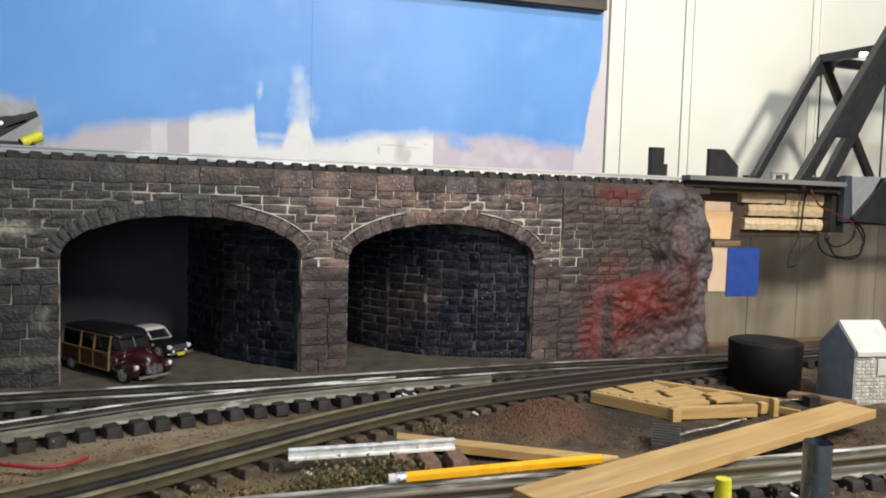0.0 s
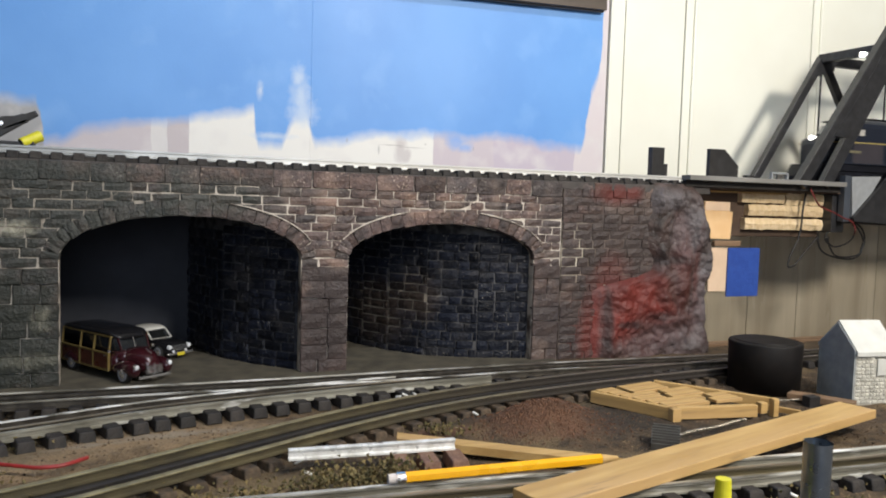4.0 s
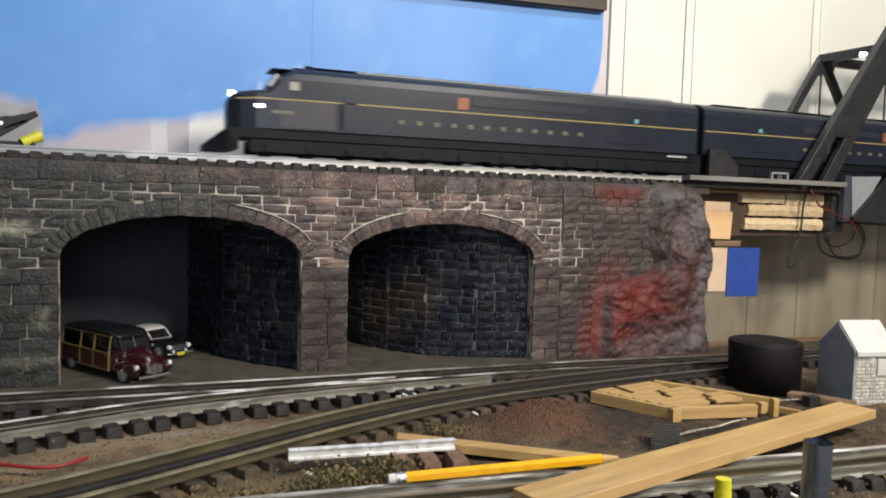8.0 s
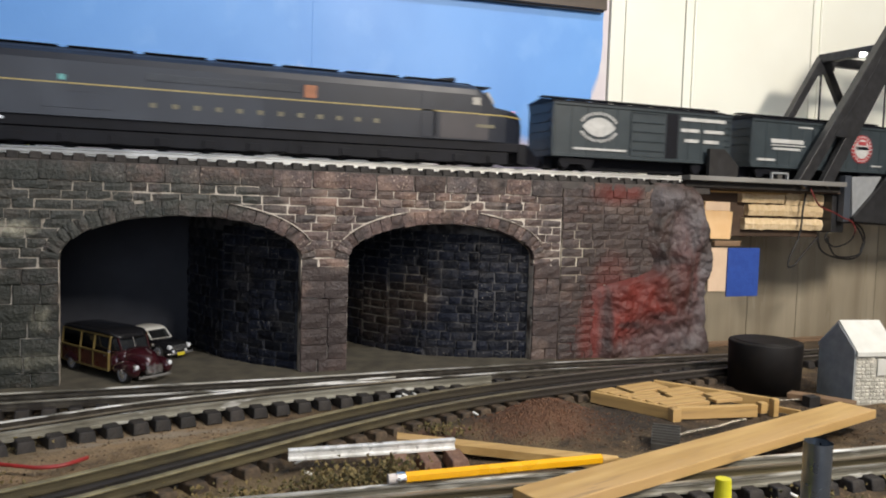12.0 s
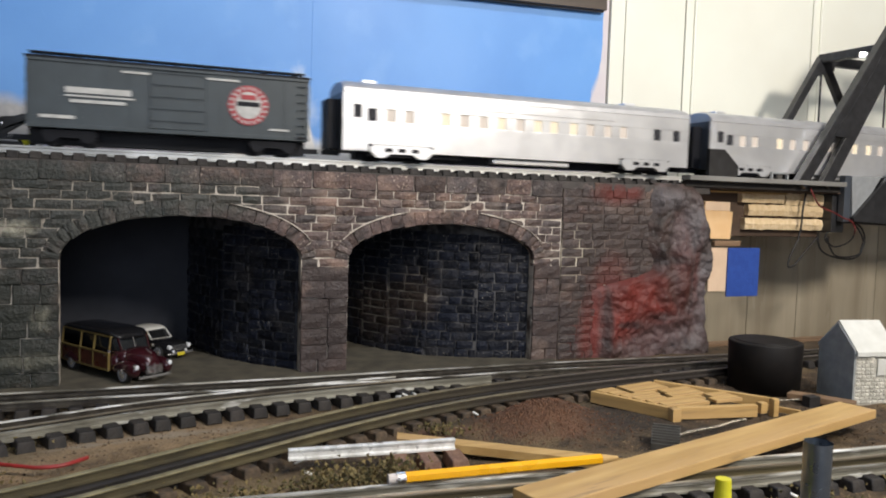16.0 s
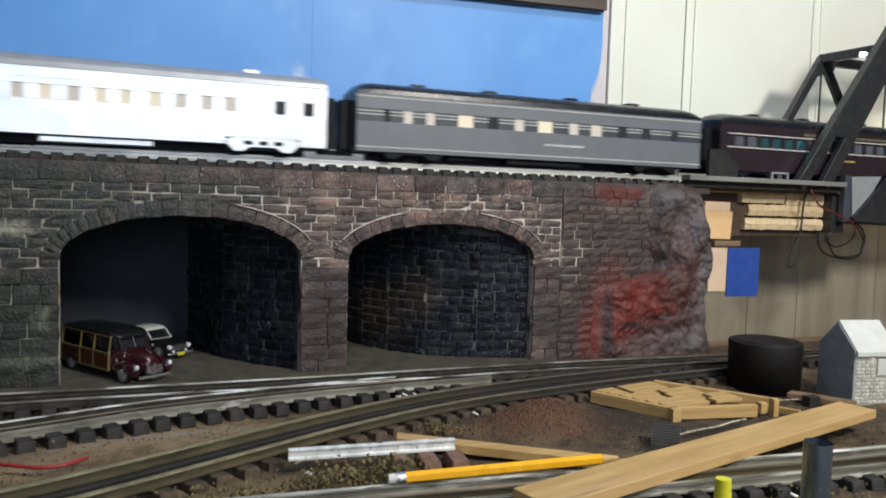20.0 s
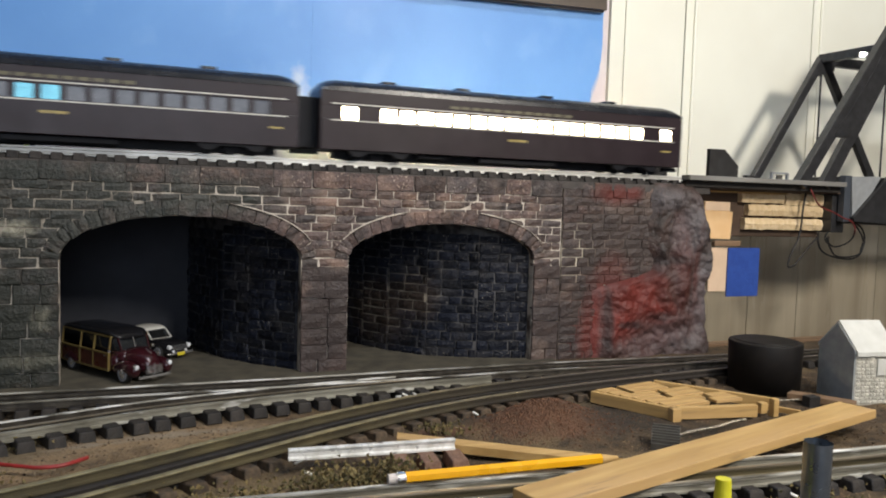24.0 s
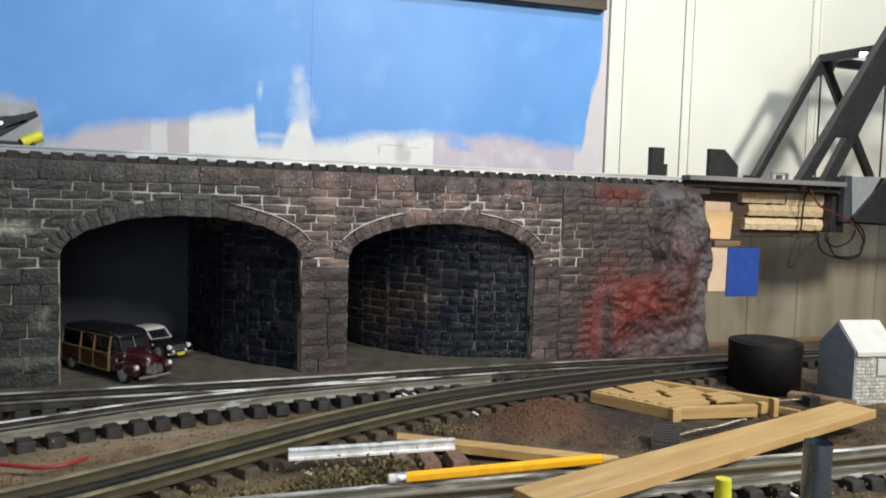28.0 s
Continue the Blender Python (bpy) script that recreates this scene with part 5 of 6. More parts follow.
def build_sedan(m):
    car = thing("toy_sedan", "black toy sedan with a white roof behind the wagon", "toy car", m)
    hw = 0.0200
    part("body", car_shell([(-0.052, hw - 0.004, 0.007, 0.0190, 0.002), (-0.045, hw, 0.005, 0.0215, 0.002), (0.012, hw, 0.005, 0.0225, 0.002), (0.046, hw - 0.002, 0.006, 0.0205, 0.003), (0.0505, hw - 0.004, 0.008, 0.0170, 0.003)]), M["car_black"], car, smooth=True)
    part("glazing", car_shell([(-0.030, hw - 0.004, 0.0208, 0.0300, 0.003), (0.002, hw - 0.0035, 0.0208, 0.0325, 0.003), (0.0125, hw - 0.005, 0.0208, 0.0228, 0.003)]), M["car_glass"], car, "dark glass")
    part("roof", loft([round_ring(x, w, a, b, 0, 2.5) for x, w, a, b in ((-0.040, hw - 0.007, 0.0270, 0.0290), (-0.034, hw - 0.0035, 0.0285, 0.0335), (-0.024, hw - 0.0025, 0.0300, 0.0364), (-0.010, hw - 0.0025, 0.0308, 0.0370), (0.000, hw - 0.0035, 0.0312, 0.0356), (0.0035, hw - 0.0055, 0.0314, 0.0338))]), M["white_enamel"], car, "white roof", smooth=True)
    for s in (-1, 1):
        part("windscreen_pillar", beam((0.0150, s * 0.0150, 0.0215), (0.0022, s * 0.0145, 0.0325), 0.0017, 0.0017), M["white_enamel"], car)
        part("rear_pillar", beam((-0.040, s * 0.0150, 0.0200), (-0.029, s * 0.0148, 0.0325), 0.003, 0.003), M["white_enamel"], car)
        part("headlamp", cyl((0.0490, s * 0.0145, 0.0160), (0.0525, s * 0.0145, 0.0160), 0.0030, 0.0026, 16), M["lens"], car, "round glass headlamp")
        part("fog_lamp", cyl((0.0505, s * 0.0095, 0.0105), (0.0530, s * 0.0095, 0.0105), 0.0015, seg=10), M["lens"], car)
    part("cowl", box(0.0128, 0.0162, -0.0160, 0.0160, 0.0212, 0.0226, 0.0006), M["white_enamel"], car)
    for i in range(4):
        part("grille_bar", box(0.0502, 0.0522, -0.0120, 0.0120, 0.0112 + i * 0.0019, 0.0121 + i * 0.0019), M["chrome"], car)
    part("front_bumper", box(0.0525, 0.0545, -0.0195, 0.0195, 0.0060, 0.0092, 0.0009), M["chrome"], car)
    part("bumper_plate", box(0.0547, 0.0555, -0.0055, 0.0055, 0.0050, 0.0090, 0.0002), M["plate"], car, "yellow plate")
    add_wheels(car, (-0.034, 0.034), hw - 0.0005, 0.0082)


# ---- work clutter on the layout ----
def build_clutter():
    d = thing("black_drum", "round matt black plastic tub standing by the track", "tub")
    bm = cyl((0.620, -0.172, -0.003), (0.620, -0.172, 0.0490), 0.0360, 0.0372, 48)
    bmesh.ops.bevel(bm, geom=[e for e in bm.edges if abs(e.verts[0].co.z - e.verts[1].co.z) < 1e-6 and e.verts[0].co.z > 0.043], offset=0.0016, segments=2, profile=0.5, affect="EDGES")
    tub = part("tub", bm, M["drum"], d)
    tub.data.polygons.foreach_set("use_smooth", [abs(p.normal.z) < 0.5 for p in tub.data.polygons])
    bm = cyl((0.620, -0.172, 0.0492), (0.620, -0.172, 0.0500), 0.0320, 0.0315, 40)
    part("lid", bm, M["drum"], d)
    # cottage
    h = thing("model_cottage", "unpainted model stone cottage with white roof and grey gable", "model house", pose(0.6562, -0.2305, -0.002, 0, 0, -10))
    ln, wd, eave, ridge = 0.0435, 0.051, 0.0545, 0.0810
    prof = [(-wd / 2, 0), (wd / 2, 0), (wd / 2, eave), (0, ridge - 0.003), (-wd / 2, eave)]
    part("wall", loft([[(0.001, y, z) for y, z in prof], [(ln, y, z) for y, z in prof]]), M["house_wall"], h)
    part("gable_wall", loft([[(-0.001, y, z) for y, z in prof], [(0.0008, y, z) for y, z in prof]]), M["gable"], h, "grey gable")
    for s in (-1, 1):
        r = [(0, ridge), (s * (wd / 2 + 0.003), eave - 0.001), (s * (wd / 2 + 0.003), eave - 0.005), (0, ridge - 0.004)]
        part("roof", loft([[(0.0, y, z) for y, z in r], [(ln + 0.003, y, z) for y, z in r]]), M["house_roof"], h, "white cast roof")
    part("window", box(0.0245, 0.0345, -wd / 2 - 0.0018, -wd / 2 - 0.0002, 0.030, 0.0465, 0.0003), M["house_roof"], h, "white window opening")
    rng = random.Random(2)
    z = 0.002
    while z < eave - 0.008:
        x = 0.002
        while x < ln - 0.004:
            w = rng.uniform(0.0032, 0.0066)
            if not (0.0220 < x + w / 2 < 0.0365 and 0.027 < z < 0.047):
                ob = link_mesh("wall_stone", [(x, -wd / 2 - 0.0003, z), (x + w - 0.0008, -wd / 2 - 0.0003, z), (x + w - 0.0008, -wd / 2 - 0.0003, z + 0.0030), (x, -wd / 2 - 0.0003, z + 0.0030),
                                               (x + 0.0008, -wd / 2 - 0.0008, z + 0.0007), (x + w - 0.0016, -wd / 2 - 0.0008, z + 0.0007), (x + w - 0.0016, -wd / 2 - 0.0008, z + 0.0025), (x + 0.0008, -wd / 2 - 0.0008, z + 0.0025)],
                               [(4, 5, 6, 7), (0, 1, 5, 4), (1, 2, 6, 5), (2, 3, 7, 6), (3, 0, 4, 7)], M["house_wall"], h)
            x += w
        z += 0.0036
    # long plank
    p = thing("long_plank", "long bare pine strip lying across the tracks", "plank")
    a, b = Vector((0.2100, -0.4150, 0.0162)), Vector((0.5840, -0.3160, 0.0162))
    board = part("plank", box(0, (b - a).length, -0.0165, 0.0155, -0.0042, 0.0032, 0.0006), M["raw_wood"], p)
    board.matrix_basis = Matrix.Translation(a) @ (b - a).to_track_quat("X", "Z").to_matrix().to_4x4()
    p = thing("tapered_plank", "short tapered pine strip beneath the pencil", "plank")
    prof = [(0.186, -0.244, 0.006), (0.181, -0.258, 0.006), (0.303, -0.346, 0.006), (0.323, -0.343, 0.006)]
    part("plank", loft([[(x, y, z - 0.004) for x, y, z in prof], [(x, y, z + 0.002) for x, y, z in prof]]), M["raw_wood"], p)
    # pencil
    t, e = Vector((0.307, -0.366, 0.0170)), Vector((0.142, -0.356, 0.0158))
    p = thing("pencil", "yellow pencil with a sharpened tip", "pencil")
    d = (t - e).normalized()
    part("shaft", cyl(e + d * 0.012, t - d * 0.017, 0.0036, seg=6), M["pencil"], p)
    part("point", cyl(t - d * 0.017, t - d * 0.004, 0.0035, 0.0011, 12), M["raw_wood"], p, "bare sharpened wood")
    part("lead", cyl(t - d * 0.004, t, 0.0010, 0.0002, 8), M["graphite"], p)
    part("ferrule", cyl(e + d * 0.006, e + d * 0.0119, 0.0037, seg=16), M["metal"], p, "bright metal ferrule")
    part("eraser", cyl(e + d * 0.001, e + d * 0.006, 0.0031, seg=14), M["eraser"], p)
    # strip-wood frame
    f = thing("stripwood_frame", "unfinished pine strip grating lying on the soil", "wooden frame")
    A, B, C, D, E = Vector((0.4035, -0.1770, 0)), Vector((0.4410, -0.2490, 0)), Vector((0.523, -0.2626, 0)), Vector((0.555, -0.2480, 0)), Vector((0.4860, -0.1630, 0))
    up = Vector((0, 0, 0.0045))

    def stick(name, a, b, w, h):
        ob = part(name, box(0, (b - a).length, -w / 2, w / 2, -h / 2, h / 2, 0.0005), M["raw_wood"], f)
        ob.matrix_basis = Matrix.Translation(a) @ (b - a).to_track_quat("X", "Z").to_matrix().to_4x4()

    stick("side_rail", A + up, B + up, 0.005, 0.0110)
    stick("front_rail", B + up + Vector((0.003, 0, 0.0006)), C + up + Vector((0, 0, 0.0006)), 0.006, 0.0110)
    stick("side_rail", E + up * 1.6, D + up * 1.3, 0.005, 0.0100)
    for k in range(6):
        u = 0.05 + 0.158 * k
        a, b = A.lerp(B, u) + Vector((0.004, 0, 0.0088)), E.lerp(D, u) + Vector((-0.006 - 0.010 * (k % 2), 0, 0.0092))
        cut = (0.34, 0.30, 0.52, 0.44, 0.70, 0.60)[k]
        stick("slat", a, a.lerp(b, cut - 0.045), 0.0118, 0.0032)
        stick("slat", a.lerp(b, cut + 0.045), b, 0.0118 if k % 2 else 0.0132, 0.0034)
    part("end_block", box(0.4375, 0.4465, -0.2545, -0.2455, -0.002, 0.0100, 0.0006), M["raw_wood"], f)
    part("end_block", box(0.5405, 0.5465, -0.2665, -0.2600, -0.002, 0.0150, 0.0006), M["raw_wood"], f)
    part("end_block", box(0.5270, 0.5345, -0.2650, -0.2580, 0.002, 0.0120, 0.0006), M["raw_wood"], f)
    # loose stripwood behind
    s = thing("loose_strip", "thin loose pine strip behind the grating", "plank")
    part("strip", beam((0.5477, -0.2500, 0.003), (0.5600, -0.2780, 0.004), 0.004, 0.005, 0.0004), M["raw_wood"], s)
    s = thing("loose_strip", "flat brown wooden strip beside the tub", "plank")
    part("strip", beam((0.612, -0.215, 0.002), (0.640, -0.268, 0.003), 0.016, 0.006, 0.0005), M["ply"], s)
    # steel tube
    t = thing("steel_tube", "upright blued steel tube at the layout edge", "tube")
    bm = cyl((0.3335, -0.500, -0.05), (0.3335, -0.500, 0.0665), 0.0072, seg=32, caps=False)
    cyl((0.3335, -0.500, 0.0660), (0.3335, -0.500, -0.05), 0.0060, seg=32, caps=False, bm=bm)
    part("tube", bm, M["steel"], t, smooth=True)
    y = thing("yellow_cap", "yellow tapered plastic cap at the layout edge", "cap")
    part("cap", cyl((0.2715, -0.500, 0.000), (0.2715, -0.500, 0.0535), 0.0064, 0.0038, 20), M["yellow"], y, smooth=False)
    # wires and small bits
    w = thing("red_wire", "red wire lying on the soil", "wire")
    part("wire", tube([(-0.1054, -0.2181, 0.006), (-0.0838, -0.2313, 0.006), (-0.0696, -0.2400, 0.006), (-0.0599, -0.2452, 0.006), (-0.0460, -0.2449, 0.006), (-0.0315, -0.2331, 0.006)], 0.0014), M["red_wire"], w)
    c = thing("metal_chain", "tarnished fine chain lying on the soil", "chain")
    for k in range(24):
        u = k / 23
        bm = bmesh.new()
        bmesh.ops.create_uvsphere(bm, u_segments=8, v_segments=5, radius=0.0017, matrix=pose(0.4123 + 0.080 * u, -0.2962 + 0.014 * u + 0.0012 * math.sin(9 * u), 0.0022 + 0.002 * u))
        part("link", bm, M["chain"], c)
    c = thing("metal_chain", "short tarnished chain beside the tub", "chain")
    for k in range(12):
        u = k / 11
        bm = bmesh.new()
        bmesh.ops.create_uvsphere(bm, u_segments=8, v_segments=5, radius=0.0012, matrix=pose(0.5738 + 0.029 * u, -0.2348 - 0.002 * u, 0.003))
        part("link", bm, M["chain"], c)
    b = thing("small_black_bracket", "small black plastic bracket on the soil", "bracket")
    part("bracket", box(0.602, 0.616, -0.250, -0.240, -0.003, 0.0085, 0.001), M["black"], b)
    b = thing("ribbed_ramp", "small grey ribbed plastic ramp", "ramp", pose(0.388, -0.308, 0.0, 0, 0, -38))
    part("base", loft([[(-0.011, -0.014, -0.002), (0.011, -0.014, -0.002), (0.011, 0.014, -0.002), (-0.011, 0.014, -0.002)], [(-0.011, -0.014, 0.004), (0.011, -0.014, 0.004), (0.011, 0.014, 0.011), (-0.011, 0.014, 0.011)]]), M["grey"], b)
    for k in range(7):
        v = -0.012 + 0.004 * k
        part("rib", box(-0.0105, 0.0105, v - 0.0008, v + 0.0008, 0.0046 + (v + 0.014) * 0.25, 0.0062 + (v + 0.014) * 0.25), M["grey"], b)
    # scraps and dry scatter
    rng = random.Random(21)
    # the first three chips are added for white glints on the branch rail
    for x, y, z in ((0.2149, -0.1586, 0.0125), (0.2226, -0.1545, 0.0125), (0.2318, -0.1529, 0.0125), (0.2395, -0.1792, 0.0040), (0.2722, -0.1993, 0.0040), (0.1022, -0.2825, 0.0060), (-0.0858, -0.1282, 0.0060), (-0.0524, -0.1296, 0.0060), (0.105, -0.302, 0.005), (0.395, -0.43, 0.004)):
        s = thing("white_scrap", "tiny white chip on the layout", "scrap", pose(x, y, z, rng.uniform(-30, 30), rng.uniform(-30, 30), rng.uniform(0, 180)), "white scraps")
        part("scrap", box(-0.0028, 0.0028, -0.0013, 0.0013, -0.0006, 0.0006, 0.0003), M["glint"], s)
    verts, faces = [], []
    for (cx, cy, n, rad) in ((0.118, -0.318, 260, 0.02), (0.163, -0.320, 220, 0.014), (0.06, -0.33, 160, 0.02), (-0.085, -0.17, 120, 0.02), (-0.098, -0.152, 210, 0.022), (-0.105, -0.235, 150, 0.022), (0.225, -0.232, 120, 0.02), (0.02, -0.345, 300, 0.05), (0.10, -0.335, 260, 0.035), (0.145, -0.312, 160, 0.012), (-0.09, -0.285, 160, 0.03), (0.40, -0.45, 160, 0.06)):
        for k in range(n):
            x, y = cx + rng.gauss(0, rad * 0.6), cy + rng.gauss(0, rad * 0.45)
            z = ground_height(x, y) + rng.uniform(0, 0.017 if n in (260, 220) and rad < 0.03 else 0.009)
            r = rng.uniform(0.001, 0.0024)
            b0 = len(verts)
            q = Euler((rng.uniform(0, 6), rng.uniform(0, 6), rng.uniform(0, 6))).to_matrix()
            for v in ((1, 0, 0), (-1, 0.3, 0), (0, 1, 0.4), (0.1, -0.4, 1)):
                p = q @ Vector(v) * r
                verts.append((x + p.x, y + p.y, z + p.z))
            faces += [(b0, b0 + 1, b0 + 2), (b0, b0 + 1, b0 + 3), (b0 + 1, b0 + 2, b0 + 3), (b0, b0 + 2, b0 + 3)]
    tagged(link_mesh("dry_scatter", verts, faces, M["moss"]), "dry brown and green scenic scatter clumps", "scatter", "", "stuff")


def build_wall_things():
    s = thing("wall_shelf", "dark wooden shelf fixed above the backdrop", "shelf")
    tip = pose(0.636, 0, 0.476, 0, -1.6, 0)
    part("board", box(-0.9, 0.0, 0.1905, BACK - 0.0005, -0.006, 0.006, 0.001, None, tip), M["shelf"], s)
    part("lip", box(-0.9, 0.002, 0.185, 0.1900, -0.004, 0.030, 0.001, None, tip), M["shelf"], s)
    c = thing("spring_clamp", "black spring clamp with yellow and red grips", "clamp")
    part("jaw", beam((-0.140, 0.105, 0.236), (-0.098, 0.105, 0.2645), 0.006, 0.006, 0.0008), M["black"], c)
    part("jaw_tip", beam((-0.140, 0.105, 0.246), (-0.108, 0.105, 0.259), 0.006, 0.010, 0.0008), M["black"], c)
    part("handle", loft([[(x, 0.1015, z - w), (x, 0.1085, z - w), (x, 0.1085, z + w), (x, 0.1015, z + w)] for x, z, w in ((-0.152, 0.2440, 0.0030), (-0.140, 0.2490, 0.0062), (-0.128, 0.2535, 0.0058), (-0.114, 0.2575, 0.0032), (-0.099, 0.2640, 0.0026))]), M["black"], c)
    part("pivot", cyl((-0.130, 0.0995, 0.2520), (-0.130, 0.1012, 0.2520), 0.0022, seg=14), M["metal"], c)
    part("yellow_grip", cyl((-0.1120, 0.100, 0.2325), (-0.0955, 0.110, 0.2415), 0.0052, 0.0060, 18), M["yellow"], c, "yellow rubber grip")
    part("grip_hollow", cyl((-0.1123, 0.0998, 0.2323), (-0.1118, 0.1001, 0.2326), 0.0040, 0.0040, 16), M["grey"], c)
    part("red_grip", cyl((-0.152, 0.104, 0.2360), (-0.137, 0.106, 0.2425), 0.0046, 0.0040, 14), M["red_dull"], c, "red rubber grip")
    g = thing("clamp_block", "black block holding the clamp behind the track", "block")
    part("block", box(-0.150, -0.100, 0.100, 0.112, DECK - 0.012, 0.2345, 0.001), M["black"], g)


# ---- the train ----
def wheelset(parent, x, r=0.0092):
    for s in (-1, 1):
        part("wheel", cyl((x, s * 0.0150, r), (x, s * 0.0185, r), r, seg=20), M["loco_black"], parent)
    part("axle", cyl((x, -0.0149, r), (x, 0.0149, r), 0.002, seg=8), M["loco_black"], parent)


def truck(car, x, material, half=0.026, axles=(-0.018, 0.018), high=0.0175, out=0.0):
    tk = part("truck_frame", box(x - half * 0.6, x + half * 0.6, -0.012, 0.012, 0.006, 0.013), M["loco_black"], car)
    for s in (-1, 1):
        bm = bmesh.new()
        y0, y1 = sorted((s * (0.0235 + out), s * (0.0275 + out)))
        prof = [(-half, 0.011), (-half * 0.8, 0.004), (-half * 0.55, 0.004), (-half * 0.35, 0.0085), (half * 0.35, 0.0085), (half * 0.55, 0.004), (half * 0.8, 0.004), (half, 0.011), (half, high - 0.002), (half * 0.85, high), (-half * 0.85, high), (-half, high - 0.002)]
        loft([[(x + px, y0, pz) for px, pz in prof], [(x + px, y1, pz) for px, pz in prof]], True, bm)
        sf = part("side_frame", bm, material, tk)
        if out > 0.004:
            yb0, yb1 = sorted((s * (0.0220 + out), s * (0.0240 + out)))
            # larger black plate added as a shadow outline behind the side frame
            part("truck_backing", box(x - half - 0.0016, x + half + 0.0016, yb0, yb1, 0.0050, high + 0.0014, 0.0006), M["loco_black"], tk)
        yy0, yy1 = sorted((s * (0.0274 + out), s * (0.0279 + out)))
        # black blocks on the frame stand for the shade in its holes
        for u in (-0.42, 0.0, 0.42):
            part("recess", box(x + half * u - half * 0.12, x + half * u + half * 0.12, yy0, yy1, 0.0105, high - 0.003, 0.0002), M["loco_black"], sf)
    for a in axles:
        wheelset(tk, x + a)
    return tk


def coach_section(z_side0, z_eave, z_top, hw=0.0315):
    """Half-round roof section from eave to eave."""
    pts = []
    n = 12
    for i in range(n + 1):
        a = math.pi * i / n
        pts.append((-hw * math.cos(a), z_eave + (z_top - z_eave) * math.sin(a) ** 0.8))
    return pts


def build_coach(name, label, ln, style):
    """A passenger car, middle of its length at x = 0, wheels on z = 0."""
    car = thing(name, label, "model train car", pose(0, 0.04, RAIL_TOP), "passing train")
    h, hw = ln / 2, 0.0315
    z0, zw0, zw1, ze, zt = 0.0105, 0.0430, 0.0565, 0.0725, 0.0870
    if style == "silver":
        side, belt, upper, roof, trk = M["silver"], M["silver"], M["silver"], M["silver_roof"], M["silver"]
    elif style == "two_tone":
        side, belt, upper, roof, trk = M["two_tone_light"], M["two_tone_dark"], M["two_tone_light"], M["roof_black"], M["loco_black"]
    else:
        side, belt, upper, roof, trk = M["tuscan"], M["tuscan"], M["tuscan"], M["roof_black"], M["loco_black"]
    # hollow sides: lower panel, window band as piers, letterboard
    ends = (-h, h)
    win = []
    if style == "silver":
        xs = [-h + ln * f for f in (0.072, 0.119, 0.165, 0.260, 0.311, 0.363, 0.414, 0.467, 0.518, 0.566, 0.625, 0.677, 0.731, 0.782, 0.892, 0.957)]
        win = [(x - 0.0052, x + 0.0052) for x in xs]
    elif style == "two_tone":
        spec = ((0.075, 0.006), (0.129, 0.011), (0.186, 0.011), (0.279, 0.019), (0.353, 0.013), (0.428, 0.013), (0.503, 0.020), (0.588, 0.013), (0.657, 0.016), (0.737, 0.013), (0.814, 0.012), (0.909, 0.011))
        win = [(-h + ln * f - w / 2, -h + ln * f + w / 2) for f, w in spec]
    else:
        xs = [-h + 0.032 + 0.0215 * k for k in range(int((ln - 0.05) / 0.0215) + 1)]
        win = [(x - 0.0078, x + 0.0078) for x in xs if x < h - 0.02]
        if style == "lit":
            win = [(a, b) for a, b in win if abs(a + h - 0.0457) > 0.004 and abs(b - win[-2][1]) > 0.004]
    for s in (-1, 1):
        y0, y1 = sorted((s * (hw - 0.0025), s * hw))
        part("lower_side", box(-h, h, y0, y1, z0, zw0, 0.0006), side, car)
        part("letterboard", box(-h, h, y0, y1, zw1, ze, 0.0004), upper, car)
        x = -h
        for a, b in win + [(h, None)]:
            part("window_post", box(x, a, y0, y1, zw0, zw1), belt, car)
            if b is not None:
                x = b
        rng = random.Random(len(name) + (7 if s > 0 else 1))
        for i, (a, b) in enumerate(win):
            if style == "lit":
                pm = M["pane_lit"]
            elif style == "silver":
                pm = M["pane_warm"] if i in (3, 6, 8, 9, 10) else M["pane"] if i in (0, 14, 15) else M["pane_dim"]
            elif style == "two_tone":
                pm = M["pane_warm"] if i in (3, 6) else M["pane_dim"] if i in (1, 2, 5, 7, 8) else M["pane"]
            else:
                pm = M["pane_teal"] if i in (2, 3, 4, 5, 8, 9) else M["pane_dusk"]
            yp0, yp1 = sorted((s * (hw - 0.0020), s * (hw - 0.0014)))
            part("window_pane", box(a, b, yp0, yp1, zw0, zw1), pm, car)
    if style == "silver":
        for s in (-1, 1):
            for k in range(9):
                z = 0.0145 + 0.003 * k
                y0, y1 = sorted((s * hw, s * (hw + 0.0003)))
                part("flute", box(-h + 0.032, h - 0.01, y0, y1, z, z + 0.0014), side, car)
            y0, y1 = sorted((s * hw, s * (hw + 0.0008)))
            part("nameboard", box(-h + 0.16, -h + 0.34, y0, y1, 0.0625, 0.0690), M["silver"], car, "raised name board")
            dr = part("door", box(-h + 0.006, -h + 0.026, y0, y1, 0.012, 0.070, 0.0004), side, car)
            yd0, yd1 = sorted((s * (hw + 0.0009), s * (hw + 0.0012)))
            part("door_window", box(-h + 0.0115, -h + 0.0205, yd0, yd1, 0.046, 0.060), M["pane"], dr)
    if style == "two_tone":
        for s in (-1, 1):
            y0, y1 = sorted((s * hw, s * (hw + 0.0005)))
            for z in (0.0150, 0.0690):
                part("white_stripe", box(-h, h, y0, y1, z, z + 0.0013), M["letter"], car)
            for z in (0.0500, 0.0535):
                x = -h
                for i, (a, b) in enumerate(win + [(h, h)]):
                    if a - x > 0.002:
                        part("white_stripe", box(x, a, y0, y1, z, z + 0.0012), M["letter"], car)
                    x = b
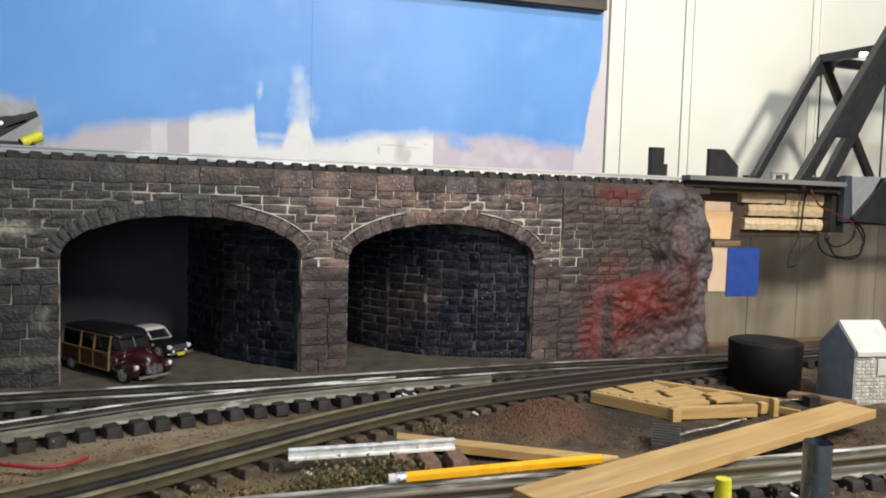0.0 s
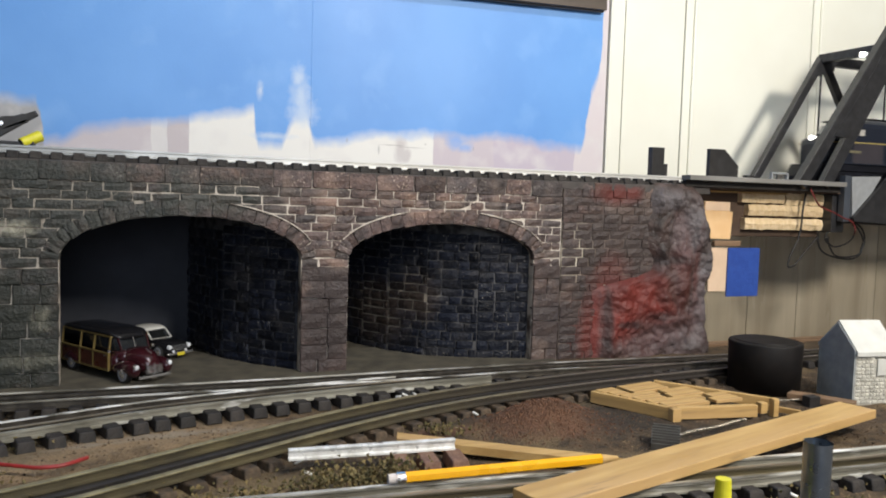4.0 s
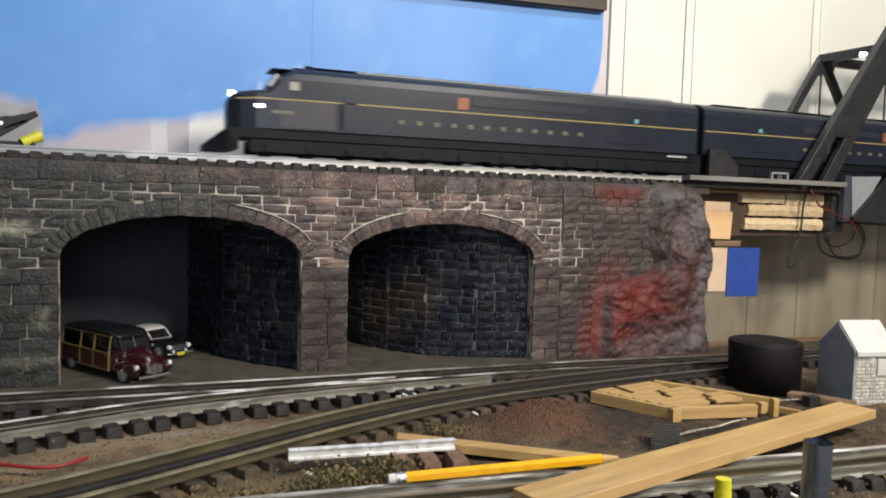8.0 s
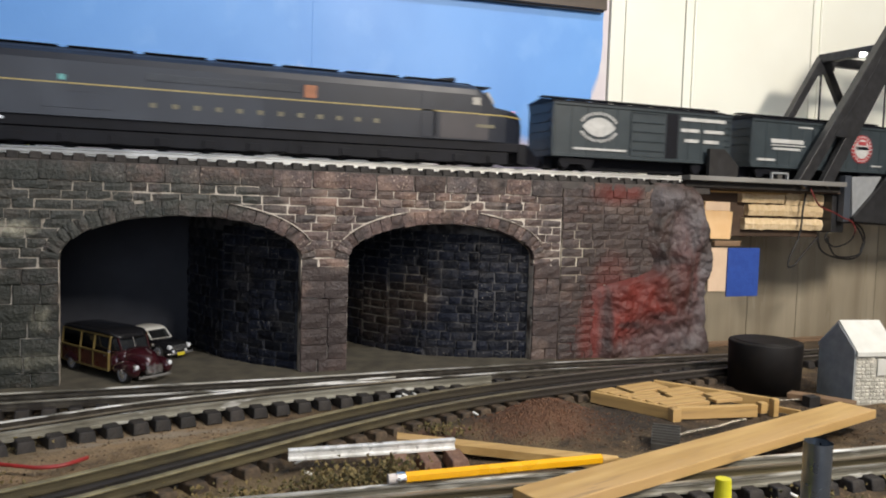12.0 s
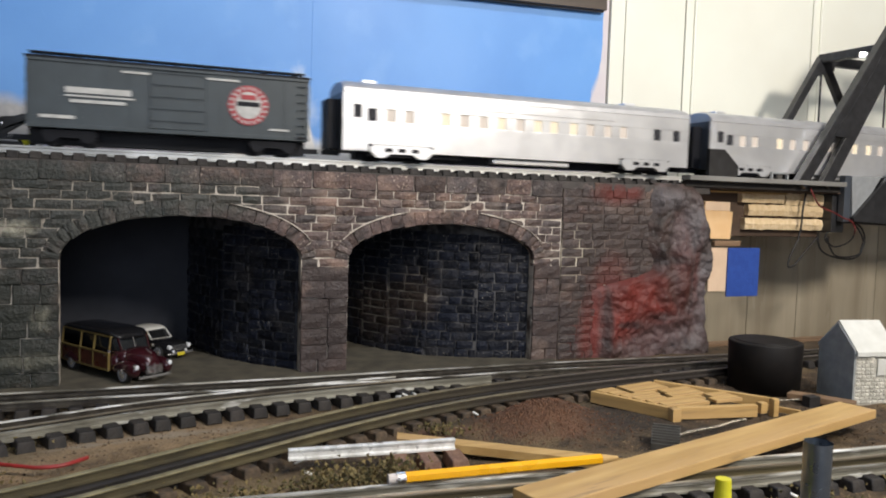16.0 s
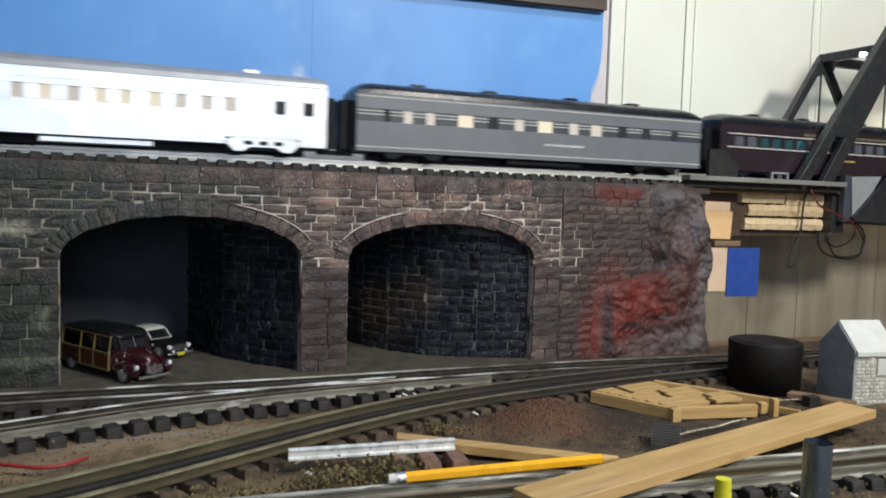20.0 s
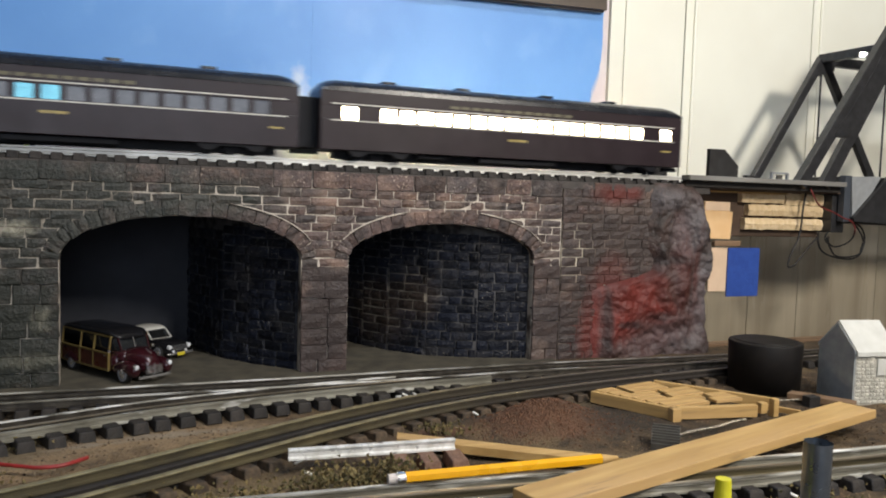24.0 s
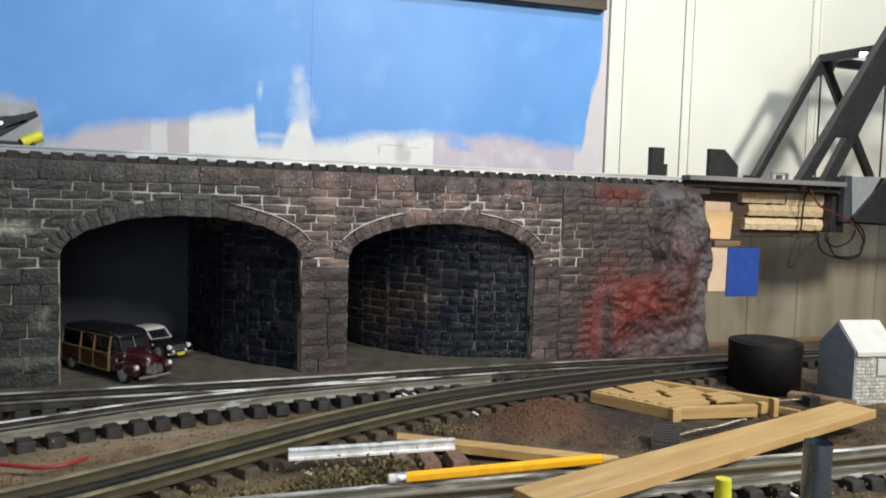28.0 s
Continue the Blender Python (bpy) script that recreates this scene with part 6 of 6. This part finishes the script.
            part("lettering_bar", box(0.0, 0.055, y0, y1, 0.0275, 0.0300), M["letter"], car)
    if style in ("tuscan", "lit"):
        for s in (-1, 1):
            y0, y1 = sorted((s * hw, s * (hw + 0.0005)))
            for z in (0.0410, 0.0585):
                part("pale_stripe", box(-h + 0.012, h - 0.012, y0, y1, z, z + 0.0012), M["stripe_pale"], car)
            for k in range(12):
                part("lettering_block", box(-0.085 + 0.0132 * k, -0.075 + 0.0132 * k, y0, y1, 0.0622, 0.0655), M["gold_dim"], car)
            part("marking_bar", box(-0.012, 0.012, y0, y1, 0.0300, 0.0325), M["gold"], car)
            part("marking_bar", box(h - 0.030, h - 0.016, y0, y1, 0.0285, 0.0305), M["gold"], car)
    # ends, floor, roof
    for e in ends:
        s = math.copysign(1, e)
        x0, x1 = sorted((e, e - s * 0.003))
        part("end_wall", box(x0, x1, -hw + 0.0026, hw - 0.0026, z0, ze), M["two_tone_dark"] if style == "silver" else side, car)
        x0, x1 = sorted((e, e + s * 0.013))
        part("diaphragm", box(x0, x1, -0.0145, 0.0145, 0.012, 0.066, 0.001), M["loco_black"], car, "black folding gangway")
    # deep black sill added as the shadow under the coach
    part("centre_sill", box(-h + 0.02, h - 0.02, -0.010, 0.010, 0.0025, 0.0104), M["loco_black"], car)
    part("floor", box(-h + 0.003, h - 0.003, -hw + 0.0026, hw - 0.0026, z0, z0 + 0.002), M["loco_black"], car)
    sec = coach_section(z0, ze, zt, hw + 0.0006)
    rings = [[(x, y, ze + (z - ze) * k) for y, z in sec] for x, k in (((-h, 0.86), (-h + 0.006, 1.0), (h - 0.006, 1.0), (h, 0.86)) if style == "silver" else ((-h, 0.35), (-h + 0.004, 0.68), (-h + 0.010, 0.88), (-h + 0.020, 1.0), (h - 0.020, 1.0), (h - 0.010, 0.88), (h - 0.004, 0.68), (h, 0.35)))]
    part("roof", loft(rings), roof, car, smooth=False)
    for x in ((-h + 0.035, h - 0.075) if style == "silver" else (-0.15, -0.06, 0.05, 0.14)):
        part("roof_vent", box(x - 0.008, x + 0.008, -0.008, 0.008, zt - 0.0015, zt + 0.0028, 0.001), roof if style != "silver" else M["silver"], car)
    # underbody
    part("equipment_box", box(-0.045, 0.055, -0.026, 0.026, 0.0040, 0.0100, 0.001), trk if style == "silver" else M["loco_black"], car)
    part("equipment_box", box(-0.12, -0.085, -0.025, 0.025, 0.0055, 0.0100, 0.001), M["loco_black"], car)
    for e in (-1, 1):
        truck(car, e * (h - 0.066), trk, 0.036, (-0.022, 0.0, 0.022) if style != "silver" else (-0.024, 0.024), 0.0175, 0.0078 if style == "silver" else 0.002)
        part("coupler", box(*sorted((e * (h - 0.004), e * (h + 0.016))), -0.004, 0.004, 0.006, 0.011), M["loco_black"], car)
    if style == "lit":
        part("marker_lamp", cyl((h + 0.0002, -0.024, 0.055), (h + 0.003, -0.024, 0.055), 0.002, seg=10), M["emblem_red"], car)
    return car


def build_boxcar(name, label, ln, oval):
    car = thing(name, label, "model train car", pose(0, 0.04, RAIL_TOP), "passing train")
    h, hw = ln / 2, 0.0315
    z0, ze, zt = 0.0170, 0.0820, 0.0880
    part("body", box(-h, h, -hw + 0.001, hw - 0.001, z0, ze, 0.0006), M["boxcar"], car)
    r = [(-hw - 0.0005, ze - 0.001), (hw + 0.0005, ze - 0.001), (hw + 0.0005, ze + 0.0008), (0, zt), (-hw - 0.0005, ze + 0.0008)]
    part("roof", loft([[(-h - 0.001, y, z) for y, z in r], [(h + 0.001, y, z) for y, z in r]]), M["loco_black"], car)
    part("roof_walk", box(-h, h, -0.006, 0.006, zt + 0.0012, zt + 0.0026), M["loco_black"], car)
    for k in range(9):
        x = -h + ln * (k + 0.5) / 9
        part("roof_rib", beam((x, -hw, ze + 0.0014), (x, 0, zt + 0.0006), 0.002, 0.0012), M["loco_black"], car)
    for s in (-1, 1):
        y0, y1 = sorted((s * (hw - 0.001), s * (hw + 0.0006)))
        yy0, yy1 = sorted((s * (hw + 0.0007), s * (hw + 0.0022)))
        yl0, yl1 = sorted((s * (hw - 0.0010), s * (hw - 0.0004)))
        part("side_sill", box(-h, h, y0, y1, z0, z0 + 0.004, 0.0003), M["boxcar"], car)
        part("top_sill", box(-h, h, y0, y1, ze - 0.004, ze - 0.0012, 0.0003), M["boxcar"], car)
        for k in range(13):
            x = -h + 0.004 + (ln - 0.008) * k / 12
            if abs(x - 0.002) > 0.028:
                part("side_rib", box(x - 0.0006, x + 0.0006, *sorted((s * (hw - 0.001), s * (hw - 0.0003))), z0 + 0.004, ze - 0.004), M["boxcar"], car)
        dr = part("door", box(-0.024, 0.028, y0, yy1, z0 + 0.0045, ze - 0.005, 0.0005), M["boxcar"], car)
        for k in range(5):
            z = z0 + 0.012 + 0.0115 * k
            part("door_rib", box(-0.022, 0.026, *sorted((s * (hw + 0.0023), s * (hw + 0.0026))), z, z + 0.0012), M["boxcar"], dr)
        if oval:
            # flush black panel stands for the unlit inside of the doorway
            part("door_opening", box(0.0285, 0.0480, *sorted((s * (hw - 0.001), s * (hw - 0.0001))), z0 + 0.0045, ze - 0.005), M["loco_black"], car, "black panel for the shade inside the open doorway")
        part("ladder", box(h - 0.013, h - 0.003, yy0, yy1, z0 + 0.002, z0 + 0.004), M["loco_black"], car)
        for k in range(7):
            part("ladder_rung", box(h - 0.012, h - 0.003, yy0, yy1, z0 + 0.008 + 0.008 * k, z0 + 0.0087 + 0.008 * k), M["boxcar"], car)
        yb0, yb1 = sorted((s * (hw - 0.0002), s * (hw + 0.0004)))
        if oval:
            bm = bmesh.new()
            cyl((-0.070, yb0, 0.054), (-0.070, yb1, 0.054), 1.0, seg=36, bm=bm)
            for v in bm.verts:
                v.co.x = -0.070 + (v.co.x + 0.070) * 0.0230
                u = abs(v.co.x + 0.070) / 0.0230
                v.co.z = 0.054 + (v.co.z - 0.054) * 0.0115 * max(0.0, 1 - u * u) ** 0.35
            part("oval_emblem", bm, M["letter"], car, "white oval emblem")
            for sg in (-1, 1):
                for k in range(13):
                    a = math.radians(25 + 130 * k / 12) * sg
                    m = Matrix.Translation((-0.070 + 0.0262 * math.cos(a), (yb0 + yb1) / 2, 0.054 + 0.0165 * math.sin(a))) @ Matrix.Rotation(-a + math.pi / 2, 4, "Y")
                    part("emblem_block", box(-0.0013, 0.0013, -0.0003, 0.0003, -0.0018, 0.0018, 0, None, m), M["letter"], car)
            for z, a, b in ((0.0700, 0.052, 0.122), (0.0560, 0.052, 0.080), (0.0560, 0.088, 0.120), (0.0430, 0.058, 0.080), (0.0430, 0.088, 0.112)):
                part("lettering_bar", box(a, b, yb0, yb1, z, z + 0.0042), M["letter"], car)
            part("marking_bar", box(-0.105, -0.03, yb0, yb1, 0.0260, 0.0285), M["letter"], car)
        else:
            bm = cyl((0.069, yb0, 0.050), (0.069, yb1, 0.050), 0.0200, seg=36)
            em = part("round_emblem", bm, M["emblem_red"], car, "red and white round emblem")
            yc0, yc1 = sorted((s * (hw + 0.0005), s * (hw + 0.0009)))
            part("emblem_ring", cyl((0.069, yc0, 0.050), (0.069, yc1, 0.050), 0.0135, seg=32), M["letter"], em, "white centre")
            yd0, yd1 = sorted((s * (hw + 0.0010), s * (hw + 0.0014)))
            part("emblem_band", box(0.0575, 0.0805, yd0, yd1, 0.0490, 0.0535), M["loco_black"], em)
            part("emblem_band", box(0.0610, 0.0770, yd0, yd1, 0.0555, 0.0605), M["emblem_red"], em)
            for k in range(20):
                a = 2 * math.pi * k / 20
                m = Matrix.Translation((0.069 + 0.0172 * math.cos(a), (yc0 + yc1) / 2, 0.050 + 0.0172 * math.sin(a))) @ Matrix.Rotation(-a + math.pi / 2, 4, "Y")
                part("emblem_block", box(-0.0011, 0.0011, -0.0002, 0.0002, -0.0015, 0.0015, 0, None, m), M["letter"], em)
            part("lettering_bar", box(-0.098, -0.041, yb0, yb1, 0.0505, 0.0560), M["letter"], car)
            part("lettering_bar", box(-0.098, -0.038, yb0, yb1, 0.0470, 0.0486), M["letter"], car)
            part("lettering_bar", box(-0.094, -0.046, yb0, yb1, 0.0415, 0.0445), M["letter"], car)
            part("lettering_bar", box(-0.05, 0.06, yb0, yb1, 0.0725, 0.0745), M["letter"], car)
            part("marking_bar", box(-0.12, -0.09, yb0, yb1, 0.0260, 0.0290), M["letter"], car)
            part("marking_bar", box(0.09, 0.11, yb0, yb1, 0.0260, 0.0280), M["letter"], car)
    # deep black sill added as the shadow under the boxcar
    part("centre_sill", box(-h, h, -0.010, 0.010, 0.0030, z0), M["loco_black"], car)
    for e in (-1, 1):
        truck(car, e * (h - 0.036), M["loco_black"], 0.024, (-0.015, 0.015), 0.0155)
        part("coupler", box(*sorted((e * (h - 0.002), e * (h + 0.016))), -0.004, 0.004, 0.006, 0.011), M["loco_black"], car)
        for k in range(5):
            part("end_rib", box(*sorted((e * h, e * (h + 0.001))), -hw + 0.006, hw - 0.006, z0 + 0.008 + 0.011 * k, z0 + 0.012 + 0.011 * k), M["boxcar"], car)
    return car


def build_loco(label, red):
    """A long cab diesel, nose towards -x; x = 0 at its emblem."""
    car = thing("model_locomotive", label, "model locomotive", pose(0, 0.04, RAIL_TOP), "passing train")
    hw, zb, ze, zt = 0.0315, 0.0285, 0.0800, 0.0955
    rear, front = 0.327, -0.2555

    def sec(w, eave, top, low=zb):
        pts = [(-w, low), (-w, low + (eave - low) * 0.5), (-w, eave)]
        n = 10
        for i in range(1, n):
            a = math.pi * i / n
            pts.append((-w * math.cos(a), eave + (top - eave) * math.sin(a) ** 0.75))
        return pts + [(w, eave), (w, low + (eave - low) * 0.5), (w, low)]

    body = [(rear, sec(hw, ze, zt)), (-0.175, sec(hw, ze, zt)), (-0.190, sec(hw, ze, 0.0945)), (-0.196, sec(hw, 0.078, 0.0905)), (-0.204, sec(hw - 0.0005, 0.0755, 0.0870)), (-0.2145, sec(hw - 0.001, 0.0650, 0.0705)), (-0.228, sec(hw - 0.002, 0.0635, 0.0690)), (-0.243, sec(hw - 0.007, 0.0615, 0.0668)), (-0.2515, sec(hw - 0.013, 0.0565, 0.0630)), (front, sec(hw - 0.018, 0.0480, 0.0560))]
    part("car_body", loft([[(x, y, z) for y, z in s] for x, s in body]), M["loco_green"], car, smooth=False)
    roof = [(x, [(y * 0.995, z + 0.0012) for y, z in coach_section(0, ze - 0.004, zt - 0.0005, hw)]) for x in (-0.187, rear - 0.004)]
    part("roof", loft([[(x, y, z) for y, z in s] for x, s in roof]), M["loco_black"], car, "black roof")
    for k in range(7):
        x = -0.14 + 0.068 * k
        part("roof_hatch", box(x - 0.030, x + 0.030, -0.014, 0.014, zt + 0.0002, zt + 0.0014, 0.0004), M["loco_black"], car)
    # pale strip added as the highlight along the near roof edge
    part("roof_rail", box(-0.12, rear - 0.03, -0.0175, -0.0165, zt - 0.0016, zt + 0.0004), M["pale_grey"], car, "thin pale strip for the light along the roof edge")
    part("air_horn", cyl((-0.150, 0.006, zt + 0.002), (-0.172, 0.006, zt + 0.004), 0.0012, 0.0022, 10), M["loco_black"], car)
    part("cab_visor", box(-0.2115, -0.1885, -0.020, 0.020, 0.0905, 0.0920, 0.0005), M["loco_black"], car)
    for s in (-1, 1):
        y0, y1 = sorted((s * hw, s * (hw + 0.0006)))
        part("gold_stripe", box(-0.190, rear - 0.003, y0, y1, 0.0585, 0.0598), M["gold"], car)
        part("gold_stripe", beam((-0.190, s * (hw - 0.0004), 0.0590), (-0.226, s * (hw - 0.0016), 0.0590), 0.0012, 0.0013), M["gold"], car)
        part("gold_stripe", beam((-0.226, s * (hw - 0.0018), 0.0590), (-0.248, s * (hw - 0.0066), 0.0575), 0.0012, 0.0013), M["gold"], car)
        em = part("emblem", box(-0.0065, 0.0065, y0, y1, 0.0625, 0.0755, 0.0002), M["orange_emblem"], car, "orange emblem")
        for k in range(12):
            x = -0.072 + 0.0205 * k
            part("lettering_block", box(x - 0.0030, x + 0.0030, y0, y1, 0.0415, 0.0460), M["gold_dim"], car)
        part("tail_light", box(0.2300, 0.2360, y0, y1, 0.0618, 0.0670, 0.0002), M["teal_lamp"], car, "teal glass light")
        part("intake_screen", box(0.012, 0.16, y0, y1, 0.0670, 0.0745, 0.0002), M["loco_green"], car)
        for k in range(5):
            part("screen_bar", box(0.013, 0.159, *sorted((s * (hw + 0.0007), s * (hw + 0.0011))), 0.0675 + 0.0014 * k, 0.0680 + 0.0014 * k), M["two_tone_dark"], car)
        part("side_window", box(-0.1945, -0.1845, y0, y1, 0.0690, 0.0775, 0.0002), M["windscreen"], car, "pale cab window")
        part("cab_door", box(-0.137, -0.123, y0, y1, 0.0300, 0.0760, 0.0002), M["loco_green"], car)
        part("cab_panel", box(-0.2050, -0.146, *sorted((s * (hw - 0.0012), s * (hw + 0.0003))), 0.0300, 0.0580, 0.0002), M["cab_paint"], car, "lighter cab side")
        part("grab_iron", cyl((-0.1395, s * (hw + 0.002), 0.032), (-0.1395, s * (hw + 0.002), 0.060), 0.0006, seg=6), M["loco_black"], car)
        part("marking_bar", box(-0.2125, -0.190, *sorted((s * (hw - 0.0008), s * (hw + 0.0004))), 0.0440, 0.0475), M["gold_dim"], car)
        # windscreen half, leaning back
        part("windscreen", box(-0.0022, 0.0022, -0.011, 0.011, -0.0075, 0.0075, 0.0004, None, pose(-0.2096, s * 0.0130, 0.0786, 0, 33, 0)), M["windscreen"], car)
        part("louvre", box(0.19, 0.25, y0, y1, 0.036, 0.052, 0.0002), M["loco_green"], car)
    part("headlight", cyl((-0.2455, 0, 0.0640), (-0.2525, 0, 0.0652), 0.0036, seg=18), M["lamp_red"] if red else M["lamp_glow"], car, "glowing nose light")
    part("side_headlight", cyl((-0.2200, -hw + 0.0024, 0.0512), (-0.2290, -hw + 0.0030, 0.0510), 0.0021, seg=12), M["lamp_red"] if red else M["lamp_glow"], car, "glowing marker light")
    part("pilot", loft([[(-0.279, y, z) for y, z in ((-0.018, 0.004), (0.018, 0.004), (0.018, 0.010), (-0.018, 0.010))], [(-0.256, y, z) for y, z in ((-0.027, 0.004), (0.029, 0.004), (0.029, 0.028), (-0.029, 0.028))], [(-0.245, y, z) for y, z in ((-0.029, 0.006), (0.029, 0.006), (0.029, 0.028), (-0.029, 0.028))]]), M["loco_black"], car, "sloping pilot")
    part("under_frame", box(-0.245, rear - 0.004, -0.029, 0.029, 0.0180, 0.0284, 0.0008), M["loco_black"], car)
    for cx in (-0.105, 0.165):
        tk = part("running_gear_frame", box(cx - 0.125, cx + 0.125, -0.012, 0.012, 0.008, 0.0176), M["loco_black"], car)
        for s in (-1, 1):
            y0, y1 = sorted((s * 0.0235, s * 0.0275))
            part("side_frame", box(cx - 0.128, cx + 0.128, y0, y1, 0.0035, 0.0176, 0.0008), M["loco_black"], tk)
            for k in range(6):
                x = cx - 0.108 + 0.0432 * k
                yy0, yy1 = sorted((s * 0.0276, s * 0.0295))
                part("axle_box", box(x - 0.006, x + 0.006, yy0, yy1, 0.0045, 0.0130, 0.0006), M["loco_black"], tk)
        for k in range(6):
            wheelset(tk, cx - 0.108 + 0.0432 * k)
    part("fuel_tank", box(0.0185, 0.0385, -0.027, 0.027, 0.005, 0.0178, 0.001), M["loco_black"], car)
    for s in (-1, 1):
        # silver plate added where the engine's side gives a flash of reflection
        part("step_plate", box(0.282, 0.312, *sorted((s * 0.0296, s * 0.0312)), 0.0230, 0.0252), M["silver"], car, "bright plate added for a reflection flash")
    # black block added to darken the gap between the two engines
    part("rear_steps", box(rear - 0.034, rear + 0.0065, -0.027, 0.027, 0.0035, 0.0283, 0.001), M["loco_black"], car)
    part("rear_diaphragm", box(rear, rear + 0.007, -0.013, 0.013, 0.020, 0.080, 0.0008), M["loco_black"], car)
    return car


TRAIN = []


def build_train():
    """Cars with their distance behind the first emblem."""
    TRAIN.append((build_loco("dark green model diesel locomotive leading the train, gold stripe", False), 0.0, 0))
    TRAIN.append((build_loco("dark green model diesel locomotive facing backwards, gold stripe", True), 0.664, 180))
    TRAIN.append((build_boxcar("model_boxcar", "dark boxcar with a white oval emblem", 0.267, True), 1.0865, 0))
    TRAIN.append((build_boxcar("model_boxcar", "dark boxcar with a red round emblem", 0.262, False), 1.385, 0))
    TRAIN.append((build_coach("model_passenger_car", "silver streamlined model passenger car behind the boxcars", 0.452, "silver"), 1.778, 0))
    TRAIN.append((build_coach("model_passenger_car", "silver streamlined model passenger car", 0.452, "silver"), 2.264, 0))
    TRAIN.append((build_coach("model_passenger_car", "two-tone grey model passenger car with white stripes", 0.456, "two_tone"), 2.750, 0))
    TRAIN.append((build_coach("model_passenger_car", "dark red heavyweight model passenger car with gold stripes", 0.456, "tuscan"), 3.238, 0))
    TRAIN.append((build_coach("model_passenger_car", "dark red last passenger car with brightly lit windows", 0.464, "lit"), 3.721, 0))


def motions():
    """The train runs from right to left along the upper track."""
    run = [(0.0, 1.95), (2.0, 1.548), (4.0, 1.145), (5.5, 0.843), (6.0, 0.741), (6.5, 0.638), (7.0, 0.538), (7.5, 0.441), (8.0, 0.339), (8.5, 0.235), (9.0, 0.134), (9.5, 0.031), (10.0, -0.074), (10.5, -0.181), (11.0, -0.286), (11.5, -0.391), (12.0, -0.498), (12.5, -0.605), (13.5, -0.816), (14.5, -1.028), (15.0, -1.134), (15.5, -1.242), (16.0, -1.351), (16.5, -1.462), (17.0, -1.572), (17.5, -1.687), (18.0, -1.806), (18.5, -1.929), (19.0, -2.055), (19.5, -2.181), (20.0, -2.306), (20.5, -2.431), (21.0, -2.555), (21.5, -2.681), (22.5, -2.934), (23.5, -3.186), (24.0, -3.312), (24.5, -3.437), (25.0, -3.558), (25.5, -3.684), (26.0, -3.810), (26.5, -3.933), (27.0, -4.053), (28.0, -4.300)]
    for car, off, turn in TRAIN:
        walk(car, [(t, pose(s + off, 0.04, RAIL_TOP, 0, 0, turn)) for t, s in run])


build_room()
build_ground()
build_road()
build_viaduct()
build_tunnels()
build_upper_track()
build_lower_tracks()
build_truss()
build_bench_end()
build_woody(pose(-0.0160, 0.0360, 0.0026, 0, 0, -57) @ Matrix.Diagonal((1.06, 1.06, 1.15, 1)))
build_sedan(pose(0.0175, 0.134, 0.0026, 0, 0, -55) @ Matrix.Scale(0.86, 4))
build_clutter()
build_wall_things()
build_train()
motions()
